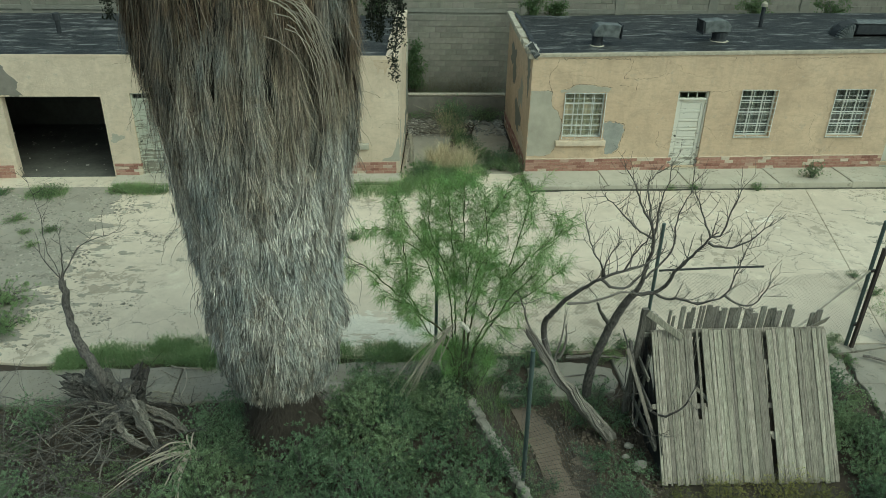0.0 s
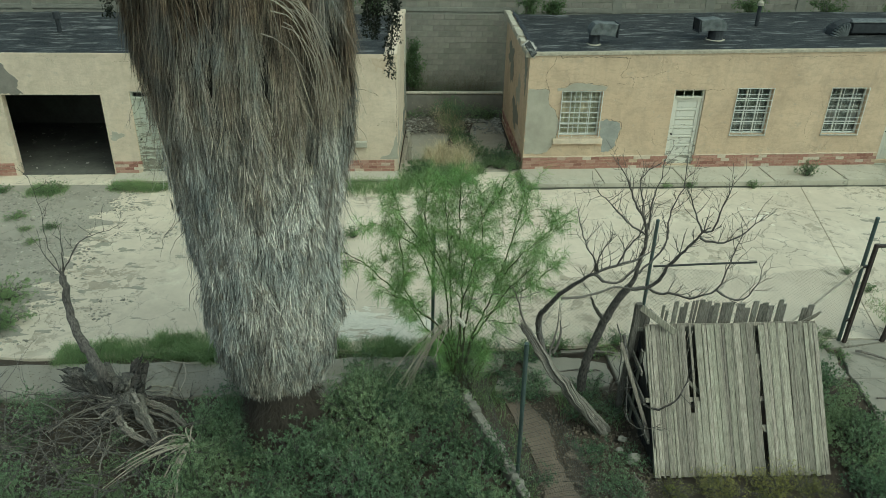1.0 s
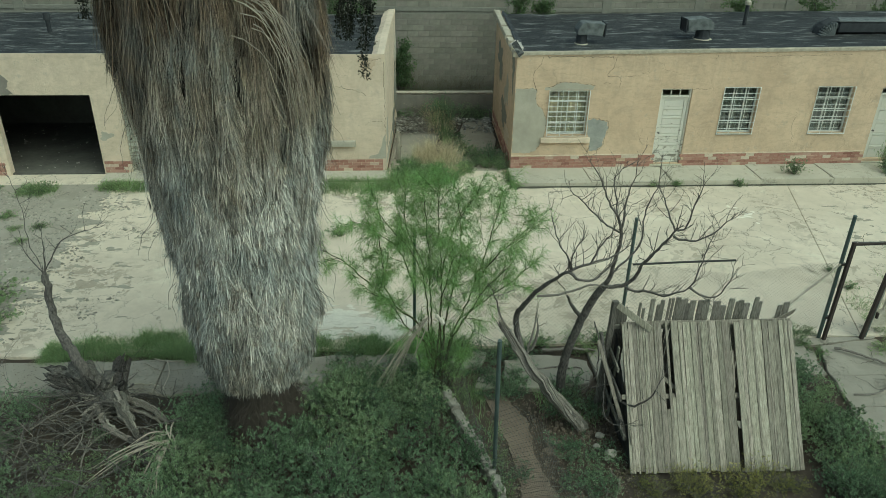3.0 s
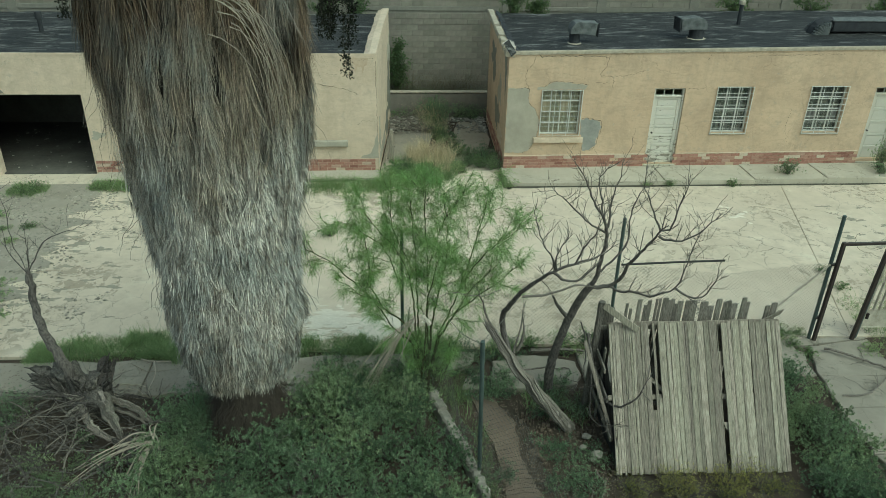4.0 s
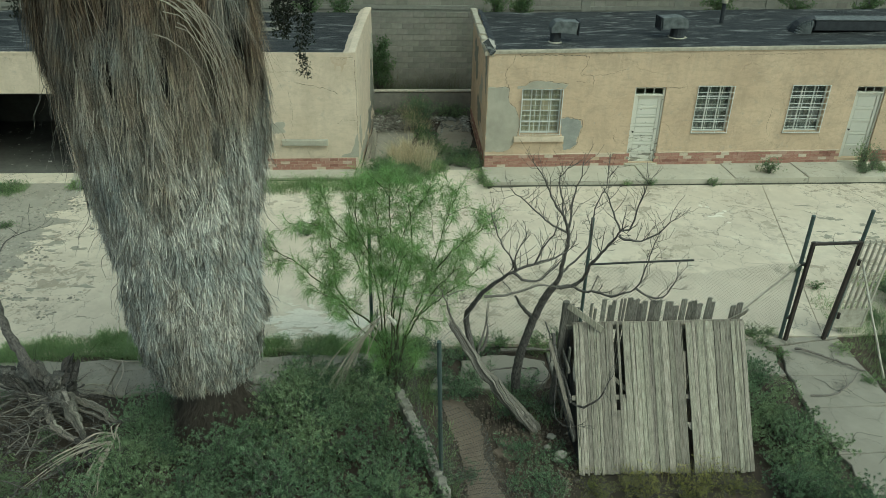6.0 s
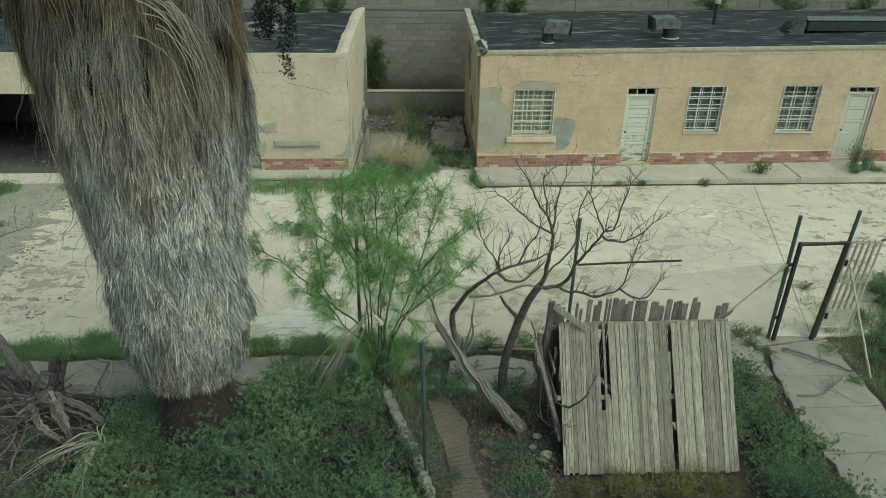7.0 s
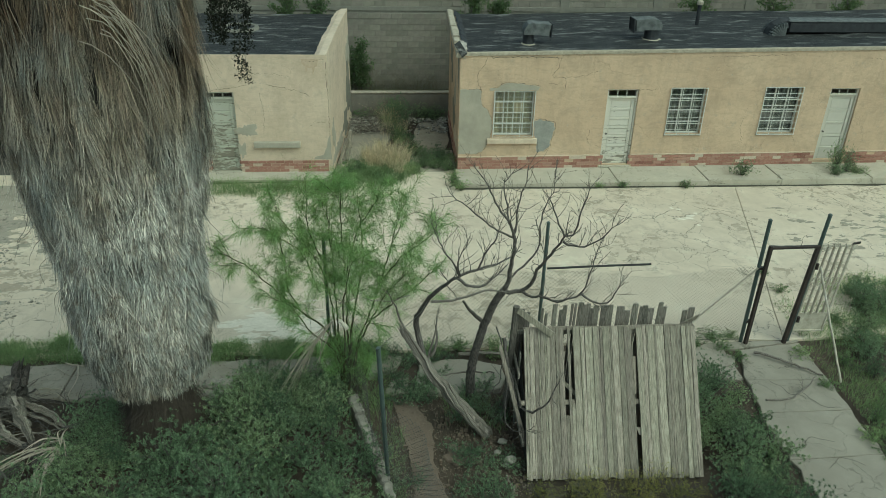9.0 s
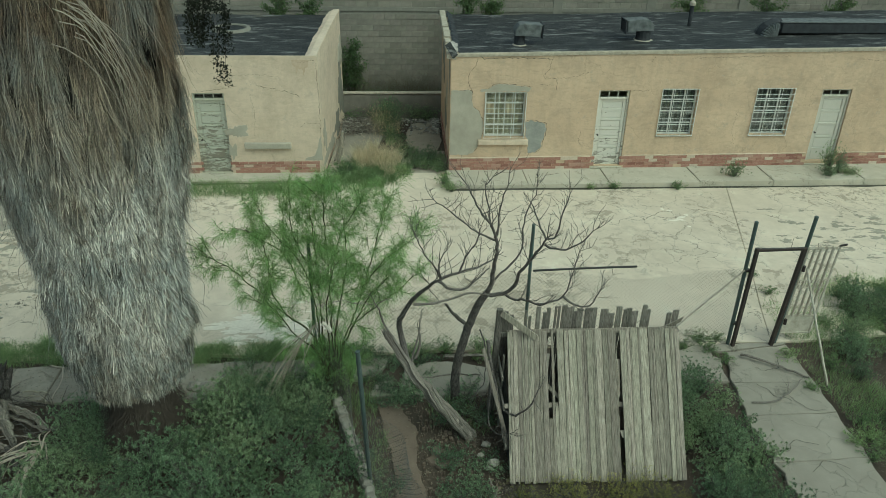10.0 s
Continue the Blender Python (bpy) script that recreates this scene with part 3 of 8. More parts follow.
def garden_slabs():
    """The broken walk outside the fence and the path that leads off it."""
    rng = random.Random(6)
    near = thing("pavement", (0, 11, 0), "broken concrete walk on the garden side of the fence", "pavement", kind="structure")
    x = -9.0
    while x < 8.1:
        if 0.9 < x < 4.4:
            x = 4.46
        e = x + rng.uniform(1.0, 2.1)
        if 0.6 < e < 4.4:
            e = 1.35
        tilt = rng.uniform(-0.01, 0.012)
        o = [(x, 10.62), *ragged_line((x, 10.6), (e, 10.6), 6, 0.05, rng), (e - 0.012, 10.62), (e - 0.012, 11.6), *ragged_line((e, 11.6), (x, 11.6), 5, 0.04, rng), (x, 11.6)]
        part("slab", Geo().slab(o, -0.12, 0.012 + tilt, 0.02), SLAB, near)
        x = e
    for o in ([(1.85, 10.98), (2.1, 11.08), (2.36, 11.22), (2.49, 11.58), (2.2, 11.62), (2.02, 11.6), (1.77, 11.33)], [(2.16, 10.47), (2.62, 10.45), (2.6, 10.91), (2.42, 10.9), (2.25, 10.79)],
              [(2.68, 10.52), (3.2, 10.43), (3.69, 10.4), (4.25, 10.54), (4.4, 10.8), (4.38, 11.2), (3.9, 11.4), (3.37, 11.45), (2.8, 11.29)]):
        part("slab", Geo().slab(ragged(o, rng, 0.025, 0.12), -0.12, 0.03, 0.02), SLAB, near)
    part("slab", Geo().slab(ragged([(9.0, 11.56), (10.4, 11.74), (10.5, 11.81), (9.3, 11.8), (8.6, 11.8), (8.2, 11.6)], rng, 0.02, 0.12), -0.12, 0.004, 0.01), SLAB, near)
    part("slab", Geo().slab([(8.0, 10.95), (8.45, 10.88), (8.86, 11.05), (8.95, 11.3), (8.6, 11.52), (8.0, 11.5)], -0.12, 0.03, 0.02), SLAB, near)
    path = thing("garden_path", (9.7, 9.5, 0), "cracked concrete garden path leading from the gate", "path", kind="structure")
    rows = [(9.12, 10.45, 11.5, 11.7), (8.86, 10.42, 10.55, 10.5), (8.72, 10.38, 9.62, 9.66), (8.68, 10.3, 8.5, 8.55), (8.78, 10.2, 7.3, 7.3), (8.76, 10.15, 6.0, 6.0)]
    for (a, b, ya, yb), (c, d, yc, yd) in zip(rows, rows[1:]):
        o = [(c, yc + 0.012), (d, yd + 0.012), *ragged_line((d, yd), (b, yb), 5, 0.03, rng), (b, yb), *ragged_line((b, yb), (a, ya), 6, 0.02, rng), (a, ya), *ragged_line((a, ya), (c, yc), 5, 0.05, rng)]
        part("slab", Geo().slab(o, -0.12, 0.02 + rng.uniform(0, 0.015), 0.015), SLAB, path)
    g = Geo()
    for _ in range(5):
        x, y, a = rng.uniform(9.0, 10.2), rng.uniform(7.8, 11.3), rng.uniform(0, 3.1)
        pts = []
        for _ in range(12):
            pts.append(Vector((x, y, 0.041)))
            a += rng.gauss(0, 0.5)
            x, y = x + math.cos(a) * 0.07, y + math.sin(a) * 0.07
        for p, q in zip(pts, pts[1:]):
            if 8.9 < p.x < 10.25 and 8.9 < q.x < 10.25:
                d = (q - p).normalized()
                n = Vector((-d.y, d.x, 0)) * 0.0045
                g.add([p - n, q - n, q + n, p + n], [(0, 1, 2, 3)])
    part("crack", g, SOIL_CRACK, path)


garden_slabs()


def dirt_track():
    """The trodden strip of bare red earth beside the edging."""
    rng = random.Random(3)
    side = [(2.3, 10.4), (2.5, 9.26), (2.58, 8.61), (2.57, 8.0), (2.5, 7.0), (2.45, 6.3)]
    far = [(3.4, 6.3), (3.3, 7.0), (3.15, 7.87), (3.09, 8.22), (2.94, 8.84), (2.98, 9.59), (2.69, 10.3)]
    line = []
    for a, b in zip(side + far, (side + far)[1:]):
        line += [a, *ragged_line(a, b, 6, 0.035, rng)]
    structure("garden_track", Geo().slab(line + [far[-1]], -0.1, -0.012, 0.03), TRACK, "trodden strip of bare reddish earth", "path")
    structure("bare_earth", Geo().slab(blob(3.36, 8.93, 0.27, 0.2, rng, 26, 0.4), -0.1, -0.02, 0.02), TRACK, "patch of bare reddish earth", "earth")


dirt_track()

# ---- houses ----
FACE = 20.91


def cell_wall(xs, zs, holes, y0, y1, lift=None):
    """A wall from y0 to y1 in thickness with the holes (x0, x1, z0, z1) cut through."""
    xs = sorted({*xs, *(h[0] for h in holes), *(h[1] for h in holes)})
    zs = sorted({*zs, *(h[2] for h in holes), *(h[3] for h in holes)})

    def solid(i, j):
        if not (0 <= i < len(xs) - 1 and 0 <= j < len(zs) - 1):
            return False
        x, z = (xs[i] + xs[i + 1]) / 2, (zs[j] + zs[j + 1]) / 2
        return not any(a < x < b and c < z < d for a, b, c, d in holes)

    index, g = {}, Geo()

    def vert(i, j, y):
        if (i, j, y) not in index:
            index[i, j, y] = len(g.v)
            g.v.append((xs[i], y, zs[j] + (lift(xs[i], zs[j]) if lift else 0)))
        return index[i, j, y]

    for i in range(len(xs) - 1):
        for j in range(len(zs) - 1):
            if not solid(i, j):
                continue
            a = [vert(i, j, y0), vert(i + 1, j, y0), vert(i + 1, j + 1, y0), vert(i, j + 1, y0)]
            b = [vert(i, j, y1), vert(i + 1, j, y1), vert(i + 1, j + 1, y1), vert(i, j + 1, y1)]
            g.f += [tuple(a), tuple(reversed(b))]
            for near, k in (((i, j - 1), 0), ((i + 1, j), 1), ((i, j + 1), 2), ((i - 1, j), 3)):
                if not solid(*near):
                    g.f.append((a[(k + 1) % 4], a[k], b[k], b[(k + 1) % 4]))
    return g


def brick_band(house, wall, x0, x1, z0, z1, rise, skip, seed):
    """Four courses of red brick at the foot of a wall, each brick proud of its joints."""
    rng = random.Random(seed)
    rows, step = 4, 0.262
    h = (z1 - z0) / rows
    shapes = []
    for k in range(5):
        w = step - 0.009
        shapes.append(Geo().block(0, w, 0, 0.06, 0, h - 0.007 - 0.002 * (k % 3), 0.004 + 0.002 * (k % 2)).mesh("brick", BRICK))
    half = Geo().block(0, step / 2 - 0.014, 0, 0.06, 0, h - 0.012, 0.006).mesh("brick", BRICK)
    for r in range(rows):
        x = x0 + (0 if r % 2 else -step / 2)
        while x < x1:
            me, w = rng.choice(shapes), step
            if x < x0:
                x, me, w = x0, half, step / 2
            elif x + step > x1 + 0.02:
                if x + step / 2 > x1 + 0.02:
                    break
                me, w = half, step / 2
            if not any(a < x + w / 2 < b for a, b in skip) and rng.random() > 0.015:
                ob = part("brick", me, None, wall)
                ob.matrix_basis = pose(x, FACE - 0.016 + rng.uniform(-0.006, 0.004), z0 + r * h + rise * (x - x0), 0, rng.uniform(-0.6, 0.6), rng.uniform(-0.5, 0.5))
            x += w


def window(house, x0, x1, z0, z1, bars_x, bars_z, sash, curtain, seed):
    """A steel sash window behind a welded white grille."""
    rng = random.Random(seed)
    y = FACE + 0.1
    g = Geo()
    t = 0.04
    for a, b, c, d in ((x0, x1, z0, z0 + t), (x0, x1, z1 - t, z1), (x0, x0 + t, z0 + t, z1 - t), (x1 - t, x1, z0 + t, z1 - t)):
        g.block(a, b, y, y + 0.06, c, d, 0.006)
    win = part("window", g, WHITE_STEEL, house, "white steel window behind a welded grille")
    for i in range(1, sash[0]):
        x = x0 + (x1 - x0) * i / sash[0]
        part("muntin", Geo().block(x - 0.014, x + 0.014, y + 0.005, y + 0.045, z0 + t, z1 - t, 0.004), WHITE_STEEL, win)
    for j in range(1, sash[1]):
        z = z0 + (z1 - z0) * j / sash[1]
        part("muntin", Geo().block(x0 + t, x1 - t, y + 0.002, y + 0.042, z - 0.014, z + 0.014, 0.004), WHITE_STEEL, win)
    for i in range(sash[0]):
        for j in range(sash[1]):
            if rng.random() < 0.04:
                continue
            a, b = x0 + (x1 - x0) * i / sash[0], x0 + (x1 - x0) * (i + 1) / sash[0]
            c, d = z0 + (z1 - z0) * j / sash[1], z0 + (z1 - z0) * (j + 1) / sash[1]
            pane = part("pane", Geo().box(a + 0.012, b - 0.012, y + 0.046, y + 0.05, c + 0.012, d - 0.012), GLASS, win)
            pane.visible_shadow = False
    g = Geo()
    y = FACE - 0.03
    grille = None
    for k in range(bars_x + 1):
        x = x0 - 0.01 + (x1 - x0 + 0.02) * k / bars_x
        b = Geo().tube([(x, y, z0 - 0.03), (x, y, z1 + 0.0)], 0.008 if 0 < k < bars_x else 0.013, 6)
        part("bar", b, WHITE_STEEL, win)
    for k in range(bars_z + 1):
        z = z0 - 0.02 + (z1 - z0 + 0.01) * k / bars_z
        part("bar", Geo().tube([(x0 - 0.02, y - 0.012, z), (x1 + 0.02, y - 0.012, z)], 0.0085, 6), WHITE_STEEL, win)
    if curtain:
        g = Geo()
        n = 40
        for i in range(n + 1):
            x = x0 + (x1 - x0) * i / n
            yy = FACE + 0.22 + 0.025 * math.sin(i * 1.3)
            g.v += [(x, yy, z0), (x, yy, z1 - 0.05)]
        g.f = [(2 * i, 2 * i + 2, 2 * i + 3, 2 * i + 1) for i in range(n)]
        part("curtain", g, curtain, win, "faded curtain behind the panes")
    return win


def door(house, x0, x1, z0, leaf, top, paint, panels, label, seed):
    """A panelled door under a transom of three panes."""
    rng = random.Random(seed)
    y = FACE + 0.07
    t = 0.055
    g = Geo()
    g.block(x0, x0 + t, y - 0.02, y + 0.1, z0, top, 0.008).block(x1 - t, x1, y - 0.02, y + 0.1, z0, top, 0.008)
    g.block(x0 + t, x1 - t, y - 0.02, y + 0.1, top - 0.045, top, 0.008).block(x0 + t, x1 - t, y - 0.03, y + 0.1, leaf, leaf + 0.055, 0.008)
    body = part("door", g, paint, house, label)
    a, b = x0 + t + 0.004, x1 - t - 0.004
    h = (leaf - z0 - 0.1) / panels
    stile = 0.1
    g = Geo().block(a, a + stile, y + 0.02, y + 0.06, z0 + 0.015, leaf - 0.01, 0.006).block(b - stile, b, y + 0.02, y + 0.06, z0 + 0.015, leaf - 0.01, 0.006)
    for k in range(panels + 1):
        z = z0 + 0.015 + k * h
        g.block(a + stile, b - stile, y + 0.02, y + 0.06, z, z + 0.075, 0.006)
    part("leaf", g, paint, body)
    for k in range(panels):
        z = z0 + 0.09 + k * h
        part("panel", Geo().block(a + stile, b - stile, y + 0.032 + rng.uniform(0, 0.006), y + 0.05, z, z + h - 0.075, 0.02), paint, body)
    part("handle", Geo().tube([(a + 0.05, y + 0.02, z0 + 1.0), (a + 0.05, y - 0.03, z0 + 1.0), (a + 0.05, y - 0.045, z0 + 1.0)], [0.02, 0.015, 0.028], 8), BROWN_STEEL, body, "dull brass knob")
    for k in range(3):
        c, d = a + (b - a) * k / 3, a + (b - a) * (k + 1) / 3
        if k:
            part("muntin", Geo().block(c - 0.015, c + 0.015, y + 0.02, y + 0.05, leaf + 0.055, top - 0.045, 0.004), paint, body)
        pane = part("pane", Geo().box(c + 0.016, d - 0.016, y + 0.034, y + 0.038, leaf + 0.056, top - 0.046), GLASS, body)
        pane.visible_shadow = False
    part("threshold", Geo().block(x0 - 0.02, x1 + 0.02, FACE - 0.05, y + 0.1, z0 - 0.05, z0 + 0.004, 0.01), WALK, body)
    return body


def wall_crack(house, pts, width, seed):
    rng = random.Random(seed)
    line = bend([(x, FACE - 0.004, z) for x, z in pts], 0.05, 0.012, rng)
    g = Geo()
    for p, q in zip(line, line[1:]):
        p, q = Vector((p.x, FACE - 0.004, p.z)), Vector((q.x, FACE - 0.004, q.z))
        d = (q - p).normalized()
        n = Vector((-d.z, 0, d.x)) * width * rng.uniform(0.15, 0.75)
        g.add([p - n, q - n * 0.9, q + n * 0.9, p + n], [(0, 1, 2, 3)])
    return part("crack", g, SOIL_CRACK, house)


def coping(house, pts, wide, thick, seed, label="whitewashed crumbling parapet coping", paint=COPING):
    """A rounded mortar coping of uneven width along a parapet."""
    rng = random.Random(seed)
    line = bend(pts, 0.1, 0.0, rng)
    g = Geo()
    for i, q in enumerate(line):
        d = (line[min(i + 1, len(line) - 1)] - line[max(i - 1, 0)]).normalized()
        s = Vector((d.y, -d.x, 0)).normalized()
        o, w = wide[0] * rng.uniform(0.97, 1.05), wide[1] * (1 + 0.3 * noise.noise((i * 0.13, seed, 0)) * min(1, 0.14 / wide[1]) + rng.uniform(-0.1, 0.1) * min(1, 0.1 / wide[1]))
        h = thick * rng.uniform(0.6, 1.3)
        g.v += [tuple(q + s * o + Vector((0, 0, -thick * 1.3))), tuple(q + s * o * 1.02 + Vector((0, 0, -h * 0.3))), tuple(q + s * o * 0.8 + Vector((0, 0, h * 0.12))), tuple(q - s * w * 0.5), tuple(q - s * w + Vector((0, 0, -h))), tuple(q - s * w + Vector((0, 0, -thick * 1.6)))]
    g.f = [(i * 6 + j, i * 6 + j + 1, i * 6 + 7 + j, i * 6 + 6 + j) for i in range(len(line) - 1) for j in range(5)]
    g.f += [tuple(range(6)), tuple((len(line) - 1) * 6 + j for j in reversed(range(6)))]
    return part("coping", g, paint, house, label)


def roof_sheet(house, x0, x1, y0, y1, z0, z1, rise, seed, skew=(0.0, 0.0)):
    """A tarred flat roof, falling to the front, lumpy with old felt."""
    g = Geo()
    nx, ny = max(2, round((x1 - x0) / 0.3)), max(2, round((y1 - y0) / 0.25))
    for j in range(ny + 1):
        for i in range(nx + 1):
            x, y = x0 + (x1 - x0) * i / nx, y0 + (y1 - y0) * j / ny
            x += (skew[0] * (1 - i / nx) + skew[1] * i / nx) * j / ny
            z = z0 + (z1 - z0) * j / ny + rise * (x - x0) + 0.05 * noise.noise((x * 0.6 + seed, y * 0.8, 0)) + 0.02 * noise.noise((x * 2.2, y * 2.2, seed))
            g.v.append((x, y, z))
    w = nx + 1
    g.f = [(j * w + i, j * w + i + 1, (j + 1) * w + i + 1, (j + 1) * w + i) for j in range(ny) for i in range(nx)]
    return part("roof", g, TAR, house, "black tar-felt roof with pale worn streaks")


def house_shell(house, x0, x1, back, low, high, floor, paint):
    """Back, far end and floor that close a house behind its front."""
    part("wall", Geo().box(x0 + 0.25, x1, back - 0.2, back, -0.1, high), paint, house)
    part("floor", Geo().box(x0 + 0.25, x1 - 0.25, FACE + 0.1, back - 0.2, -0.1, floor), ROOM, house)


def ochre_house():
    h = thing("house", (16, FACE, 0), "long single-storey ochre plaster house with barred windows", "house")
    x0, x1 = 4.35, 30.0

    def lift(x, z):
        return (x - x0) * (0.0165 if z > 3.2 else 0.0085 if z < 0.6 else 0)

    wins = [(5.38, 6.56, 1.16, 2.52), (10.61, 11.69, 1.2, 2.62), (13.48, 14.62, 1.2, 2.64), (19.6, 20.7, 1.25, 2.68), (22.4, 23.5, 1.28, 2.7)]
    doors = [(8.71, 9.64, 0.2, 2.57), (15.49, 16.4, 0.24, 2.6), (25.0, 25.9, 0.3, 2.66)]
    wall = part("wall", cell_wall([x0, x1], [-0.1, 0.45, 3.55], [(a, b, c, d) for a, b, c, d in wins + doors], FACE, FACE + 0.25, lift), OCHRE, h, "ochre plaster wall, cracked and patched")
    side = Geo()
    side.add([(x0, FACE + 0.25, -0.1), (x0 + 0.09, 25.95, -0.1), (x0 + 0.09, 25.95, 3.85), (x0, FACE + 0.25, 3.55)], [(0, 3, 2, 1)])
    side.add([(x0 + 0.25, FACE + 0.25, -0.1), (x0 + 0.25, 25.95, -0.1), (x0 + 0.25, 25.95, 3.85), (x0 + 0.25, FACE + 0.25, 3.55)], [(0, 1, 2, 3)])
    side.f += [(2, 3, 7, 6), (1, 2, 6, 5)]
    part("wall", side, OCHRE, h, "ochre side wall with fallen plaster")
    house_shell(h, x0, x1, 25.95, 3.4, 3.7, 0.15, OCHRE)
    part("wall", Geo().box(x1 - 0.25, x1, FACE + 0.25, 25.75, -0.1, 3.8), OCHRE, h)
    roof_sheet(h, x0 + 0.12, x1, FACE + 0.1, 25.95, 3.5, 3.74, 0.0165, 2, (0.09, 0.0))
    coping(h, [(x0 - 0.05, FACE + 0.02, 3.63), (10, FACE + 0.02, 3.73), (18, FACE + 0.02, 3.86), (x1, FACE + 0.02, 4.06)], (0.05, 0.085), 0.075, 3)
    for k, (far, near) in enumerate(((25.95, 23.9), (23.75, 22.7), (22.5, 22.05), (21.75, 21.4), (21.2, FACE - 0.02))):
        run = [(x0 - 0.02 + 0.016 * (y - FACE), y, 3.62 + 0.056 * (y - FACE)) for y in (far, (far + near) / 2, near)]
        coping(h, run, (0.1, 0.17 + 0.05 * (k % 2)), 0.1, 5 + k)
    rng = random.Random(45)
    shape = Geo().box(-0.03, 0.03, 0, 0.246, 0, 0.086).mesh("brick", BRICK)
    for r in range(4):
        for k in range(19):
            y = FACE + 0.28 + k * 0.26 + (0.13 if r % 2 else 0)
            if rng.random() > 0.12 and y < 25.6:
                ob = part("brick", shape, None, h)
                ob.matrix_basis = pose(x0 + (y - FACE) * 0.018 + rng.uniform(-0.004, 0.006), y, 0.08 + r * 0.097, 0, 0, -1.0)
    brick_band(h, wall, x0 + 0.0, 22.0, 0.1, 0.49, 0.0085, [(a - 0.02, b + 0.02) for a, b, _, _ in doors], 3)
    for a, b in ((x0, 8.66), (9.68, 15.44), (16.45, 22.0)):
        line = [(a + (b - a) * k / 40, FACE - 0.008, 0.503 + 0.0085 * (a + (b - a) * k / 40 - x0) + rng.uniform(-0.006, 0.008)) for k in range(41)]
        part("plaster_lip", Geo().tube(line, 0.02, 5, rough=0.25, rng=rng), CREAM, h, "pale broken plaster edge above the bricks")
    felt = Geo()
    edge = [(x0 + 0.2 + 0.016 * (y - FACE) + 0.05 * noise.noise((y * 3.0, 1, 0)) + rng.uniform(-0.02, 0.02), y, 3.6 + 0.056 * (y - FACE) + 0.03 * rng.random()) for y in [FACE + 0.3 + 0.09 * k for k in range(52)]]
    for (ax, ay, az), (bx, by, bz) in zip(edge, edge[1:]):
        felt.add([(ax - 0.1, ay, az + 0.012), (ax - 0.02, ay, az + 0.01), (bx - 0.02, by, bz + 0.01), (bx - 0.1, by, bz + 0.012), (ax + 0.12, ay, az - 0.09), (bx + 0.12, by, bz - 0.09)], [(0, 1, 2, 3), (1, 4, 5, 2)])
    part("felt_edge", felt, DARK_TIN, h, "torn black felt turned up against the parapet")
    flap = Geo().board((4.24, 20.98, 3.88), (4.45, 20.84, 3.56), (0.15, 0.05, 0.1), (-0.02, -0.04, 0.03), 2, 0.01, rng)
    part("felt_flap", flap, TAR, h, "loose slab of black felt hanging over the corner")
    for k, (a, b, c, d) in enumerate(wins):
        window(h, a, b, c, d, 3, 8 if k else 9, (3, 4) if k else (4, 4), GREYCLOTH if k else CURTAIN, 40 + k)
    sill = Geo().block(5.2, 6.7, FACE - 0.09, FACE + 0.02, 0.93, 1.09, 0.015)
    part("sill", sill, CREAM, h, "projecting plastered window sill")
    for a, b, c, d in wins[1:]:
        part("sill", Geo().block(a - 0.03, b + 0.03, FACE - 0.035, FACE + 0.1, c - 0.05, c - 0.004, 0.01), CEMENT, h)
    door(h, *doors[0][:3], 2.29, doors[0][3], DOOR_WHITE, 7, "white panelled wooden door with peeling paint", 61)
    door(h, *doors[1][:3], 2.36, doors[1][3], DOOR_PLAIN, 5, "plain dirty white door under a dark transom", 62)
    door(h, *doors[2][:3], 2.42, doors[2][3], DOOR_PLAIN, 5, "plain dirty white door under a dark transom", 63)
    rng = random.Random(15)
    for cy, cz, ry, rz, mat in ((21.45, 3.0, 0.25, 0.5, MORTAR), (23.0, 1.2, 0.5, 0.5, MORTAR), (24.4, 2.6, 0.6, 0.5, MORTAR), (22.2, 0.75, 0.7, 0.2, CREAM), (22.6, 2.0, 0.4, 0.4, CEMENT)):
        g = Geo()
        o = blob(cy, cz, ry, rz, rng, 34, 0.6)
        sk = 0.09 / 5.04
        g.add([(x0 - 0.008 + (y - FACE) * sk, y, z) for y, z in o], [tuple(reversed(range(len(o))))])
        g.add([(x0 - 0.008 + (y - FACE) * sk, y, z) for y, z in o] + [(x0 + (y - FACE) * sk, y, z) for y, z in o], [(i, (i + 1) % len(o), len(o) + (i + 1) % len(o), len(o) + i) for i in range(len(o))])
        part("patch", g, mat, h)
    grey = [(4.36, 2.56), (4.36, 0.6), (4.9, 0.6), (5.1, 0.7), (5.21, 0.9), (5.3, 1.15), (5.33, 1.3), (5.34, 1.6), (5.26, 1.8), (5.2, 1.95), (5.02, 2.1), (4.96, 2.3), (5.0, 2.5), (4.9, 2.58), (4.6, 2.56)]
    part("patch", Geo().plate(ragged(grey[::-1], rng)[::-1], FACE, 0.007), CEMENT, h, "grey cement repair")
    part("patch", Geo().plate(ragged([(5.22, 2.53), (6.62, 2.53), (6.7, 2.66), (6.4, 2.68), (6.2, 2.73), (5.95, 2.75), (5.65, 2.74), (5.5, 2.64), (5.22, 2.6)], rng, 0.02), FACE, 0.008), CEMENT, h)
    part("patch", Geo().plate(ragged([(6.72, 0.66), (6.95, 0.66), (7.1, 0.8), (7.14, 1.05), (7.24, 1.4), (7.2, 1.56), (7.0, 1.6), (6.82, 1.66), (6.62, 1.64), (6.62, 1.25), (6.7, 0.95)], rng, 0.03), FACE, 0.007), OLD_CEMENT, h, "weathered grey cement repair")
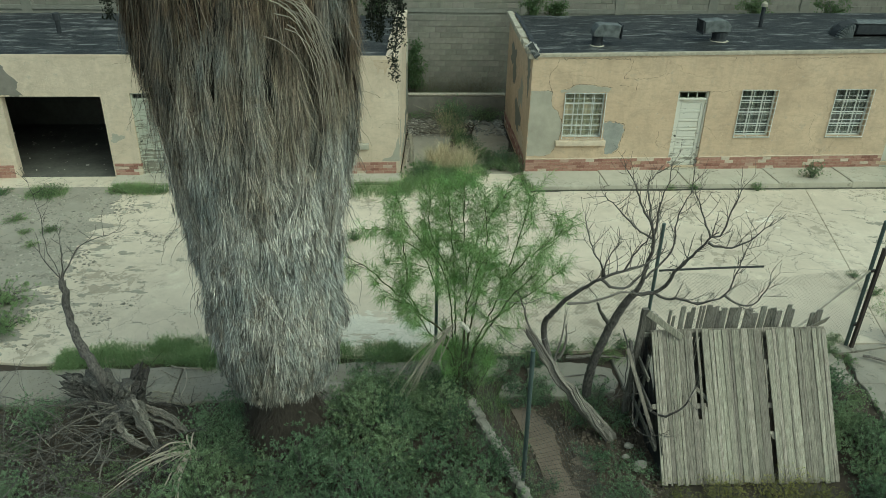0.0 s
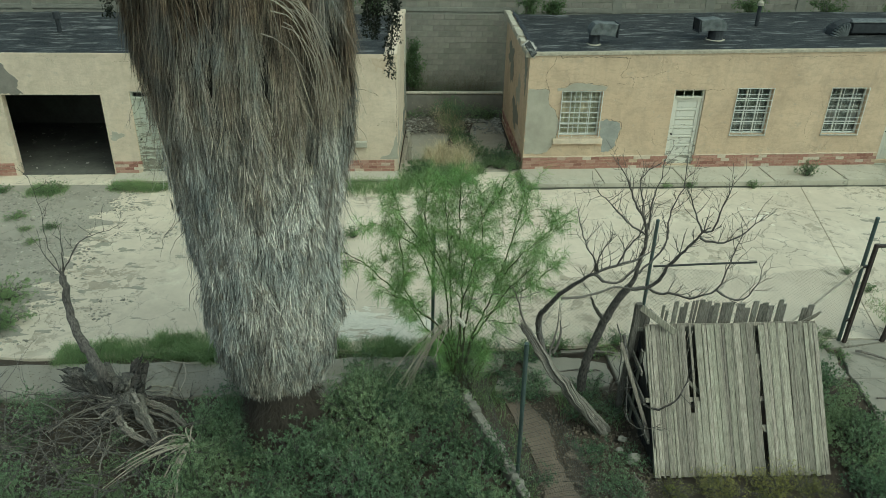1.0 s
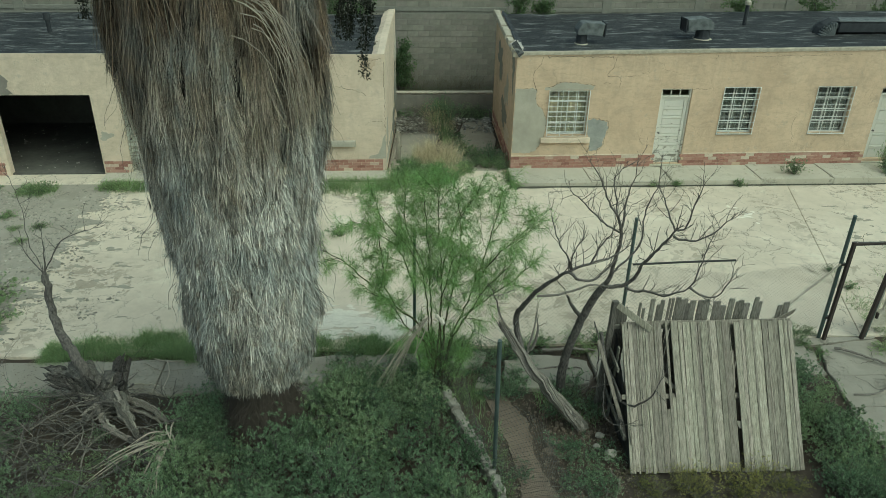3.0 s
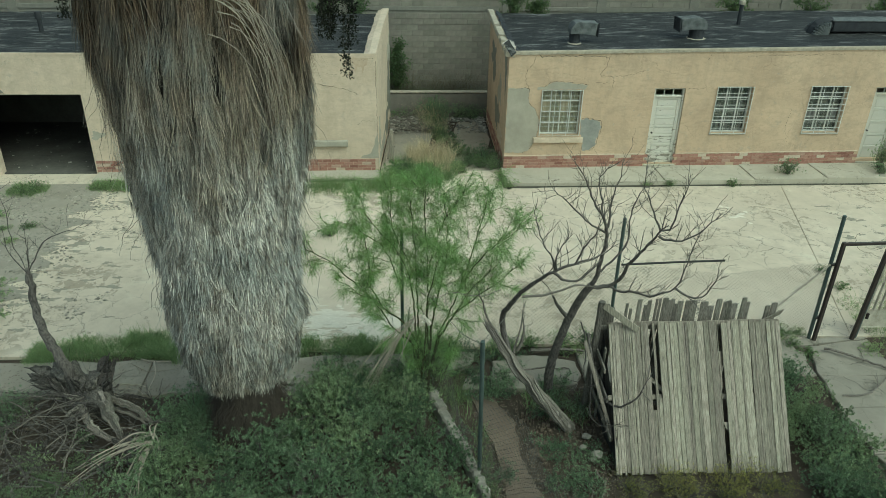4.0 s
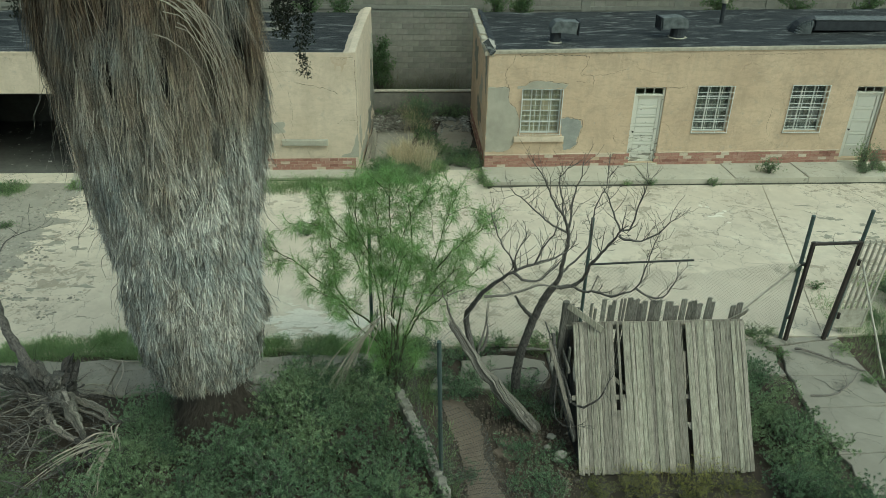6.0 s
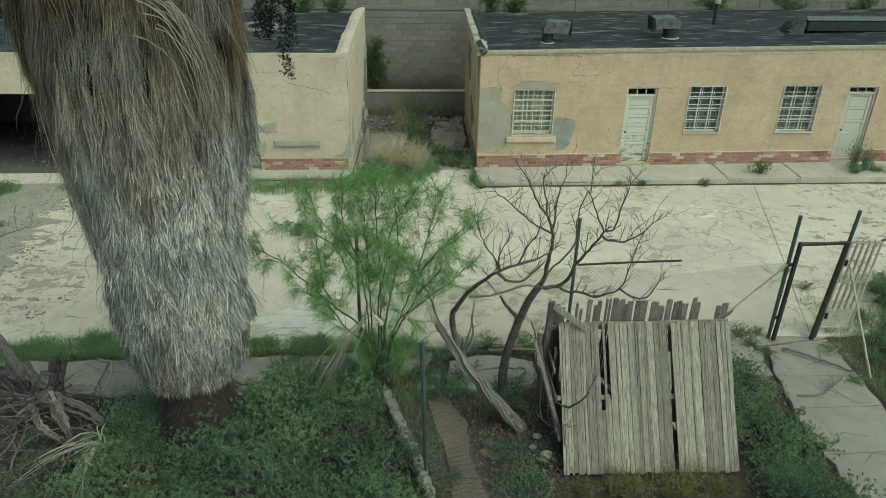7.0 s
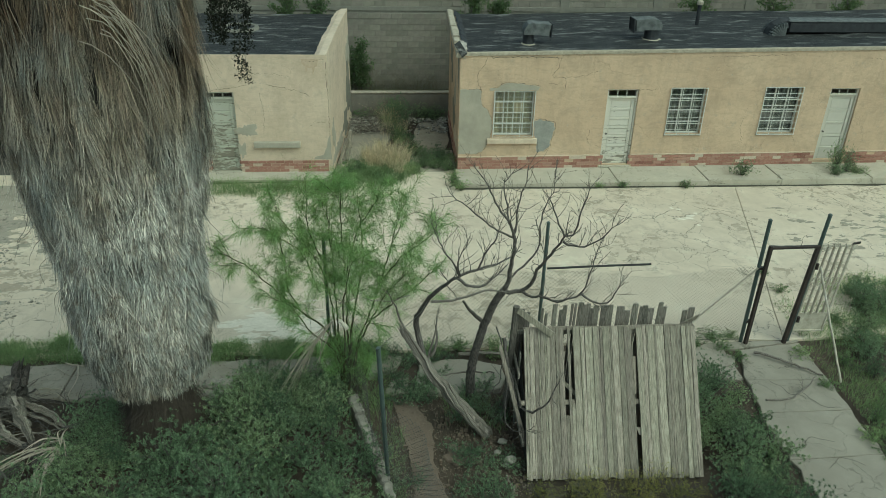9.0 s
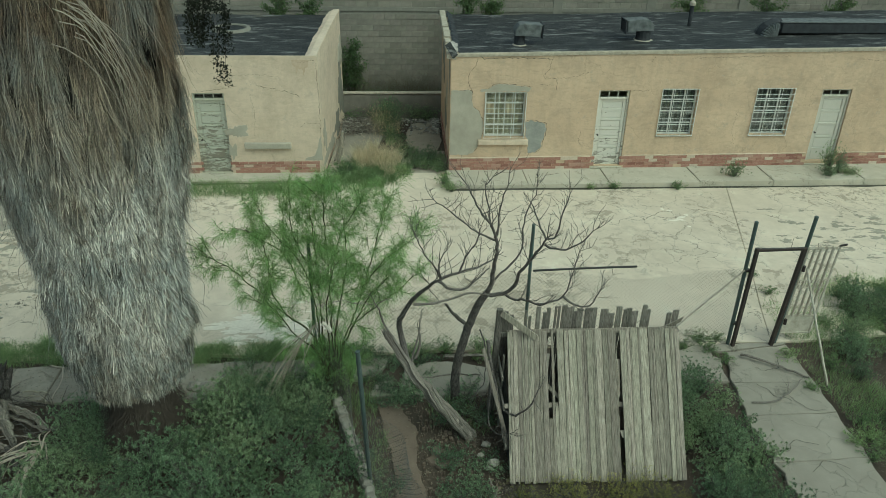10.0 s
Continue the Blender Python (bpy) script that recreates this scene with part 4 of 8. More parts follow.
    for k, run in enumerate((grey[2:], [(5.2, 2.56), (5.5, 2.66), (5.65, 2.76), (5.95, 2.77), (6.2, 2.75), (6.4, 2.7), (6.72, 2.68)], [(6.64, 1.66), (6.84, 1.68), (7.02, 1.62), (7.21, 1.58), (7.26, 1.4), (7.16, 1.05), (7.12, 0.8), (6.96, 0.65)])):
        wall_crack(h, run, 0.011, 170 + k)
    for k, (pts, w) in enumerate([([(5.10, 3.5), (5.08, 3.35), (4.85, 2.94), (4.99, 2.5)], 0.009), ([(5.24, 3.49), (5.94, 3.5), (6.74, 3.5), (7.24, 3.47)], 0.012),
                                  ([(7.24, 3.5), (7.19, 3.2), (7.04, 2.95), (7.39, 2.9), (7.44, 2.6)], 0.008), ([(6.94, 2.75), (7.34, 2.72)], 0.006), ([(7.39, 2.92), (7.84, 2.95), (8.34, 3.1)], 0.005),
                                  ([(8.94, 2.55), (9.99, 2.56), (10.24, 2.62)], 0.006), ([(10.24, 3.55), (10.14, 3.4)], 0.006), ([(8.24, 1.0), (8.29, 1.35)], 0.008),
                                  ([(11.24, 3.5), (12.64, 3.55), (14.24, 3.58)], 0.005), ([(16.44, 3.5), (17.64, 3.4), (18.44, 3.45)], 0.006), ([(13.04, 2.0), (12.94, 1.4), (13.09, 0.9)], 0.004)]):
        wall_crack(h, pts, w, 70 + k)
    for _ in range(9):
        x, y = rng.uniform(4.3, 4.55), rng.uniform(20.95, 21.9)
        z = 3.66 + 0.03 * rng.random()
        a = rng.uniform(0, 3)
        d, e = Vector((math.cos(a), math.sin(a), 0.2)), Vector((-math.sin(a), math.cos(a), 0.1))
        part("broken_brick", Geo().board(Vector((x, y, z)) - d * 0.09, Vector((x, y, z)) + d * 0.09, e * 0.13, (0, 0, 0.08), 1), RUBBISH, h)
    return h


def cream_house():
    h = thing("house", (-6, FACE, 0), "single-storey cream plaster house with a wide dark garage opening", "house")
    x0, x1 = -22.0, 0.6
    doors = [(-2.98, -2.08, 0.09, 2.5), (-6.87, -6.0, 0.09, 2.5)]
    garage = (-10.33, -7.66, -0.1, 2.4)
    small = []
    wall = part("wall", cell_wall([x0, x1], [-0.1, 0.42, 3.5], doors + [garage] + small, FACE, FACE + 0.25), CREAM, h, "cream plaster wall, stained and cracked")
    side = Geo()
    a = [(x1, FACE + 0.25, -0.1), (x1 + 0.37, 25.95, -0.1), (x1 + 0.34, 25.95, 3.85), (x1 - 0.03, FACE + 0.25, 3.5)]
    side.add(a + [(x - 0.28, y, z) for x, y, z in a], [(0, 1, 2, 3), (7, 6, 5, 4), (3, 2, 6, 7), (1, 5, 6, 2)])
    part("wall", side, CREAM, h, "cream side wall with a long crack")
    # back, floor and partitions carry the garage's shade in their colour
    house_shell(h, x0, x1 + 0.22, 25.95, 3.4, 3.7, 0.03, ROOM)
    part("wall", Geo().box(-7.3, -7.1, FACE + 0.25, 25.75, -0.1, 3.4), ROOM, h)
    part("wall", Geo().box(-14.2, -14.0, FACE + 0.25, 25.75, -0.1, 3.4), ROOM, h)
    roof_sheet(h, x0, x1 - 0.2, FACE + 0.1, 25.95, 3.42, 3.72, 0.0, 7, (0.0, 0.35))
    coping(h, [(x0, FACE + 0.02, 3.55), (-8, FACE + 0.02, 3.55), (x1 - 0.03, FACE + 0.02, 3.55)], (0.024, 0.05), 0.05, 8, "cream plastered parapet edge", CREAM)
    coping(h, [(x1 - 0.05, FACE - 0.02, 3.56), (x1 + 0.12, 23.5, 3.74), (x1 + 0.32, 25.95, 3.9)], (0.035, 0.34), 0.08, 9, "broad cream plastered parapet", CREAM)
    rng = random.Random(44)
    for cy, cz, ry, rz, mat in ((25.3, 1.3, 0.5, 0.9, MORTAR), (24.2, 0.5, 0.6, 0.35, MORTAR), (25.5, 2.6, 0.35, 0.4, CEMENT), (22.6, 0.3, 0.9, 0.25, CEMENT), (21.6, 1.0, 0.25, 0.4, CEMENT)):
        o = [(min(max(y, FACE + 0.02), 25.94), max(z, -0.05)) for y, z in blob(cy, cz, ry, rz, rng, 34, 0.55)]
        sk = [0.6 + 0.37 * (y - FACE - 0.25) / 4.79 for y, z in o]
        n = len(o)
        part("patch", Geo().add([(k + 0.007, y, z) for k, (y, z) in zip(sk, o)] + [(k - 0.02, y, z) for k, (y, z) in zip(sk, o)], [tuple(range(n))] + [(i, n + i, n + (i + 1) % n, (i + 1) % n) for i in range(n)]), mat, h)
    brick_band(h, wall, -12.0, -10.36, 0.02, 0.4, 0.0, [], 14)
    brick_band(h, wall, -7.62, x1, 0.08, 0.44, 0.0, [(a - 0.02, b + 0.02) for a, b, _, _ in doors], 13)
    door(h, *doors[0][:3], 2.27, doors[0][3], DOOR_WORN, 6, "weathered door with flaking pale green paint", 64)
    door(h, *doors[1][:3], 2.27, doors[1][3], DOOR_WORN, 6, "weathered door with flaking pale green paint", 65)
    part("sill", Geo().block(-1.64, -0.3, FACE - 0.12, FACE + 0.02, 0.86, 1.03, 0.015), CEMENT, h, "projecting grey cement sill of a walled-up window")
    rng = random.Random(21)
    for cx, cz, rx, rz in ((-1.8, 1.37, 0.28, 0.2), (-7.42, 1.2, 0.2, 0.1), (-3.25, 1.2, 0.2, 0.18), (-2.0, 0.75, 0.1, 0.25)):
        out = [(min(x, 0.59), max(z, 0.452)) for x, z in blob(cx, cz, rx, rz, rng, 34, 0.5)]
        part("patch", Geo().plate(out, FACE, 0.007), CEMENT, h)
    part("patch", Geo().plate(ragged([(0.59, 0.456), (0.59, 1.22), (0.52, 1.12), (0.45, 0.82), (0.4, 0.72), (0.34, 0.6), (0.22, 0.56), (0.1, 0.53), (0.06, 0.456)], rng, 0.012), FACE, 0.007), CEMENT, h)
    part("patch", Geo().plate(ragged([(-11.5, 2.43), (-9.7, 2.42), (-9.85, 2.6), (-9.75, 2.8), (-9.95, 3.0), (-10.1, 3.28), (-11.5, 3.3)], rng, 0.03), FACE, 0.006), BLOCKS, h, "bare blocks where plaster fell")
    for k, (pts, w) in enumerate([([(-1.15, 2.72), (-0.70, 2.62), (-0.20, 2.5), (0.05, 2.38)], 0.009), ([(-2.70, 2.55), (-2.20, 2.62), (-1.70, 2.7)], 0.006), ([(0.57, 3.36), (0.55, 3.0), (0.58, 2.2), (0.57, 1.2)], 0.008),
                                  ([(0.00, 3.38), (0.1, 3.37), (0.5, 3.42)], 0.008), ([(-2.10, 3.0), (-1.00, 3.02), (-0.50, 2.95)], 0.004), ([(-1.35, 2.45), (-1.28, 1.8), (-1.34, 1.2)], 0.004), ([(0.00, 1.5), (0.2, 1.62), (0.55, 1.58)], 0.004),
                                  ([(-7.20, 3.3), (-6.60, 3.34), (-5.80, 3.3)], 0.005)]):
        wall_crack(h, pts, w, 90 + k)
    g = Geo()
    for _ in range(160):
        x, y, s = rng.uniform(-13.5, -7.6), rng.uniform(21.3, 25.4), 0.008 + 0.05 * rng.random() ** 3
        g.box(x, x + s * rng.uniform(0.8, 2.2), y, y + s, 0.028, 0.03 + s * 0.6, s * 0.3, rng)
    tagged(part("rubble", g, RUBBISH, h, "broken plaster lying on the garage floor"), kind="stuff")
    part("stain", Geo().plate(ragged([(0.36, 3.44), (-0.12, 3.44), (-0.1, 3.3), (-0.02, 3.22), (0.0, 3.05), (0.05, 3.2), (0.16, 3.18), (0.2, 2.98), (0.25, 3.2), (0.33, 3.25)][::-1], rng, 0.012)[::-1], FACE, 0.004), STAIN, h, "rusty run-off stain under the parapet")
    return h


ochre_house()
cream_house()


def roof_fittings():
    """Bent tin ducts, a vent pipe and a round hatch on the roofs."""
    rng = random.Random(3)
    for x, y, way, r in ((6.48, 22.19, 1, 0.16), (10.36, 22.62, -1, 0.22)):
        d = thing("roof_duct", (x, y, 3.6), "squat weathered tin cooler duct bent over on the roof", "duct", "ducts on the ochre roof")
        z0 = 3.5 + 0.0165 * (x - 4.4)
        part("riser", Geo().tube([(x, y, z0), (x, y, z0 + 0.15), (x, y, z0 + 0.45)], [r * 1.15, r, r], 14, rough=0.03, rng=rng), DARK_TIN, d)
        # the hood: a bent box whose back is round and whose mouth looks sideways
        side = [(-r - 0.02, 0.36), (-r - 0.02, 0.5), (-r + 0.03, 0.6), (-r * 0.4, 0.68), (0.06, 0.715), (0.62, 0.67), (0.58, 0.32), (r + 0.06, 0.36), (r, 0.36)]
        n, half, g = len(side), 0.24, Geo()
        for v in (-1, -0.86, 0.86, 1):
            k = 0.94 if abs(v) == 1 else 1.0
            g.v += [(x + way * px * k + rng.uniform(-0.008, 0.008), y + v * half, z0 + 0.5 + (pz - 0.5) * k) for px, pz in side]
        g.f = [(i * n + j, i * n + (j + 1) % n, (i + 1) * n + (j + 1) % n, (i + 1) * n + j) for i in range(3) for j in range(n)]
        g.f += [tuple(range(n)), tuple(3 * n + j for j in reversed(range(n)))]
        part("hood", g, TIN, d, "dented hood with peeling pale paint")
        e = x + way * 0.63
        ring = [(e, y - half, z0 + 0.31), (e + way * 0.02, y - half, z0 + 0.68), (e + way * 0.02, y + half, z0 + 0.68), (e, y + half, z0 + 0.31), (e, y - half, z0 + 0.31)]
        part("rim", Geo().tube(ring, 0.022, 6), DARK_TIN, d, "dark flanged mouth of the hood")
        # black plate over the closed end, painted as the hood's shaded hollow
        part("mouth", Geo().box(e - way * 0.012, e - way * 0.004, y - half + 0.02, y + half - 0.02, z0 + 0.33, z0 + 0.66), SHADE_BLACK, d)
        part("flange", Geo().tube([(x, y, z0 - 0.02), (x, y, z0 + 0.08)], [r * 2.0, r * 1.2], 16, rough=0.14, rng=rng), COPING, d, "smeared pale mortar flashing")
    p = thing("vent_pipe", (12.42, 24.29, 3.7), "thin roof vent pipe with a pale cap", "vent pipe")
    part("pipe", Geo().tube([(12.42, 24.29, 3.62), (12.42, 24.29, 4.42)], 0.065, 10), DARK_TIN, p)
    part("cap", Geo().tube([(12.42, 24.29, 4.4), (12.42, 24.29, 4.5), (12.42, 24.29, 4.56)], [0.1, 0.1, 0.03], 10), COPING, p)
    d = thing("roof_duct", (14.6, 23.2, 3.7), "long low grey tin duct bent down onto the roof", "duct", "ducts on the ochre roof")
    for k in range(9):
        a = math.pi * 0.5 * k / 8
        c = Vector((14.66 - 0.42 * math.cos(a), 23.08, 3.68 + 0.4 * math.sin(a)))
        w = Vector((math.cos(a), 0, -math.sin(a)))
        ring = [c + w * q + Vector((0, r, 0)) for q, r in ((-0.02, -0.32), (-0.02, 0.32), (0.34, 0.32), (0.34, -0.32), (-0.02, -0.32))]
        part("rib", Geo().tube(ring, 0.035, 5), TIN, d, "curved tin rib of the duct's bend")
    part("elbow", Geo().tube(bend([(14.36, 23.1, 3.62), (14.4, 23.1, 3.85), (14.6, 23.1, 3.98), (14.85, 23.1, 4.0)], 0.07), 0.25, 8, rough=0.05, rng=rng), DARK_TIN, d)
    part("run", Geo().block(14.8, 20.5, 22.82, 23.4, 3.82, 4.14, 0.03), DARK_TIN, d)
    part("lip", Geo().block(14.75, 20.5, 22.8, 23.42, 4.145, 4.18, 0.01), TIN, d, "grey edge along the duct")
    for x in (16.0, 19.0):
        part("support", Geo().box(x, x + 0.08, 22.9, 23.35, 3.6, 3.86), DARK_TIN, d)
    part("flashing", Geo().tube([(15.1, 22.3, 3.66), (15.1, 22.3, 3.72)], [0.5, 0.4], 14), COPING, d, "white lime patch under the duct")
    g = Geo()
    for k in range(25):
        a = math.tau * k / 24
        for r, z in ((0.62, 3.58), (0.58, 3.68), (0.48, 3.68), (0.46, 3.6)):
            g.v.append((-2.32 + math.cos(a) * r, 24.1 + math.sin(a) * r, z))
    g.f = [(k * 4 + j, k * 4 + 4 + j, k * 4 + 5 + j, k * 4 + j + 1) for k in range(24) for j in range(3)]
    ring = thing("roof_hatch", (-2.32, 24.1, 3.58), "round mortar-rimmed hatch in the tar roof", "hatch")
    part("rim", g, MORTAR, ring)
    # dark disc in place of the hatch's open, shaded inside
    part("lid", Geo().tube([(-2.32, 24.1, 3.58), (-2.32, 24.1, 3.62)], 0.47, 24), DARK_TIN, ring)
    solo("vent_pipe", Geo().tube([(-9.5, 23.6, 3.5), (-9.5, 23.6, 3.95)], 0.07, 8).tube([(-9.5, 23.6, 3.95), (-9.5, 23.6, 4.15)], [0.12, 0.1], 8), DARK_TIN, "short dark roof vent pipe", "vent pipe")


roof_fittings()

# ---- fence, gate ----
def chain_link(line, heights, cell=0.042, sag=0.03, seed=1, thick=0.0036):
    """Woven wire between two plan points: zigzag wires that hook into each other."""
    rng = random.Random(seed)
    a, b = Vector(line[0]), Vector(line[1])
    length = (b - a).length
    d = (b - a).normalized()
    side = Vector((-d.y, d.x, 0))
    g = Geo()
    n = round(length / cell)
    for i in range(n):
        pts = []
        u0 = i * cell
        top = heights(u0 / length)
        m = int(top / cell)
        for k in range(m + 1):
            u = u0 + (cell / 2 if (k + i) % 2 else -cell / 2)
            z = 0.02 + k * cell
            t = min(max(u / length, 0), 1)
            out = sag * math.sin(t * math.pi * 3 + seed) * z + 0.025 * noise.noise((u * 1.3, z * 1.3, seed))
            slump = 0.05 * noise.noise((u * 0.9, 4.0, seed)) * (z / max(top, 0.3))
            p = a + d * (u + 0.02 * noise.noise((u, z * 2, seed + 5))) + side * (out + (0.004 if (k + i) % 2 else -0.004))
            pts.append(Vector((p.x, p.y, z + slump)))
        if len(pts) > 1:
            g.tube(pts, thick, 3, cap=False)
    return g


def yard_fence():
    f = thing("fence", (5.2, 11.8, 0), "sagging chain-link fence on green steel posts", "fence")
    for x, y, h in ((1.12, 11.78, 2.56), (5.15, 11.8, 2.72)):
        p = part("post", Geo().tube([(x, y, -0.1), (x, y, h)], 0.032, 10), GREEN_STEEL, f, "green painted pipe post")
        part("cap", Geo().tube([(x, y, h), (x, y, h + 0.02)], [0.038, 0.025], 10), GREEN_STEEL, p)
    part("netting", chain_link(((5.15, 11.79, 0), (9.26, 11.79, 0)), lambda t: 1.72 + 0.08 * math.sin(t * 9) - 0.1 * (1 - t) * t * 4, 0.042, 0.03, 3, 0.003), WIRE, f, "rusty galvanised chain-link netting")
    part("netting", chain_link(((1.12, 11.79, 0), (5.15, 11.79, 0)), lambda t: 1.75 - 0.2 * math.sin(t * 3.1) + 0.06 * math.sin(t * 11), 0.042, 0.04, 5, 0.003), WIRE, f)
    part("rail", Geo().tube(bend([(5.2, 11.77, 1.79), (6.2, 11.76, 1.83), (7.15, 11.74, 1.86)], 0.3), 0.021, 8), BLACK_STEEL, f, "black broken top rail")
    part("brace", Geo().tube([(9.24, 11.74, 1.74), (7.95, 11.7, 0.35)], 0.019, 8), GATE, f, "diagonal galvanised brace rod")
    part("wire", Geo().tube(bend([(5.2, 11.79, 0.1), (6.5, 11.79, 0.06), (7.8, 11.79, 0.09), (9.26, 11.79, 0.06)], 0.2, 0.006), 0.004, 4), WIRE, f)
    for z in (0.5, 1.2):
        part("clamp", Geo().tube([(5.15, 11.8, z), (5.15, 11.8, z + 0.03)], 0.04, 8), WIRE, f)
    s = thing("fence", (1.8, 10.0, 0), "slack chain-link fence running into the garden on a leaning pole", "fence")
    part("post", Geo().tube([(2.23, 8.34, -0.1), (2.13, 8.04, 2.75)], 0.032, 10), GREEN_STEEL, s, "leaning green pipe pole")
    part("netting", chain_link(((1.2, 11.7, 0), (2.2, 8.3, 0)), lambda t: 1.0 + 0.2 * math.sin(t * 6), 0.042, 0.12, 9, 0.002), WIRE, s)
    part("netting", chain_link(((2.2, 8.3, 0), (3.3, 6.2, 0)), lambda t: 1.62 + 0.12 * math.sin(t * 5), 0.045, 0.06, 11, 0.0032), WIRE, s)
    part("wire", Geo().tube(bend([(2.13, 8.04, 2.7), (1.9, 8.9, 2.35), (1.5, 10.2, 2.25), (1.12, 11.7, 2.4)], 0.2, 0.01), 0.004, 4), WIRE, s)
    part("wire", Geo().tube(bend([(2.13, 8.04, 2.72), (2.4, 8.5, 2.62), (2.75, 9.3, 2.5), (3.0, 9.7, 2.55)], 0.2, 0.012), 0.004, 4), WIRE, s)


yard_fence()


def gate():
    g = thing("garden_gate", (9.8, 11.8, 0), "rusty steel gate frame between tall green posts", "gate")
    for x, lean, h in ((9.29, 0.0, 2.71), (10.25, 0.16, 2.8)):
        p = part("post", Geo().tube([(x, 11.81, -0.1), (x + lean, 11.81, h)], 0.036, 10), GREEN_STEEL, g, "tall green pipe post")
        part("cap", Geo().tube([(x + lean, 11.81, h), (x + lean, 11.81, h + 0.02)], [0.042, 0.025], 10), GREEN_STEEL, p)
    for x, lean, w in ((9.36, 0.03, 0.075), (10.15, 0.16, 0.085)):
        part("jamb", Geo().board((x, 11.74, 0), (x + lean, 11.74, 2.2), (w, 0, 0), (0, 0.07, 0), 2), BROWN_STEEL, g, "rusty dark square-tube jamb")
    part("lintel", Geo().board((9.36, 11.74, 2.16), (10.3, 11.74, 2.18), (0, 0, 0.055), (0, 0.06, 0), 1), BROWN_STEEL, g)
    for z in (0.5, 1.7):
        part("hinge", Geo().tube([(10.28 + 0.06 * z, 11.72, z), (10.28 + 0.06 * z, 11.72, z + 0.12)], 0.03, 8), BROWN_STEEL, g)
        part("clamp", Geo().box(9.28, 9.38, 11.76, 11.84, z - 0.02, z + 0.02), BROWN_STEEL, g)
    part("wire", Geo().tube(bend([(9.36, 11.72, 2.22), (9.8, 11.72, 2.21), (10.3, 11.72, 2.14)], 0.1, 0.004), 0.007, 4), WIRE, g)
    # the leaf stands ajar beyond the post and sags over with it
    a, b, y = 10.33, 10.93, 11.84

    def at(x, z, off=0.0):
        return (x + 0.06 * z, y + off, z)

    leaf = part("gate_leaf", Geo().board(at(a, 0.2), at(a, 2.16), (0.035, 0, 0), (0, 0.03, 0), 1), GATE, g, "cream wrought-iron gate leaf with scrolls")
    part("stile", Geo().board(at(b, 0.2), at(b, 2.18), (0.04, 0, 0), (0, 0.03, 0), 1), GATE, leaf)
    for z, w in ((0.22, 0.03), (0.62, 0.04), (2.12, 0.025)):
        part("rail", Geo().board(at(a, z), at(b, z), (0, 0, w), (0, 0.025, 0), 1), GATE, leaf)
    for k in range(1, 5):
        x = a + (b - a) * k / 5
        part("bar", Geo().board(at(x, 0.62), at(x, 2.14), (0.034, 0, 0), (0, 0.05, 0), 1), GATE, leaf)
    part("panel", Geo().add([at(a, 0.22), at(b, 0.22), at(b, 0.62), at(a, 0.62), at(a, 0.22, 0.006), at(b, 0.22, 0.006), at(b, 0.62, 0.006), at(a, 0.62, 0.006)], [(0, 1, 2, 3), (7, 6, 5, 4), (0, 4, 5, 1), (3, 2, 6, 7)]), GATE, leaf, "rust-stained sheet panel")
    for k in range(5):
        for up in (1, -1):
            pts = []
            for i in range(16):
                t = i / 15
                r = 0.052 * (1 - 0.7 * t)
                pts.append(at(a + (b - a) * (k + 0.5) / 5 + math.cos(t * 7) * r, 1.36 + up * (0.05 + math.sin(t * 7) * r), -0.018))
            part("scroll", Geo().tube(pts, 0.011, 5), GATE, leaf)
    for k in range(10):
        x = a + (b - a) * (k + 0.5) / 10
        part("crest", Geo().tube([at(x - 0.03, 2.13), at(x, 2.18 if k % 2 else 2.15), at(x + 0.03, 2.13)], 0.012, 5), GATE, leaf)
    part("latch", Geo().board(at(b - 0.02, 2.17), at(b + 0.12, 2.2), (0, 0, 0.04), (0, 0.03, 0), 1), BROWN_STEEL, leaf)
    solo("pole", Geo().tube(bend([(10.4, 11.66, 1.8), (10.51, 11.04, 0.9), (10.62, 10.42, 0.0)], 0.2, 0.002, random.Random(2)), 0.02, 8), GATE, "thin pale rusted pole leaning on the gate", "pole")


gate()

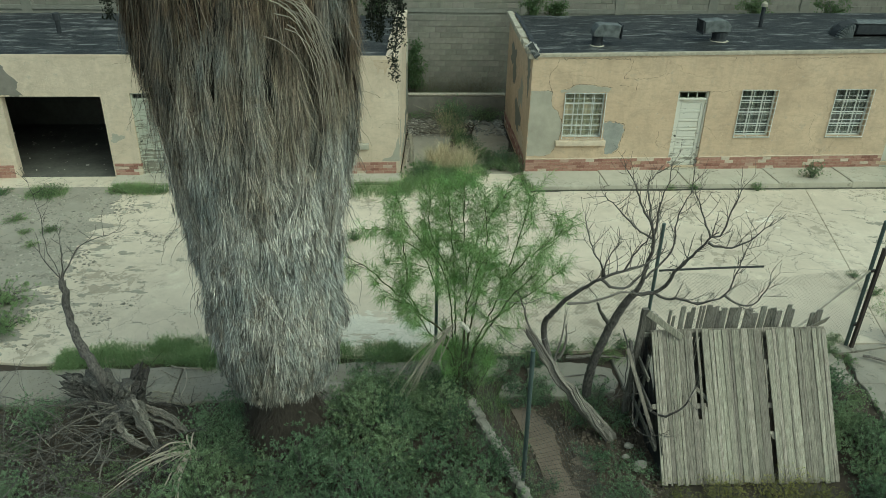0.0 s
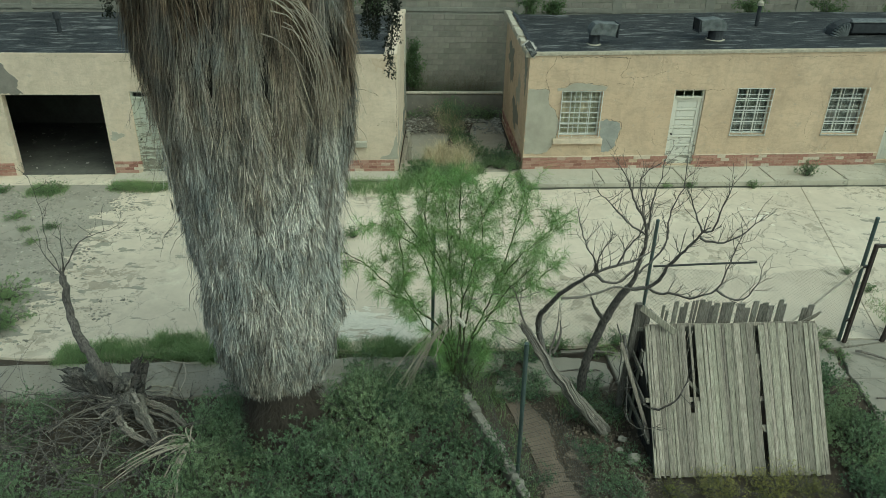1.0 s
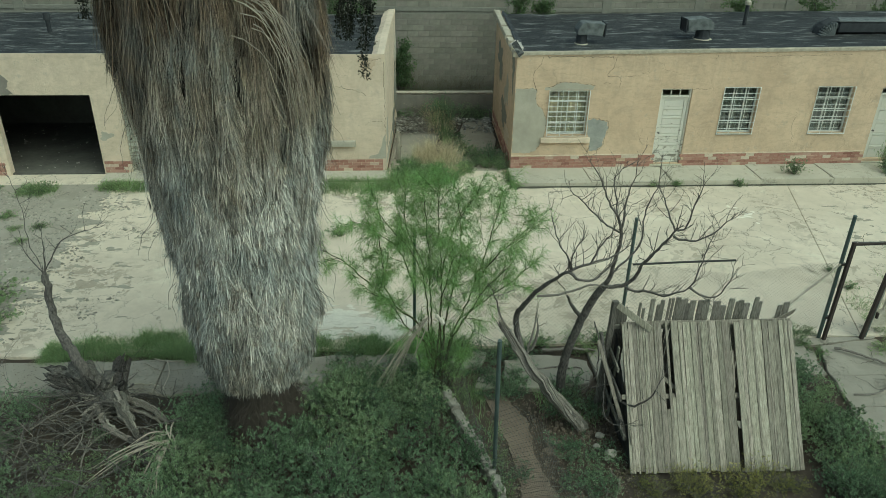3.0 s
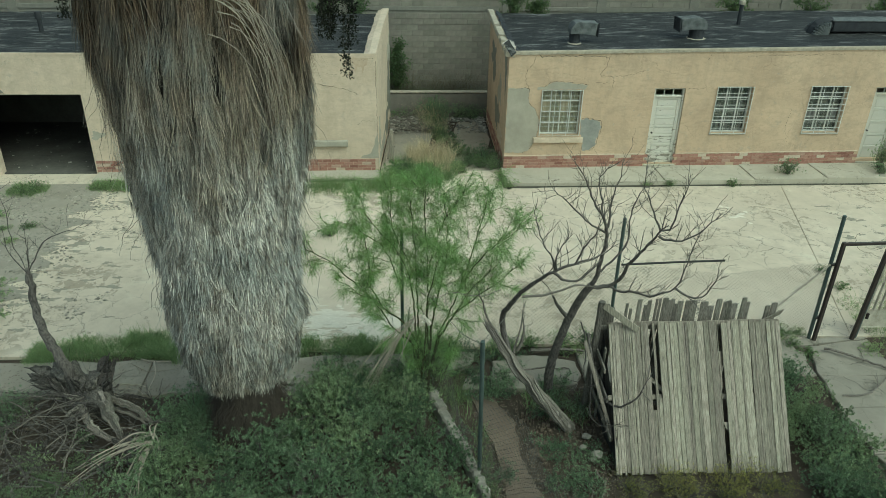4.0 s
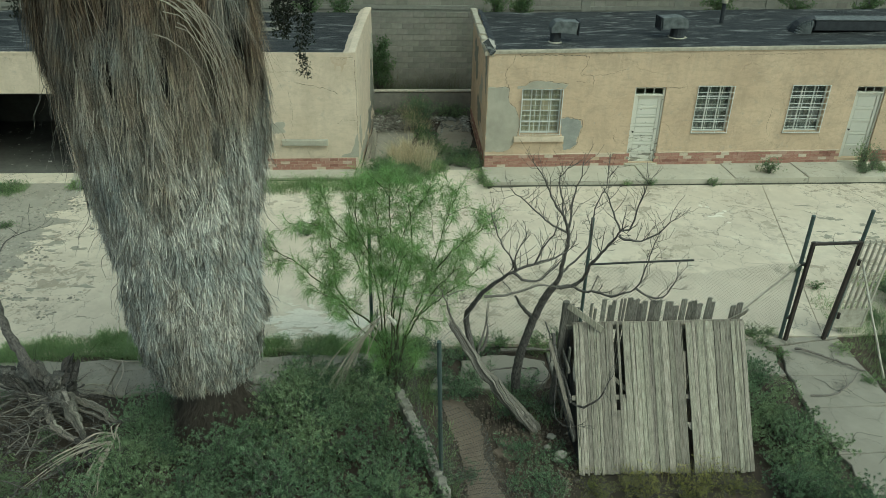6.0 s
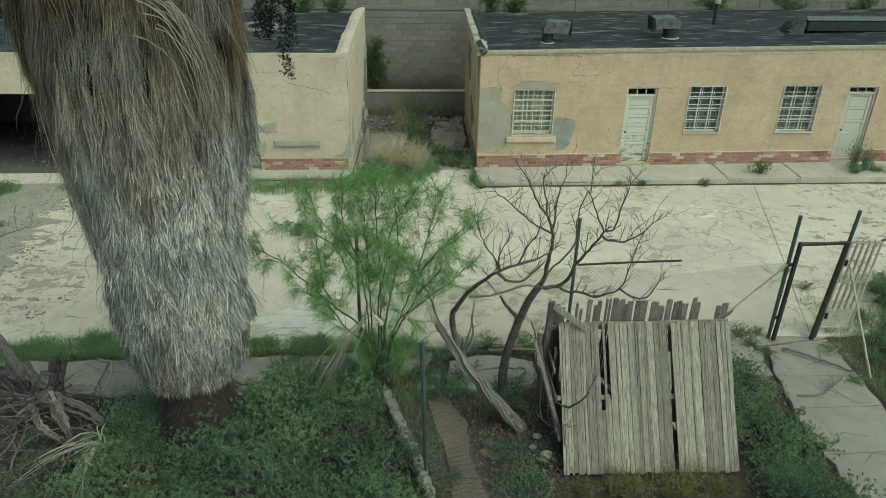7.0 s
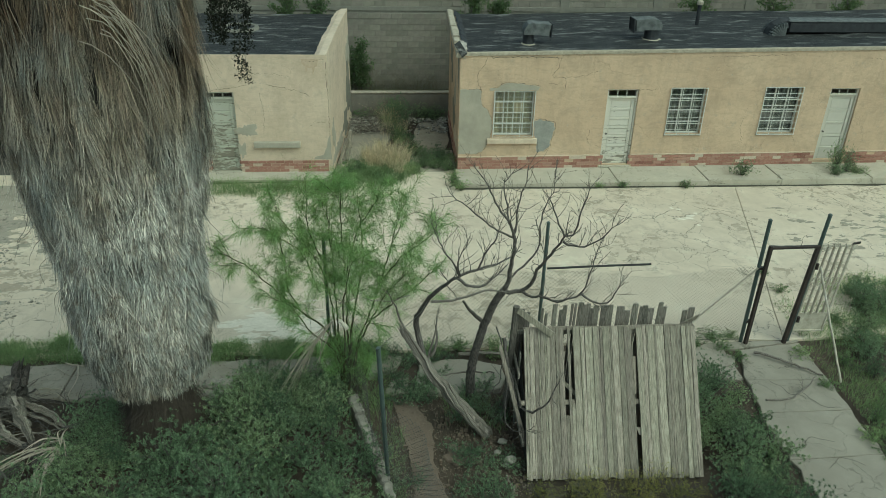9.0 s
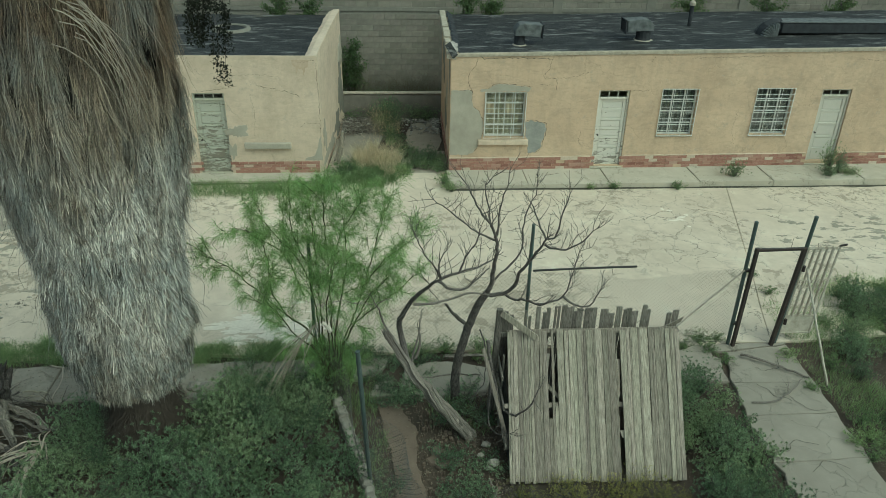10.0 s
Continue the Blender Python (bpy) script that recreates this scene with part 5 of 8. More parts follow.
# ---- plank lean-to ----
def lean_to():
    rng = random.Random(31)
    s = thing("lean_to_shed", (5.8, 9.0, 0), "collapsing lean-to of grey weathered planks", "shed")
    bl, br, tl, tr = Vector((4.36, 8.27, 0.02)), Vector((7.13, 8.2, 0.02)), Vector((4.45, 9.89, 1.74)), Vector((7.19, 9.66, 1.88))
    along = (br - bl).normalized()
    out = along.cross(tl - bl).normalized()
    if out.z < 0:
        out = -out
    roof = part("roof", Geo().board(tl + along * 0.0 - out * 0.05, tr - out * 0.05, (0, 0.03, 0.07), out * 0.04, 4, 0.01, rng), PLANK, s, "sloping face of upright grey planks with gaps")
    t = 0.0
    gaps = ((0.632, 0.655),)
    half = ((0.232, 0.252), (0.268, 0.29))
    while t < 0.995:
        w = rng.choice((rng.uniform(0.008, 0.016), rng.uniform(0.014, 0.026), rng.uniform(0.026, 0.044)))
        e = min([1.0, t + w] + [q for pair in gaps + half for q in pair if q > t + 0.002])
        m = (t + e) / 2
        if not any(a < m < b for a, b in gaps):
            low = bl.lerp(br, m) + (tl - bl) * rng.uniform(-0.004, 0.012)
            high = tl.lerp(tr, m) + (tl - bl) * rng.uniform(-0.008, 0.01)
            if any(a < m < b for a, b in half):
                high = low.lerp(high, rng.uniform(0.4, 0.5))
            sl = rng.uniform(-0.006, 0.006)
            wd = (br - bl).length * (e - t) - rng.choice((0.001, 0.0015, 0.004))
            lift = out * rng.uniform(0.0, 0.012)
            part("plank", Geo().board(low + lift, high + lift + along * sl, along * wd, out * 0.022, 4, 0.004, rng), PLANK, roof)
        t = e
    # two loose planks that slid across the gaps
    for m, k, lo, hi in ((0.643, -0.1, 0.55, 0.8), (0.647, 0.15, 0.28, 0.33)):
        p, q = bl.lerp(br, m), tl.lerp(tr, m)
        part("plank", Geo().board(p.lerp(q, lo) + along * k * 0.3 - out * 0.03, p.lerp(q, hi) - out * 0.03, along * 0.07, out * 0.02, 3, 0.004, rng), PLANK, roof)
    for h in (0.5,):
        part("batten", Geo().board(bl.lerp(tl, h) - along * 0.06 - out * 0.04, br.lerp(tr, h) - out * 0.04, (tl - bl).normalized() * 0.08, out * 0.04, 3, 0.006, rng), PLANK, roof)
    for m in (0.02, 0.35, 0.7, 0.98):
        part("rafter", Geo().board(bl.lerp(br, m) - out * 0.09, tl.lerp(tr, m) - out * 0.09, along * 0.06, out * 0.09, 2, 0.005, rng), PICKET, s)
    a, b = tl.lerp(bl, 0.33) - out * 0.06, tl.lerp(bl, 0.5) - out * 0.06
    part("cross_piece", Geo().board(a + along * 0.55, b + along * 0.95, (tl - bl).normalized() * 0.09, out * 0.02, 1), PLANK, s, "pale board seen through a gap")
    back = part("back_wall", Geo().board((4.35, 9.98, 1.62), (7.3, 9.92, 1.6), (0, 0, 0.08), (0, 0.04, 0), 2), PICKET, s, "row of rough uneven dark pickets")
    groups = [(4.28, 4.4), (4.5, 4.58), (4.72, 4.8), (4.92, 5.1), (5.22, 5.95), (6.0, 6.3), (6.34, 6.7), (6.74, 6.82), (7.1, 7.3)]
    for g0, g1 in groups:
        x = g0
        while x < g1 - 0.02:
            w = rng.uniform(0.085, 0.14)
            top = 2.13 + rng.uniform(-0.09, 0.05) - (0.08 if x > 6.7 else 0)
            lean = rng.uniform(-0.03, 0.05)
            g = Geo()
            m = rng.choice((1, 1, 2))
            for k in range(m):
                u = x + w * (k + 0.5) / m
                g.board((u, 10.02, 0.0), (u + lean + rng.uniform(-0.012, 0.012), 10.0, top - rng.choice((0, 0.02, 0.05, 0.14)) * rng.random()), ((w - 0.008) / m, 0, 0), (0, 0.022, 0), 3, 0.003, rng)
            part("picket", g, PICKET, back)
            x += w
    part("post", Geo().board((4.25, 9.96, 0), (4.32, 9.94, 2.14), (0.1, 0, 0), (0, 0.08, 0), 2), PICKET, s)
    part("post", Geo().board((7.26, 9.85, 0), (7.24, 9.85, 1.75), (0.09, 0, 0), (0, 0.09, 0), 2), PICKET, s)
    part("strut", Geo().board((4.34, 9.88, 2.1), (4.9, 9.72, 1.72), (0.05, 0, 0.09), (0, 0.025, 0), 1), PLANK, s, "fallen board across the corner")
    part("strut", Geo().board((7.3, 9.82, 1.95), (6.75, 9.72, 1.72), (0.05, 0, 0.1), (0, 0.025, 0), 1), PLANK, s)
    part("strut", Geo().board((4.06, 9.75, 1.5), (4.4, 8.75, 0.3), (0.045, 0.03, 0.0), (0.02, 0.02, 0.04), 2), PLANK, s, "loose pale board leaning on the side")
    # added sheet: its black stands for the shaded void inside the shed
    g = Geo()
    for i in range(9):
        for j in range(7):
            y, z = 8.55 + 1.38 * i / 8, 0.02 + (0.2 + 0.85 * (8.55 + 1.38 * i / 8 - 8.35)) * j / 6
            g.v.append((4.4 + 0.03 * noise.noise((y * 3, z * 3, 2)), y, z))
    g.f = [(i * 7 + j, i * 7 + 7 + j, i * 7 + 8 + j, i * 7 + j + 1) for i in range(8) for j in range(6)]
    part("sheet", g, SHADE_BLACK, s, "black sheet in place of the shade in the shed's open side")
    for z, y in ((0.35, 8.7), (0.8, 9.1), (1.15, 9.4)):
        part("side_rail", Geo().board((4.34, y, z), (4.34, 9.96, z + 0.05), (0, 0, 0.08), (0.03, 0, 0), 1), PICKET, s)
    for k in (4,):
        y = 9.2 + k * 0.11
        part("side_board", Geo().board((4.36, y, 0), (4.38, y, 0.3 + (y - 8.3) * 0.85), (0, 0.085, 0), (0.02, 0, 0), 2, 0.005, rng), PICKET, s)
    for k in range(14):
        y = 8.45 + k * 0.11
        part("side_board", Geo().board((7.16, y, 0), (7.16, y, (y - 8.25) * 1.1), (0, 0.09, 0), (0.02, 0, 0), 2, 0.005, rng), PICKET, s)


lean_to()


def block_wall():
    """The tall back wall of grey blocks: pieces behind the gap, the rest joined."""
    y, rng = 28.3, random.Random(5)
    w = thing("wall_back", (3, y, 0), "tall grey concrete-block wall behind the houses", "wall", kind="structure")
    part("core", Geo().box(-24, 34, y + 0.012, y + 0.2, -0.1, 5.4), MORTAR, w)
    bands = ((3.42, 3.58), (5.2, 5.4))
    for a, b in bands:
        part("tie_beam", Geo().block(-24, 34, y - 0.02, y + 0.01, a, b, 0.01), MORTAR, w, "plain concrete tie beam")
    posts = [8.9 + 3.55 * k for k in range(-9, 8)]
    posts = [p for p in posts if not -0.5 < p < 4.6]
    for x in posts:
        part("pilaster", Geo().block(x - 0.18, x + 0.18, y - 0.03, y + 0.01, -0.1, 5.2, 0.012), MORTAR, w)
    shape = Geo().block(0, 0.398, 0, 0.05, 0, 0.196, 0.008).mesh("block", BLOCK)
    rest = Geo()
    r, z = 0, 0.0
    while z < 5.2:
        if any(a - 0.17 < z < b for a, b in bands):
            z = next(b for a, b in bands if a - 0.17 < z < b) + 0.006
            continue
        x = -24 + (0.205 if r % 2 else 0)
        while x < 33.5:
            if -0.2 < x < 4.7 and 0.55 < z < 3.5:
                ob = part("block", shape, None, w)
                ob.matrix_basis = pose(x, y + rng.uniform(-0.004, 0.003), z)
            elif z > 2.4:
                rest.block(x, x + 0.398, y + rng.uniform(-0.004, 0.003), y + 0.05, z, z + 0.196)
            x += 0.41
        r, z = r + 1, z + 0.209
    tagged(part("blocks", rest, BLOCKS, w), kind="stuff")
    low = thing("low_wall", (2.4, 26.4, 0), "low concrete wall across the gap between the houses", "wall", kind="structure")
    part("body", Geo().block(0.9, 4.5, 26.45, 26.65, -0.1, 0.82, 0.015), BLOCKS, low)
    part("top", Geo().block(0.9, 4.5, 26.43, 26.67, 0.84, 0.9, 0.02), COPING, low, "pale worn concrete capping")


block_wall()

# ---- palm ----
PALM = Vector((-1.41, 9.64, 0))
SKIRT = [(0.75, 0.3), (1.0, 0.5), (1.3, 0.78), (1.75, 0.93), (2.25, 0.98), (2.9, 1.01), (3.8, 1.06), (4.7, 1.16), (5.45, 1.27), (6.2, 1.31), (7.0, 1.3), (8.6, 1.25)]


def skirt_radius(z):
    for (a, ra), (b, rb) in zip(SKIRT, SKIRT[1:]):
        if z <= b:
            return ra + (rb - ra) * max(0, (z - a)) / (b - a)
    return SKIRT[-1][1]


def palm():
    rng = random.Random(77)
    p = thing("palm_tree", PALM, "tall fan palm wrapped in a thick skirt of dead grey fronds", "palm")
    pts = [PALM + Vector((0, 0, z)) for z in (-0.1, 0.1, 0.3, 0.6, 1.0, 2.0, 5.0, 9.0)]
    part("trunk", Geo().tube(pts, [0.7, 0.64, 0.58, 0.52, 0.45, 0.34, 0.3, 0.3], 22, rough=0.06, rng=rng), FIBRE, p, "thick trunk matted with brown fibre")
    # solid core whose dark colour gives the shade in the thatch's hollows
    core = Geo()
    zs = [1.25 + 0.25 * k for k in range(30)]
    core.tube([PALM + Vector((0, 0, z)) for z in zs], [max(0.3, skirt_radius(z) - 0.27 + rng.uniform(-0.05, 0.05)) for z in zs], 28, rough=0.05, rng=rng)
    part("inner_thatch", core, SHADE_CORE, p)
    g = Geo()

    def strand(z, a, r, length, wide, flare, lean, straight=False, wave=0.0, spin=0.9):
        """One dry leaf strip that follows the skirt downwards."""
        rad = Vector((math.cos(a), math.sin(a), 0))
        tan = Vector((-math.sin(a), math.cos(a), 0))
        pts = []
        for t in (0.0, 0.5, 1.0) if length < 0.3 else (0.0, 0.3, 0.65, 1.0):
            zz = z - length * t
            rr = r if straight else skirt_radius(zz) + (r - skirt_radius(z))
            pts.append(PALM + rad * (rr + flare * t * t) + tan * (lean * length * t + wave * math.sin(t * 4)) + Vector((0, 0, zz)))
        face = (tan + rad * rng.uniform(-spin, spin)).normalized()
        g.ribbon(pts, face, [wide * w for w in ((0.8, 1.0, 0.35) if len(pts) == 3 else (0.6, 1.0, 0.8, 0.25))])

    def side():
        return rng.uniform(0, math.tau) if rng.random() < 0.25 else rng.uniform(-math.pi - 0.25, 0.25)

    # long hanks above, each a dry leaf folded down, parted by dark furrows
    for _ in range(4300):
        z, a = rng.uniform(3.5, 9.3), side()
        if z < 4.5 and rng.random() < (4.5 - z) * 0.9:
            continue
        furrow = noise.noise((math.cos(a) * 4.5, math.sin(a) * 4.5, z * 0.8)) + 0.7 * noise.noise((math.cos(a) * 11, math.sin(a) * 11, z * 1.3))
        if furrow < -0.12 and rng.random() < 0.8:
            continue
        r = skirt_radius(z) - 0.17 + 0.24 * furrow + rng.uniform(-0.05, 0.05)
        long, tilt, spread, curl = rng.uniform(0.22, 0.5) * (1 + max(0.0, z - 4.0) * 0.3), rng.gauss(0, 0.11), rng.uniform(0.025, 0.065), rng.uniform(-0.05, 0.1)
        for _ in range(rng.randint(18, 30)):
            u = rng.gauss(0, 0.6)
            strand(z + rng.uniform(-0.1, 0.1), a + u * spread * 0.7, r + rng.gauss(0, 0.022), long * rng.uniform(0.55, 1.05) * (1.1 - 0.25 * abs(u)), rng.uniform(0.004, 0.0095),
                   curl + rng.uniform(-0.02, 0.03), tilt + u * 0.09 + rng.gauss(0, 0.05), wave=rng.gauss(0, 0.016), spin=0.8)
    # short shaggy tufts below, tier over tier
    for _ in range(13500):
        z, a = rng.uniform(1.32, 5.2), side()
        if z > 4.2 and rng.random() < (z - 4.2):
            continue
        clump = noise.noise((math.cos(a) * 6.5, math.sin(a) * 6.5, z * 2.6)) + 0.5 * noise.noise((math.cos(a) * 14, math.sin(a) * 14, z * 5))
        if clump < -0.2 and rng.random() < 0.7:
            continue
        r = skirt_radius(z) - 0.1 + 0.17 * clump + rng.uniform(-0.05, 0.03)
        long, tilt, spread, out = rng.uniform(0.11, 0.28), rng.gauss(0, 0.14), rng.uniform(0.03, 0.07), rng.uniform(0.0, 0.1)
        if rng.random() < 0.12:
            long *= 1.9
        hang = z < 2.3
        if hang:
            r = max(0.36, r - max(0.0, rng.uniform(-0.3, 0.4)) * min(1, 2.4 - z))
            end = z
            bottom = 1.04 + 0.3 * math.exp(-((a + 1.3) / 0.22) ** 2)
            while end > bottom and skirt_radius(end) > r + 0.01:
                end -= 0.04
        for _ in range(rng.randint(7, 11)):
            u = rng.uniform(-1, 1)
            length = long * rng.uniform(0.6, 1.15)
            if hang:
                length = min(length * 1.3, z - end + rng.uniform(-0.2, 0.05))
            strand(z + rng.uniform(-0.05, 0.05), a + u * spread, r + rng.uniform(-0.02, 0.02), max(0.07, length), rng.uniform(0.006, 0.015),
                   0.0 if hang else out * rng.uniform(0.3, 1.2), tilt + u * 0.22 + rng.gauss(0, 0.07), hang, spin=0.65)
    # stray strips hanging free
    for _ in range(520):
        z, a = rng.uniform(3.0, 8.4), rng.uniform(0, math.tau)
        strand(z, a, skirt_radius(z) + 0.03, rng.uniform(0.4, 1.1), rng.uniform(0.004, 0.01), rng.uniform(0, 0.28), rng.gauss(0, 0.3), wave=rng.gauss(0, 0.03))
    part("dead_frond_skirt", g, THATCH, p, "hanging thatch of dry split fronds")
    g = Geo()
    for k in range(20):
        a, z = -1.12 + rng.gauss(0, 0.05), 7.0 + rng.gauss(0, 0.12)
        fan = rng.uniform(0.25, 0.62)
        pts = []
        for i in range(7):
            t = i / 6
            aa = a + t * fan + rng.gauss(0, 0.008)
            r = skirt_radius(z - t * 1.2) + 0.1 + 0.1 * math.sin(t * 3)
            pts.append(PALM + Vector((math.cos(aa) * r, math.sin(aa) * r, z - t * t * 1.5)))
        g.tube(pts, taper(7, 0.007, 0.003), 4)
    part("flower_spray", g, FROND, p, "spray of dry pale flower stalks")
    g = Geo()
    for _ in range(40):
        z, a = rng.uniform(2.0, 6.5), rng.choice((rng.uniform(2.6, 3.9), rng.uniform(-0.8, 0.5)))
        q = PALM + Vector((math.cos(a), math.sin(a), 0)) * (skirt_radius(z) + 0.02) + Vector((0, 0, z))
        pts, d = [q], Vector((math.cos(a) * 0.7, math.sin(a) * 0.7, -0.5))
        for _ in range(rng.randint(7, 14)):
            d = (d + rand_dir(rng) * 0.45 + Vector((0, 0, -0.28))).normalized()
            pts.append(pts[-1] + d * 0.055)
        g.tube(pts, taper(len(pts), 0.004, 0.0018), 3, cap=False)
    tagged(part("loose_fibre", g, BARK, p), kind="stuff")
    # fibre hanging loose round the foot
    g = Geo()
    for _ in range(1500):
        a, z = rng.uniform(0, math.tau), rng.uniform(0.2, 0.95)
        r = 0.5 + 0.12 * (1 - z)
        b = PALM + Vector((math.cos(a) * r, math.sin(a) * r, z))
        tan = Vector((-math.sin(a), math.cos(a), 0))
        d = Vector((math.cos(a) * 0.2, math.sin(a) * 0.2, -rng.uniform(0.1, 0.35))) * rng.uniform(0.4, 1)
        g.ribbon([b, b + d * 0.5 + tan * rng.gauss(0, 0.06), b + d + tan * rng.gauss(0, 0.12)], tan, [0.009, 0.007, 0.002])
    tagged(part("root_fibre", g, FIBRE, p), kind="stuff")
    return p


palm()


def hanging_seeds(x, y, z0, z1, seed, parts, spread=0.12):
    """Dark seed clusters hanging on thin stalks from the palm's crown."""
    rng = random.Random(seed)
    top = PALM + Vector((0.6 if x > PALM.x else -0.6, -0.1, 8.4))
    s = thing("seed_cluster", (x, y, z1), "dark dangling palm seed clusters on thin stalks", "palm fruit", "seed clusters on the palm")
    stalk, leaves = Geo(), Geo()
    for k in range(parts):
        ex, ey, low = x + rng.gauss(0, spread), y + rng.gauss(0, 0.12), z1 + rng.random() ** 2 * (z0 - z1) * 0.7
        line = bend([top, ((top.x + ex) / 2, (top.y + ey) / 2, 8.1), (ex, ey, 7.4), (ex + rng.gauss(0, 0.03), ey, low)], 0.1, 0.01, rng)
        stalk.tube(line, taper(len(line), 0.012, 0.003), 4)
        for q in line:
            if q.z < z0 and rng.random() < 0.85:
                for _ in range(rng.randint(26, 50)):
                    d = rand_dir(rng, -0.3) * rng.uniform(0.015, 0.085)
                    leaves.leaf(q + d, rand_dir(rng) * 0.04, rand_dir(rng) * 0.014)
    part("stalk", stalk, BARK, s)
    tagged(part("seed_mass", leaves, VINE, s), kind="stuff")


hanging_seeds(0.16, 9.9, 7.6, 6.35, 5, 13, 0.08)
hanging_seeds(0.38, 9.9, 7.0, 5.75, 8, 4, 0.035)
hanging_seeds(-3.1, 9.9, 7.4, 6.6, 6, 5)


# ---- trees ----
def grow(g, at, d, length, r, level, rng, up=0.25, tips=None, spread=0.9, twist=0.3, kids=(3, 5), shrink=0.55, sides=5):
    """A crooked branch that forks into thinner ones."""
    n = max(3, round(length / 0.07))
    pts, q = [at.copy()], at.copy()
    d = d.normalized()
    for _ in range(n):
        d = (d + rand_dir(rng) * twist + Vector((0, 0, up * 0.35))).normalized()
        q = q + d * (length / n)
        pts.append(q.copy())
    g.tube(pts, taper(n + 1, r, max(0.0022, r * 0.42)), sides if r > 0.012 else 4, cap=False)
    if level <= 0:
        if tips is not None:
            tips.append(pts)
        return
    for _ in range(rng.randint(*kids)):
        k = rng.randint(max(1, n // 4), n)
        side = rand_dir(rng, up)
        grow(g, pts[k], (d + side * spread).normalized(), length * rng.uniform(shrink * 0.7, shrink * 1.25), max(0.0025, r * 0.5), level - 1, rng, up, tips, spread, twist, kids, shrink, sides)


def limbs(lines, rng, level, tree, name, material, tips=None, every=0.22, twig=(0.35, 0.75), **kw):
    """Main limbs through given places, each beset with forking twigs, each a part of its tree."""
    for pts, r0, r1, bare in lines:
        g = Geo()
        line = bend(pts, 0.1, 0.008, rng)
        radii = taper(len(line), r0, r1)
        g.tube(line, radii, 9, rough=0.1, rng=rng)
        gone = 0.0
        for i in range(1, len(line)):
            gone += (line[i] - line[i - 1]).length
            if i / len(line) > bare and gone > every * rng.uniform(0.6, 1.4):
                gone = 0.0
                d = (line[i] - line[i - 1]).normalized()
                grow(g, line[i], (d * 0.6 + rand_dir(rng, 0.5)).normalized(), rng.uniform(*twig), min(0.0085, max(0.005, radii[i] * 0.45)), level, rng, tips=tips, **kw)
        d = (line[-1] - line[-3]).normalized()
        for _ in range(2):
            grow(g, line[-1], (d + rand_dir(rng) * 0.5).normalized(), rng.uniform(*twig) * 0.8, r1 * 0.8, level, rng, tips=tips, **kw)
        part(name, g, material, tree)


def fibres(line, r0, r1, rng, turns=0.9, n=11, core=0.8, thin=0.2):
    """A split, twisted trunk as a bundle of long fibres."""
    g = Geo()
    up = Vector((0.3, 0.2, 1)).normalized()
    for k in range(n):
        pts, radii = [], []
        a0, r, fat = math.tau * k / n + rng.uniform(-0.2, 0.2), rng.uniform(core - 0.2, 1.05), rng.uniform(thin, thin * 1.8)
        for i, q in enumerate(line):
            t = i / (len(line) - 1)
            d = (line[min(i + 1, len(line) - 1)] - line[max(i - 1, 0)]).normalized()
            s = d.cross(up).normalized()
            w = d.cross(s)
            a, rr = a0 + turns * t * 3, (r0 + (r1 - r0) * t) * r
            pts.append(q + s * math.cos(a) * rr + w * math.sin(a) * rr)
            radii.append((r0 + (r1 - r0) * t) * fat * rng.uniform(0.94, 1.06))
        m = rng.randint(max(3, len(pts) * 6 // 10), len(pts))
        radii[m - 1] *= 0.35
        g.tube(pts[:m], radii, 5, rough=0.06, rng=rng)
    m = max(3, len(line) * 8 // 10)
    g.tube(line[:m], taper(m, r0 * core, r1 * core * 0.5), 9, rough=0.05, rng=rng)
    return g


def split_trunk(line, r0, r1, rng, n=15, turn=0.5, ragged_end=0.12, hollow=0.62):
    """A dead trunk, deeply fluted along its grain, with a torn end."""
    g = Geo()
    ridge = [rng.uniform(hollow, 0.85) if j % 2 else rng.uniform(0.88, 1.12) for j in range(n)]
    shift = [rng.uniform(-1, 1) for _ in range(n)]
    side = None
    for i, q in enumerate(line):
        t = i / (len(line) - 1)
        d = (line[min(i + 1, len(line) - 1)] - line[max(i - 1, 0)]).normalized()
        side = d.orthogonal().normalized() if side is None else (side - d * side.dot(d)).normalized()
        up = d.cross(side)
        for j in range(n):
            a = math.tau * j / n + turn * t
            r = (r0 + (r1 - r0) * t) * ridge[j] * (1 + 0.12 * noise.noise((j * 3.1, t * 4, shift[0] * 9)))
            p = q + side * (math.cos(a) * r) + up * (math.sin(a) * r)
            if i == len(line) - 1:
                p = p + d * ragged_end * (0.8 * shift[j] + (0.5 if j % 2 else -0.3))
            g.v.append(tuple(p))
    m = len(line)
    g.f = [(i * n + j, i * n + (j + 1) % n, (i + 1) * n + (j + 1) % n, (i + 1) * n + j) for i in range(m - 1) for j in range(n)]
    g.v += [tuple(line[0]), tuple(line[-1] - (line[-1] - line[-2]).normalized() * ragged_end * 0.8)]
    g.f += [((j + 1) % n, j, m * n) for j in range(n)] + [((m - 1) * n + j, (m - 1) * n + (j + 1) % n, m * n + 1) for j in range(n)]
    return g


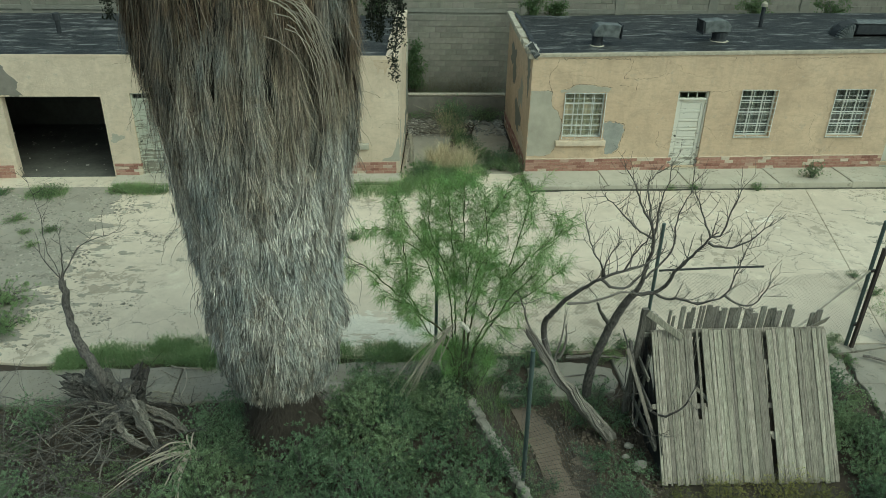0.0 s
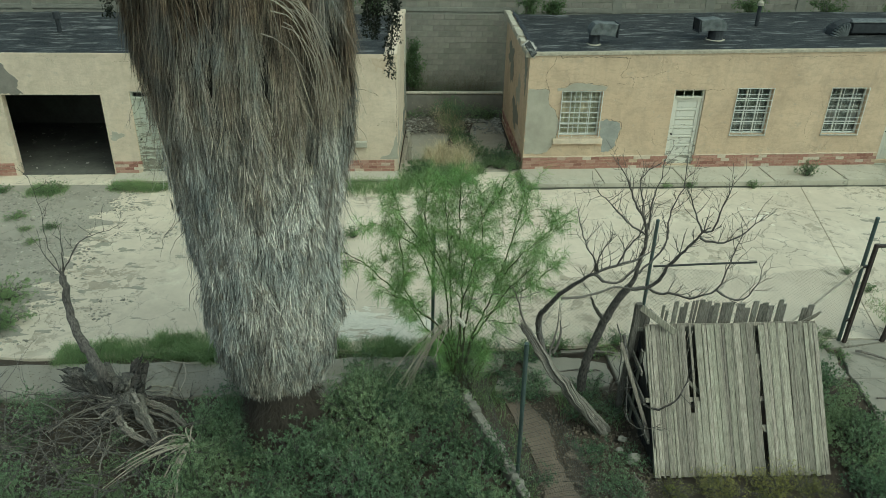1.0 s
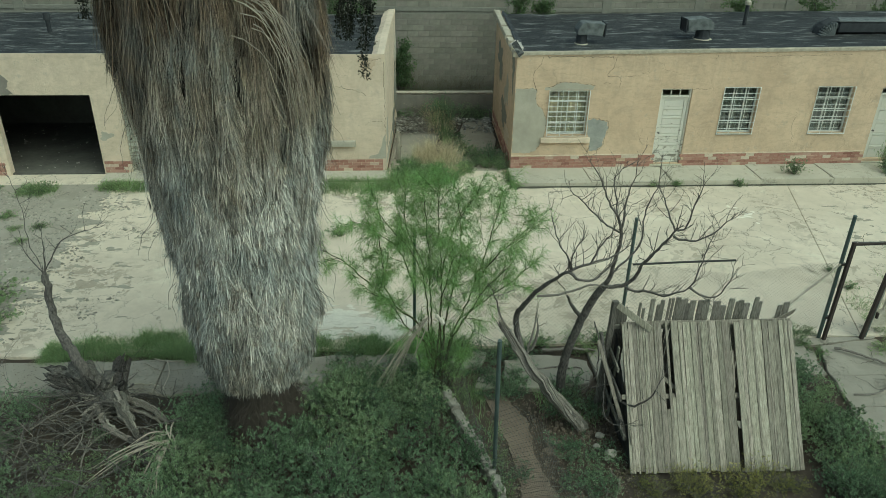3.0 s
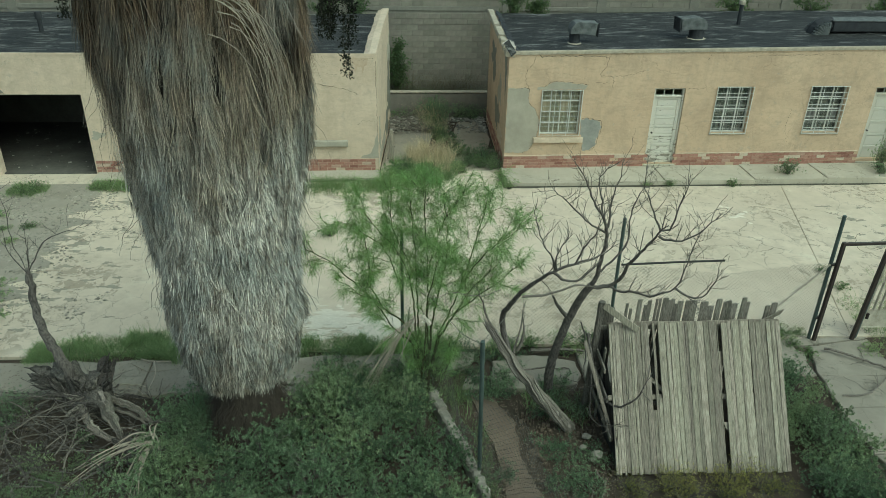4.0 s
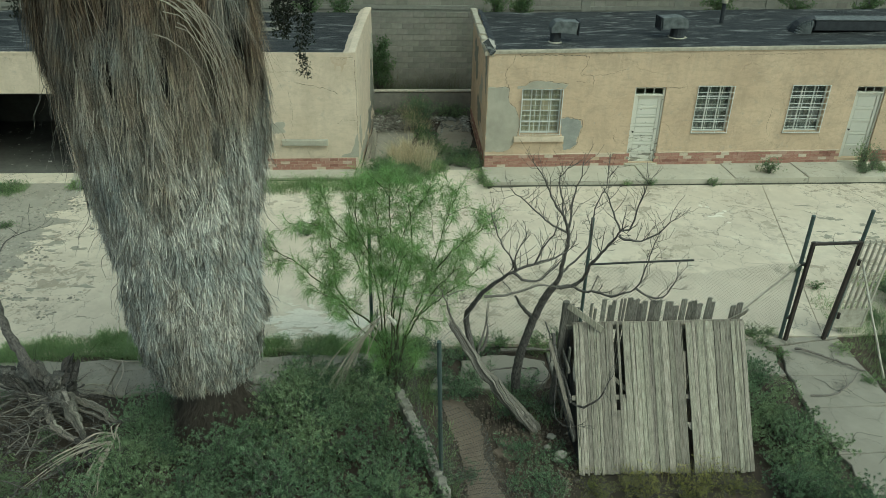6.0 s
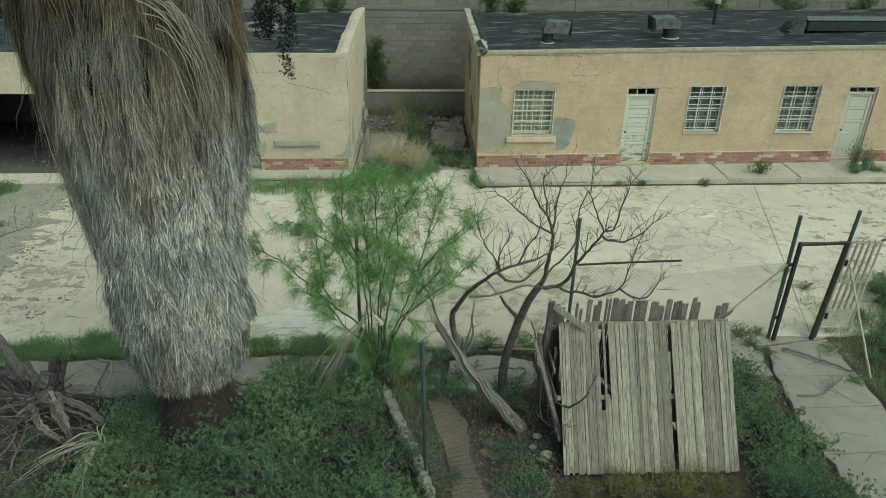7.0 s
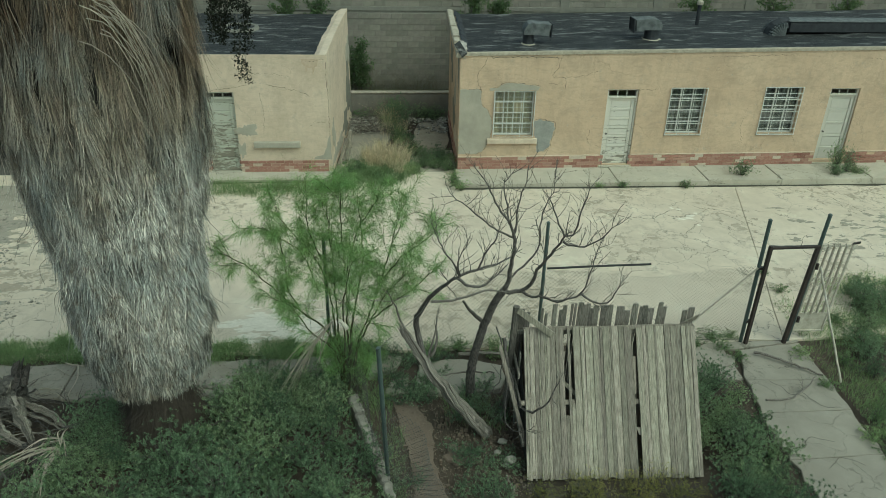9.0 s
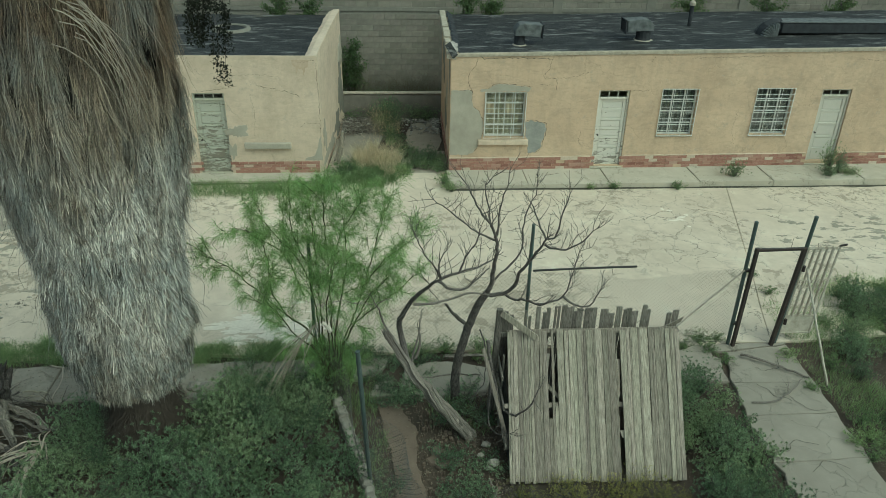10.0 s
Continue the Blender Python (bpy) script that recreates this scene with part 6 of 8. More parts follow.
def dead_tree():
    rng = random.Random(52)
    t = thing("dead_tree", (3.7, 10.39, 0), "bare leafless tree with a curved dark trunk", "tree")
    line = bend([(3.7, 10.4, -0.08), (3.67, 10.33, 0.4), (3.69, 10.26, 0.85), (3.75, 10.18, 1.25), (3.83, 10.1, 1.68), (3.96, 9.96, 2.2), (4.08, 9.88, 2.49)], 0.09, 0.004, rng)
    g = Geo().tube(line, taper(len(line), 0.085, 0.058), 12, rough=0.05, rng=rng)
    stub = bend([(3.75, 10.0, 1.86), (3.53, 9.75, 2.22), (3.41, 9.6, 2.47)], 0.08, 0.006, rng)
    g.tube(stub, taper(len(stub), 0.034, 0.018), 7, rough=0.1, rng=rng)
    part("trunk", g, BARK, t)
    spurs = dict(every=0.05, twig=(0.12, 0.42), up=0.26, kids=(2, 4), twist=0.22, spread=1.05, shrink=0.55)
    limbs([
        ([(4.08, 9.88, 2.49), (4.15, 9.85, 2.69), (4.16, 9.8, 2.98), (4.17, 9.75, 3.27), (4.15, 9.7, 3.53), (4.06, 9.65, 3.79), (3.92, 9.6, 3.99), (3.82, 9.55, 4.16), (3.7, 9.5, 4.44), (3.5, 9.45, 4.72)], 0.038, 0.006, 0.25),
        ([(4.15, 9.7, 3.53), (4.19, 9.75, 3.88), (4.23, 9.8, 4.09), (4.3, 9.85, 4.36), (4.32, 9.9, 4.49)], 0.018, 0.006, 0.2),
        ([(4.06, 9.65, 3.76), (4.0, 9.7, 4.13), (3.97, 9.75, 4.37), (4.07, 9.8, 4.49)], 0.016, 0.006, 0.2),
        ([(4.14, 9.7, 3.51), (3.88, 9.55, 3.7), (3.62, 9.4, 3.96), (3.43, 9.3, 4.17), (3.29, 9.2, 4.32), (3.18, 9.15, 4.43)], 0.017, 0.006, 0.2),
        ([(4.2, 9.85, 2.75), (4.45, 9.95, 2.96), (4.59, 10.0, 3.13), (4.62, 10.05, 3.4), (4.65, 10.1, 3.71), (4.68, 10.1, 3.88), (4.79, 10.15, 4.04), (4.81, 10.2, 4.28)], 0.018, 0.006, 0.2),
        ([(4.08, 9.88, 2.47), (4.33, 9.8, 2.51), (4.47, 9.7, 2.69), (4.51, 9.6, 3.0), (4.59, 9.5, 3.2), (4.71, 9.4, 3.44), (4.79, 9.3, 3.66), (4.82, 9.27, 3.76)], 0.034, 0.013, 0.35),
        ([(4.82, 9.27, 3.76), (4.92, 9.2, 3.79), (4.95, 9.2, 3.93), (4.98, 9.2, 4.17), (5.06, 9.2, 4.47)], 0.015, 0.006, 0.1),
        ([(4.81, 9.27, 3.74), (4.72, 9.3, 3.92), (4.64, 9.35, 4.11), (4.56, 9.35, 4.28)], 0.016, 0.007, 0.2),
        ([(4.8, 9.3, 3.63), (4.93, 9.2, 3.63), (5.06, 9.1, 3.66), (5.25, 9.0, 3.82), (5.37, 8.95, 4.02)], 0.018, 0.007, 0.2),
        ([(4.35, 9.78, 2.52), (4.47, 9.6, 2.52), (4.61, 9.4, 2.63), (4.77, 9.2, 2.67), (4.92, 9.1, 2.79), (5.09, 9.05, 2.94), (5.17, 9.05, 3.25), (5.25, 9.05, 3.66)], 0.022, 0.006, 0.15),
        ([(5.07, 9.05, 2.9), (5.21, 8.95, 2.83), (5.37, 8.9, 2.81), (5.48, 8.85, 2.93), (5.54, 8.8, 3.15)], 0.018, 0.007, 0.15),
    ], rng, 1, t, "branch", BARK, **spurs)
    limbs([([(4.15, 9.95, 1.55), (4.2, 9.7, 1.15), (4.3, 9.3, 0.75), (4.32, 8.95, 0.55)], 0.034, 0.014, 0.3),
           ([(4.28, 9.3, 0.75), (4.45, 8.95, 0.8), (4.65, 8.75, 1.1), (4.78, 8.75, 1.45)], 0.024, 0.01, 0.5),
           ([(4.2, 9.6, 0.95), (4.12, 9.2, 0.5), (4.22, 8.95, 0.42), (4.45, 8.75, 0.62)], 0.012, 0.006, 0.3),
           ([(4.02, 9.95, 1.75), (4.12, 9.9, 1.35), (4.1, 9.75, 0.9), (3.95, 9.6, 0.7)], 0.012, 0.006, 0.3)], rng, 1, t, "branch", BARK, every=0.2, twig=(0.16, 0.4), up=0.15, kids=(1, 3), twist=0.25)
    # a pale leaning trunk with a living bough that arches over
    t = thing("dead_tree", (3.75, 9.4, 0), "pale split leaning trunk with an arching bare bough", "tree")
    line = bend([(3.88, 9.4, -0.04), (3.6, 9.44, 0.3), (3.32, 9.52, 0.62), (3.1, 9.6, 0.9), (2.93, 9.68, 1.12), (2.69, 9.85, 1.44), (2.5, 9.98, 1.72)], 0.07, 0.006, rng)
    line = [q + Vector((0.012 * math.sin(i * 0.55), 0.012 * math.cos(i * 0.8), 0.012 * math.sin(i * 0.9))) for i, q in enumerate(line)]
    g = split_trunk(line, 0.085, 0.06, rng, 25, 2.4, 0.2, 0.55)
    for k in range(7):
        h = fibres(line[: len(line) - 3 * k], 0.095, 0.07 + 0.006 * k, rng, 0.8, 3, 0.95, 0.16)
        g.add(h.v, h.f)
    part("trunk", g, DEADWOOD, t, "bleached twisted fibrous trunk")
    limbs([([(2.8, 9.8, 1.3), (2.75, 9.95, 1.6), (2.7, 9.9, 1.93), (2.82, 9.6, 2.43), (2.96, 9.4, 2.77), (3.11, 9.25, 2.98), (3.26, 9.12, 3.19), (3.53, 9.05, 3.34), (3.82, 9.1, 3.41), (4.03, 9.2, 3.45)], 0.055, 0.01, 0.6),
           ([(3.26, 9.12, 3.18), (3.4, 9.1, 3.07), (3.6, 9.1, 3.01), (3.77, 9.15, 3.11), (3.87, 9.2, 3.18)], 0.025, 0.01, 0.4),
           ([(3.28, 9.12, 3.2), (3.2, 9.0, 3.45), (3.05, 8.95, 3.7), (2.95, 8.9, 3.95)], 0.016, 0.006, 0.2),
           ([(3.55, 9.05, 3.34), (3.62, 9.0, 3.6), (3.75, 8.95, 3.85), (3.8, 8.95, 4.05)], 0.016, 0.006, 0.2),
           ([(3.3, 9.1, 3.22), (3.25, 9.0, 3.5), (3.35, 8.95, 3.75)], 0.014, 0.006, 0.2)], rng, 1, t, "bough", BARK, **spurs)
    limbs([([(2.91, 9.5, 2.54), (3.34, 9.5, 2.58), (3.75, 9.6, 2.66), (3.92, 9.7, 2.59)], 0.022, 0.014, 0.95),
           ([(2.95, 9.75, 1.35), (3.03, 9.72, 1.65), (3.0, 9.7, 1.95)], 0.03, 0.012, 0.7),
           ([(2.9, 9.75, 1.3), (3.0, 9.9, 1.7), (3.03, 9.95, 1.9)], 0.022, 0.01, 0.9),
           ([(2.52, 9.97, 1.7), (2.4, 10.0, 2.05), (2.3, 9.9, 2.4)], 0.02, 0.007, 0.3),
           ([(2.6, 9.6, 2.6), (2.2, 9.4, 2.62), (1.85, 9.3, 2.75), (1.6, 9.25, 2.7)], 0.007, 0.004, 0.6)], rng, 1, t, "bough", DEADWOOD, every=0.2, twig=(0.12, 0.3), up=0.2, kids=(1, 2))


dead_tree()


def green_tree():
    rng = random.Random(23)
    t = thing("tree", (1.58, 10.75, 0), "loose feathery green desert tree with many thin stems", "tree")
    tips, mains = [], []
    base = Vector((1.57, 10.72, 0))
    # boughs: where each leaves the foot, a place on its way, where it ends
    ways = [[(1.22, 10.75, 1.12), (0.76, 10.8, 1.59), (0.3, 10.9, 2.01), (-0.06, 11.0, 2.34), (-0.37, 11.05, 2.53)], [(0.76, 10.8, 1.59), (0.58, 10.85, 1.95), (0.56, 10.9, 2.38), (0.5, 10.95, 2.8)],
            [(1.34, 10.75, 1.12), (1.23, 10.8, 2.16), (1.03, 10.9, 2.59), (0.76, 11.0, 2.9), (0.5, 11.05, 3.25)], [(1.4, 10.75, 1.0), (1.35, 10.9, 2.2), (1.3, 11.05, 2.9), (1.25, 11.2, 3.45)],
            [(1.55, 10.75, 1.0), (1.55, 10.85, 2.2), (1.5, 11.05, 3.0), (1.5, 11.2, 3.75)], [(1.6, 10.7, 1.1), (1.75, 10.75, 2.0), (1.86, 10.75, 2.7), (1.8, 10.9, 3.5)],
            [(1.7, 10.7, 0.9), (2.0, 10.65, 1.8), (2.25, 10.7, 2.6), (2.46, 10.8, 3.4)], [(2.0, 10.6, 1.8), (2.2, 10.55, 2.35), (2.5, 10.55, 2.75), (2.95, 10.6, 3.1)],
            [(1.75, 10.65, 1.0), (2.0, 10.4, 1.7), (2.22, 10.3, 2.2), (2.5, 10.25, 2.55)], [(1.3, 10.6, 0.9), (0.95, 10.5, 1.35), (0.65, 10.5, 1.86), (0.4, 10.45, 2.05)],
            [(1.5, 10.6, 1.0), (1.5, 10.4, 1.8), (1.58, 10.3, 2.34), (1.7, 10.3, 2.8)], [(1.9, 10.7, 1.4), (2.3, 10.7, 1.75), (2.7, 10.65, 2.1), (2.95, 10.6, 2.4)],
            [(1.1, 10.85, 1.9), (0.8, 11.05, 2.6), (0.2, 11.05, 3.05)], [(1.3, 10.9, 2.2), (0.95, 11.15, 2.95), (0.95, 11.2, 3.5)], [(1.55, 10.85, 2.2), (1.75, 11.05, 2.95), (2.1, 11.0, 3.55)]]
    for way in ways:
        b = base + Vector((rng.gauss(0, 0.1), rng.gauss(0, 0.1), -0.05))
        pts = [b] + way if way[0][2] < 1.3 else way
        mains.append((pts, rng.uniform(0.018, 0.026) if way[0][2] < 1.3 else 0.013, 0.006, 0.5 if way[0][2] < 1.3 else 0.2))
    limbs(mains, rng, 1, t, "stem", GREENBARK, tips, every=0.075, twig=(0.2, 0.52), up=0.06, spread=0.85, kids=(3, 4), shrink=0.62, twist=0.18)
    # young shoots round the foot
    shoots = []
    for _ in range(15):
        a, r = rng.uniform(0, math.tau), rng.uniform(0.05, 0.4)
        b = base + Vector((math.cos(a) * r * 0.5, math.sin(a) * r * 0.5, -0.05))
        shoots.append(([b, b + Vector((math.cos(a) * r * 0.4, math.sin(a) * r * 0.4, rng.uniform(0.3, 0.5))), b + Vector((math.cos(a) * r, math.sin(a) * r, rng.uniform(0.7, 1.3)))], 0.008, 0.004, 0.3))
    limbs(shoots, rng, 0, t, "shoot", GREENBARK, tips, every=0.12, twig=(0.12, 0.3), up=0.2, spread=0.7, twist=0.15)
    g = Geo()
    for pts in tips:
        for q, q2 in zip(pts, pts[1:]):
            d = (q2 - q).normalized()
            for _ in range(15):
                at = q.lerp(q2, rng.random())
                way = (d * 0.8 + rand_dir(rng) * 0.85 + Vector((0, 0, -0.3))).normalized()
                length = rng.uniform(0.08, 0.24)
                across = way.cross(rand_dir(rng)).normalized()
                g.ribbon([at, at + way * length * 0.5, at + way * length + Vector((0, 0, -0.22 * length))], across, [0.0026, 0.0038, 0.0014])
    part("crown", g, TREE_LEAF, t, "airy drooping thread-like green leaves")
    bag = Geo()
    bag.tube(bend([(1.42, 10.4, 1.63), (1.47, 10.4, 1.6), (1.52, 10.4, 1.54), (1.56, 10.4, 1.47)], 0.03), 0.036, 7, rough=0.3, rng=rng)
    solo("scrap", bag, LIME, "scrap of white plastic caught in the twigs", "scrap")


green_tree()


def snag():
    rng = random.Random(9)
    t = thing("dead_tree", (-4.5, 10.15, 0), "broken-off dark snag with a few twigs", "tree")
    line = bend([(-4.3, 10.25, 0.2), (-4.36, 10.12, 0.95), (-4.52, 10.2, 1.25), (-4.68, 10.32, 1.55), (-4.77, 10.44, 1.9), (-4.82, 10.6, 2.45)], 0.1, 0.008, rng)
    part("trunk", Geo().tube(line, taper(len(line), 0.1, 0.05), 11, rough=0.12, rng=rng), BARK, t)
    top = tuple(line[-1])
    limbs([([top, (-4.94, 10.6, 3.13), (-4.9, 10.6, 3.61), (-4.99, 10.6, 4.2)], 0.007, 0.003, 0.5),
           ([top, (-4.44, 10.6, 3.05), (-3.98, 10.6, 3.24), (-3.83, 10.6, 3.31)], 0.012, 0.003, 0.3),
           ([top, (-4.72, 10.55, 2.85), (-4.66, 10.5, 3.2)], 0.014, 0.004, 0.3), ([top, (-5.0, 10.6, 2.75), (-5.05, 10.6, 2.95)], 0.012, 0.004, 0.4)], rng, 1, t, "twig", BARK, every=0.12, twig=(0.12, 0.35), up=0.3, kids=(1, 3), twist=0.15)
    part("broken_end", split_trunk(line[-3:], 0.052, 0.05, rng, 11, 0.2, 0.16, 0.5), BARK, t)
    s = thing("tree_stump", (-3.9, 9.9, 0), "torn-up stump with splayed weathered roots", "stump")

    def splinters(line, r0, r1, n, over=0.0):
        """A broken root as a bundle of angular slivers along its line."""
        g, m = Geo(), len(line)
        for k in range(n):
            i0, i1 = rng.randint(0, max(0, m // 3)), rng.randint(max(3, m * 6 // 10), m)
            a0, fat, out = math.tau * k / n + rng.uniform(-0.3, 0.3), rng.uniform(0.22, 0.5), rng.uniform(0.45, 0.95)
            pts, radii = [], []
            for i in range(i0, i1):
                t = i / (m - 1)
                d = (line[min(i + 1, m - 1)] - line[max(i - 1, 0)]).normalized()
                u = d.cross(Vector((0.3, 0.2, 1))).normalized()
                r = (r0 + (r1 - r0) * t)
                pts.append(line[i] + (u * math.cos(a0) + d.cross(u) * math.sin(a0)) * r * out + rand_dir(rng) * r * 0.1)
                radii.append(r * fat * rng.uniform(0.75, 1.2))
            if len(pts) < 2:
                continue
            radii[-1] *= 0.3
            if over:
                pts.append(pts[-1] + (pts[-1] - pts[-2]).normalized() * over * rng.random())
                radii.append(radii[-1] * 0.4)
            g.tube(pts, radii, rng.choice((4, 4, 5)), rough=0.18, rng=rng)
        return g

    def chunk(pts, r0, r1, wood, torn=1.6, ribs=13, hollow=0.5):
        line = bend(pts, 0.06, 0.01, rng)
        g = splinters(line, r0, r1, ribs, min(0.16, r1 * torn))
        h = splinters(line, r0 * 0.55, r1 * 0.55, 5)
        part("root", g.add(h.v, h.f), wood, s)

    # the gnarled heart: burls round the foot of the snag and the upright remains
    for pts, r0, r1 in (([(-4.5, 10.2, 0.3), (-4.62, 10.15, 0.6), (-4.72, 10.12, 0.8)], 0.07, 0.04), ([(-4.3, 10.15, 0.3), (-4.25, 10.05, 0.62), (-4.3, 10.0, 0.85)], 0.065, 0.04), ([(-4.15, 10.1, 0.3), (-4.15, 10.0, 0.6), (-4.08, 9.98, 0.78)], 0.06, 0.035),
                        ([(-4.35, 10.15, 0.5), (-4.15, 10.0, 0.55), (-3.95, 9.92, 0.52)], 0.06, 0.05), ([(-4.6, 10.15, 0.35), (-4.3, 10.0, 0.3), (-4.0, 9.85, 0.35)], 0.06, 0.045), ([(-3.85, 10.05, 0.5), (-3.72, 10.0, 0.75), (-3.66, 10.05, 0.92)], 0.05, 0.03)):
        chunk(pts, r0, r1, ROOT, 2.0, 11, 0.45)
    for cx, cy, cz, r in ((-4.52, 10.4, 0.35, 0.25), (-4.42, 10.3, 0.68, 0.19), (-4.62, 10.35, 0.72, 0.14), (-4.3, 10.25, 0.5, 0.19), (-4.15, 10.2, 0.55, 0.17), (-4.1, 10.1, 0.25, 0.22), (-3.9, 10.0, 0.4, 0.2), (-3.95, 10.15, 0.72, 0.14)):
        bm = bmesh.new()
        bmesh.ops.create_icosphere(bm, subdivisions=3, radius=1.0)
        g, off = Geo(), Vector((rng.uniform(0, 40), 0, 0))
        for v in bm.verts:
            k = 0.82 + 0.45 * noise.noise(v.co * 1.6 + off) + 0.3 * abs(noise.noise(v.co * 4.5 + off)) - 0.15 * noise.noise(v.co * 11 + off)
            g.v.append((cx + v.co.x * r * k, cy + v.co.y * r * k, cz + v.co.z * r * k * 1.25))
        g.f = [tuple(v.index for v in f.verts) for f in bm.faces]
        bm.free()
        part("burl", g, ROOT, s)
    chunk([(-4.66, 10.38, 0.5), (-4.94, 10.42, 0.6), (-5.16, 10.44, 0.66)], 0.12, 0.145, ROOT, 0.9, 15, 0.7)
    chunk([(-4.62, 10.3, 0.42), (-4.86, 10.3, 0.46), (-5.08, 10.32, 0.5)], 0.07, 0.05, ROOT)
    line = bend([(-3.98, 10.1, 0.1), (-3.9, 10.14, 0.55), (-3.74, 10.18, 1.0)], 0.06, 0.008, rng)
    g, h = split_trunk(line, 0.15, 0.13, rng, 19, 0.4, 0.14, 0.62), splinters(line, 0.16, 0.14, 12, 0.06)
    part("root", g.add(h.v, h.f), ROOT, s, "upright hollow remains of the trunk")
    chunk([(-4.05, 10.05, 0.25), (-3.98, 10.05, 0.55), (-3.88, 10.06, 0.8)], 0.07, 0.05, DEADWOOD)
    chunk([(-4.42, 10.25, 0.3), (-4.36, 10.22, 0.7), (-4.4, 10.2, 0.98)], 0.09, 0.05, ROOT)
    chunk([(-3.87, 9.95, 0.58), (-3.73, 9.72, 0.5), (-3.59, 9.53, 0.42), (-3.29, 9.17, 0.2)], 0.115, 0.045, DEADWOOD, 2.5, 17, 0.5)
    chunk([(-3.43, 9.31, 0.16), (-2.92, 8.73, 0.12), (-2.39, 8.22, 0.1)], 0.125, 0.1, ROOT, 1.0, 15, 0.8)
    for pts, r0, r1, wood in (([(-4.12, 9.8, 0.42), (-3.93, 9.5, 0.33), (-3.67, 9.31, 0.25), (-3.36, 9.17, 0.18)], 0.065, 0.045, DEADWOOD),
                              ([(-4.12, 9.82, 0.45), (-4.24, 9.76, 0.4), (-4.37, 9.68, 0.33)], 0.05, 0.02, DEADWOOD),
                              ([(-3.8, 9.98, 0.48), (-3.64, 9.91, 0.44), (-3.28, 9.82, 0.32), (-3.0, 9.64, 0.16)], 0.06, 0.04, DEADWOOD),
                              ([(-3.75, 9.85, 0.42), (-3.62, 9.76, 0.38), (-3.33, 9.7, 0.3), (-3.08, 9.61, 0.16)], 0.035, 0.022, DEADWOOD),
                              ([(-4.0, 9.9, 0.47), (-4.44, 10.09, 0.43), (-4.87, 10.27, 0.36)], 0.032, 0.018, DEADWOOD),
                              ([(-4.0, 9.85, 0.44), (-4.41, 10.06, 0.38), (-4.92, 10.17, 0.3)], 0.028, 0.014, DEADWOOD),
                              ([(-4.1, 9.9, 0.4), (-4.5, 9.85, 0.32), (-4.95, 9.85, 0.2)], 0.016, 0.006, ROOT),
                              ([(-4.05, 9.85, 0.35), (-4.4, 9.55, 0.26), (-4.7, 9.45, 0.12)], 0.022, 0.01, ROOT),
                              ([(-3.7, 10.0, 0.4), (-3.5, 10.2, 0.3), (-3.2, 10.3, 0.12)], 0.04, 0.015, ROOT)):
        line = bend(pts, 0.05, 0.006, rng)
        g = splinters(line, r0, r1, 7).tube(line, taper(len(line), r0 * 0.75, r1 * 0.7), 6, rough=0.2, rng=rng)
        part("root", g, wood, s)
    for k in range(34):
        a = rng.uniform(0, math.tau)
        q = Vector((-4.05 + rng.gauss(0, 0.25), 10.0 + rng.gauss(0, 0.15), rng.uniform(0.2, 0.6)))
        d = Vector((math.cos(a), math.sin(a) * 0.8 - 0.3, rng.uniform(-0.4, 0.35))).normalized()
        length, pts = rng.uniform(0.2, 0.6), [q]
        for _ in range(7):
            d = (d + rand_dir(rng) * 0.32).normalized()
            q = pts[-1] + d * length / 7
            q.z = max(q.z, 0.02)
            pts.append(q)
        part("root", Geo().tube(pts, taper(8, rng.uniform(0.01, 0.028), 0.004), 6, rough=0.25, rng=rng), ROOT if k % 3 else DEADWOOD, s)
    g = Geo()
    for _ in range(190):
        x, y, a = rng.uniform(-7.4, -3.4), rng.uniform(7.7, 10.3), rng.uniform(0, math.tau)
        grow(g, Vector((x, y, rng.uniform(0.1, 0.5))), Vector((math.cos(a), math.sin(a) * 0.7, 0.12)), rng.uniform(0.5, 1.3), rng.uniform(0.004, 0.011), 1, rng, up=0.0, kids=(1, 3), spread=0.6, twist=0.13)
    tagged(solo("brushwood", g, BARK, "heap of dry tangled twigs beside the stump", "brushwood"), kind="stuff")
    g = Geo()
    for k in range(60):
        q = Vector((rng.uniform(-6.6, -4.0), rng.uniform(8.4, 10.0), rng.uniform(0.12, 0.5)))
        a = rng.choice((rng.gauss(2.6, 0.5), rng.gauss(-0.6, 0.5), rng.gauss(1.2, 0.6)))
        d, pts = Vector((math.cos(a), math.sin(a), rng.uniform(0.0, 0.35))), [q]
        turn = rng.gauss(0, 0.06)
        for _ in range(rng.randint(9, 17)):
            d = (d + Vector((-d.y, d.x, 0)) * turn + Vector((0, 0, -0.04)) + rand_dir(rng) * 0.06).normalized()
            q = pts[-1] + d * 0.09
            q.z = max(q.z, 0.03)
            pts.append(q)
        r = rng.uniform(0.004, 0.012)
        g.tube(pts, taper(len(pts), r, r * 0.4), 5, cap=False)
    tagged(solo("brushwood", g, DEADWOOD, "long bowed pale dead canes beside the stump", "brushwood"), kind="stuff")
    g = Geo()
    for _ in range(160):
        x, y = rng.uniform(-7.5, -2.9), rng.uniform(7.6, 10.2)
        grow(g, Vector((x, y, 0.02)), Vector((rng.gauss(0, 1), rng.gauss(0, 0.6), 0.35)), rng.uniform(0.4, 0.9), 0.009, 1, rng, up=0.02, kids=(2, 4), spread=0.8)
    tagged(solo("brushwood", g, ROOT, "dark rotting brush on the ground round the stump", "brushwood"), kind="stuff")
    g = Geo()
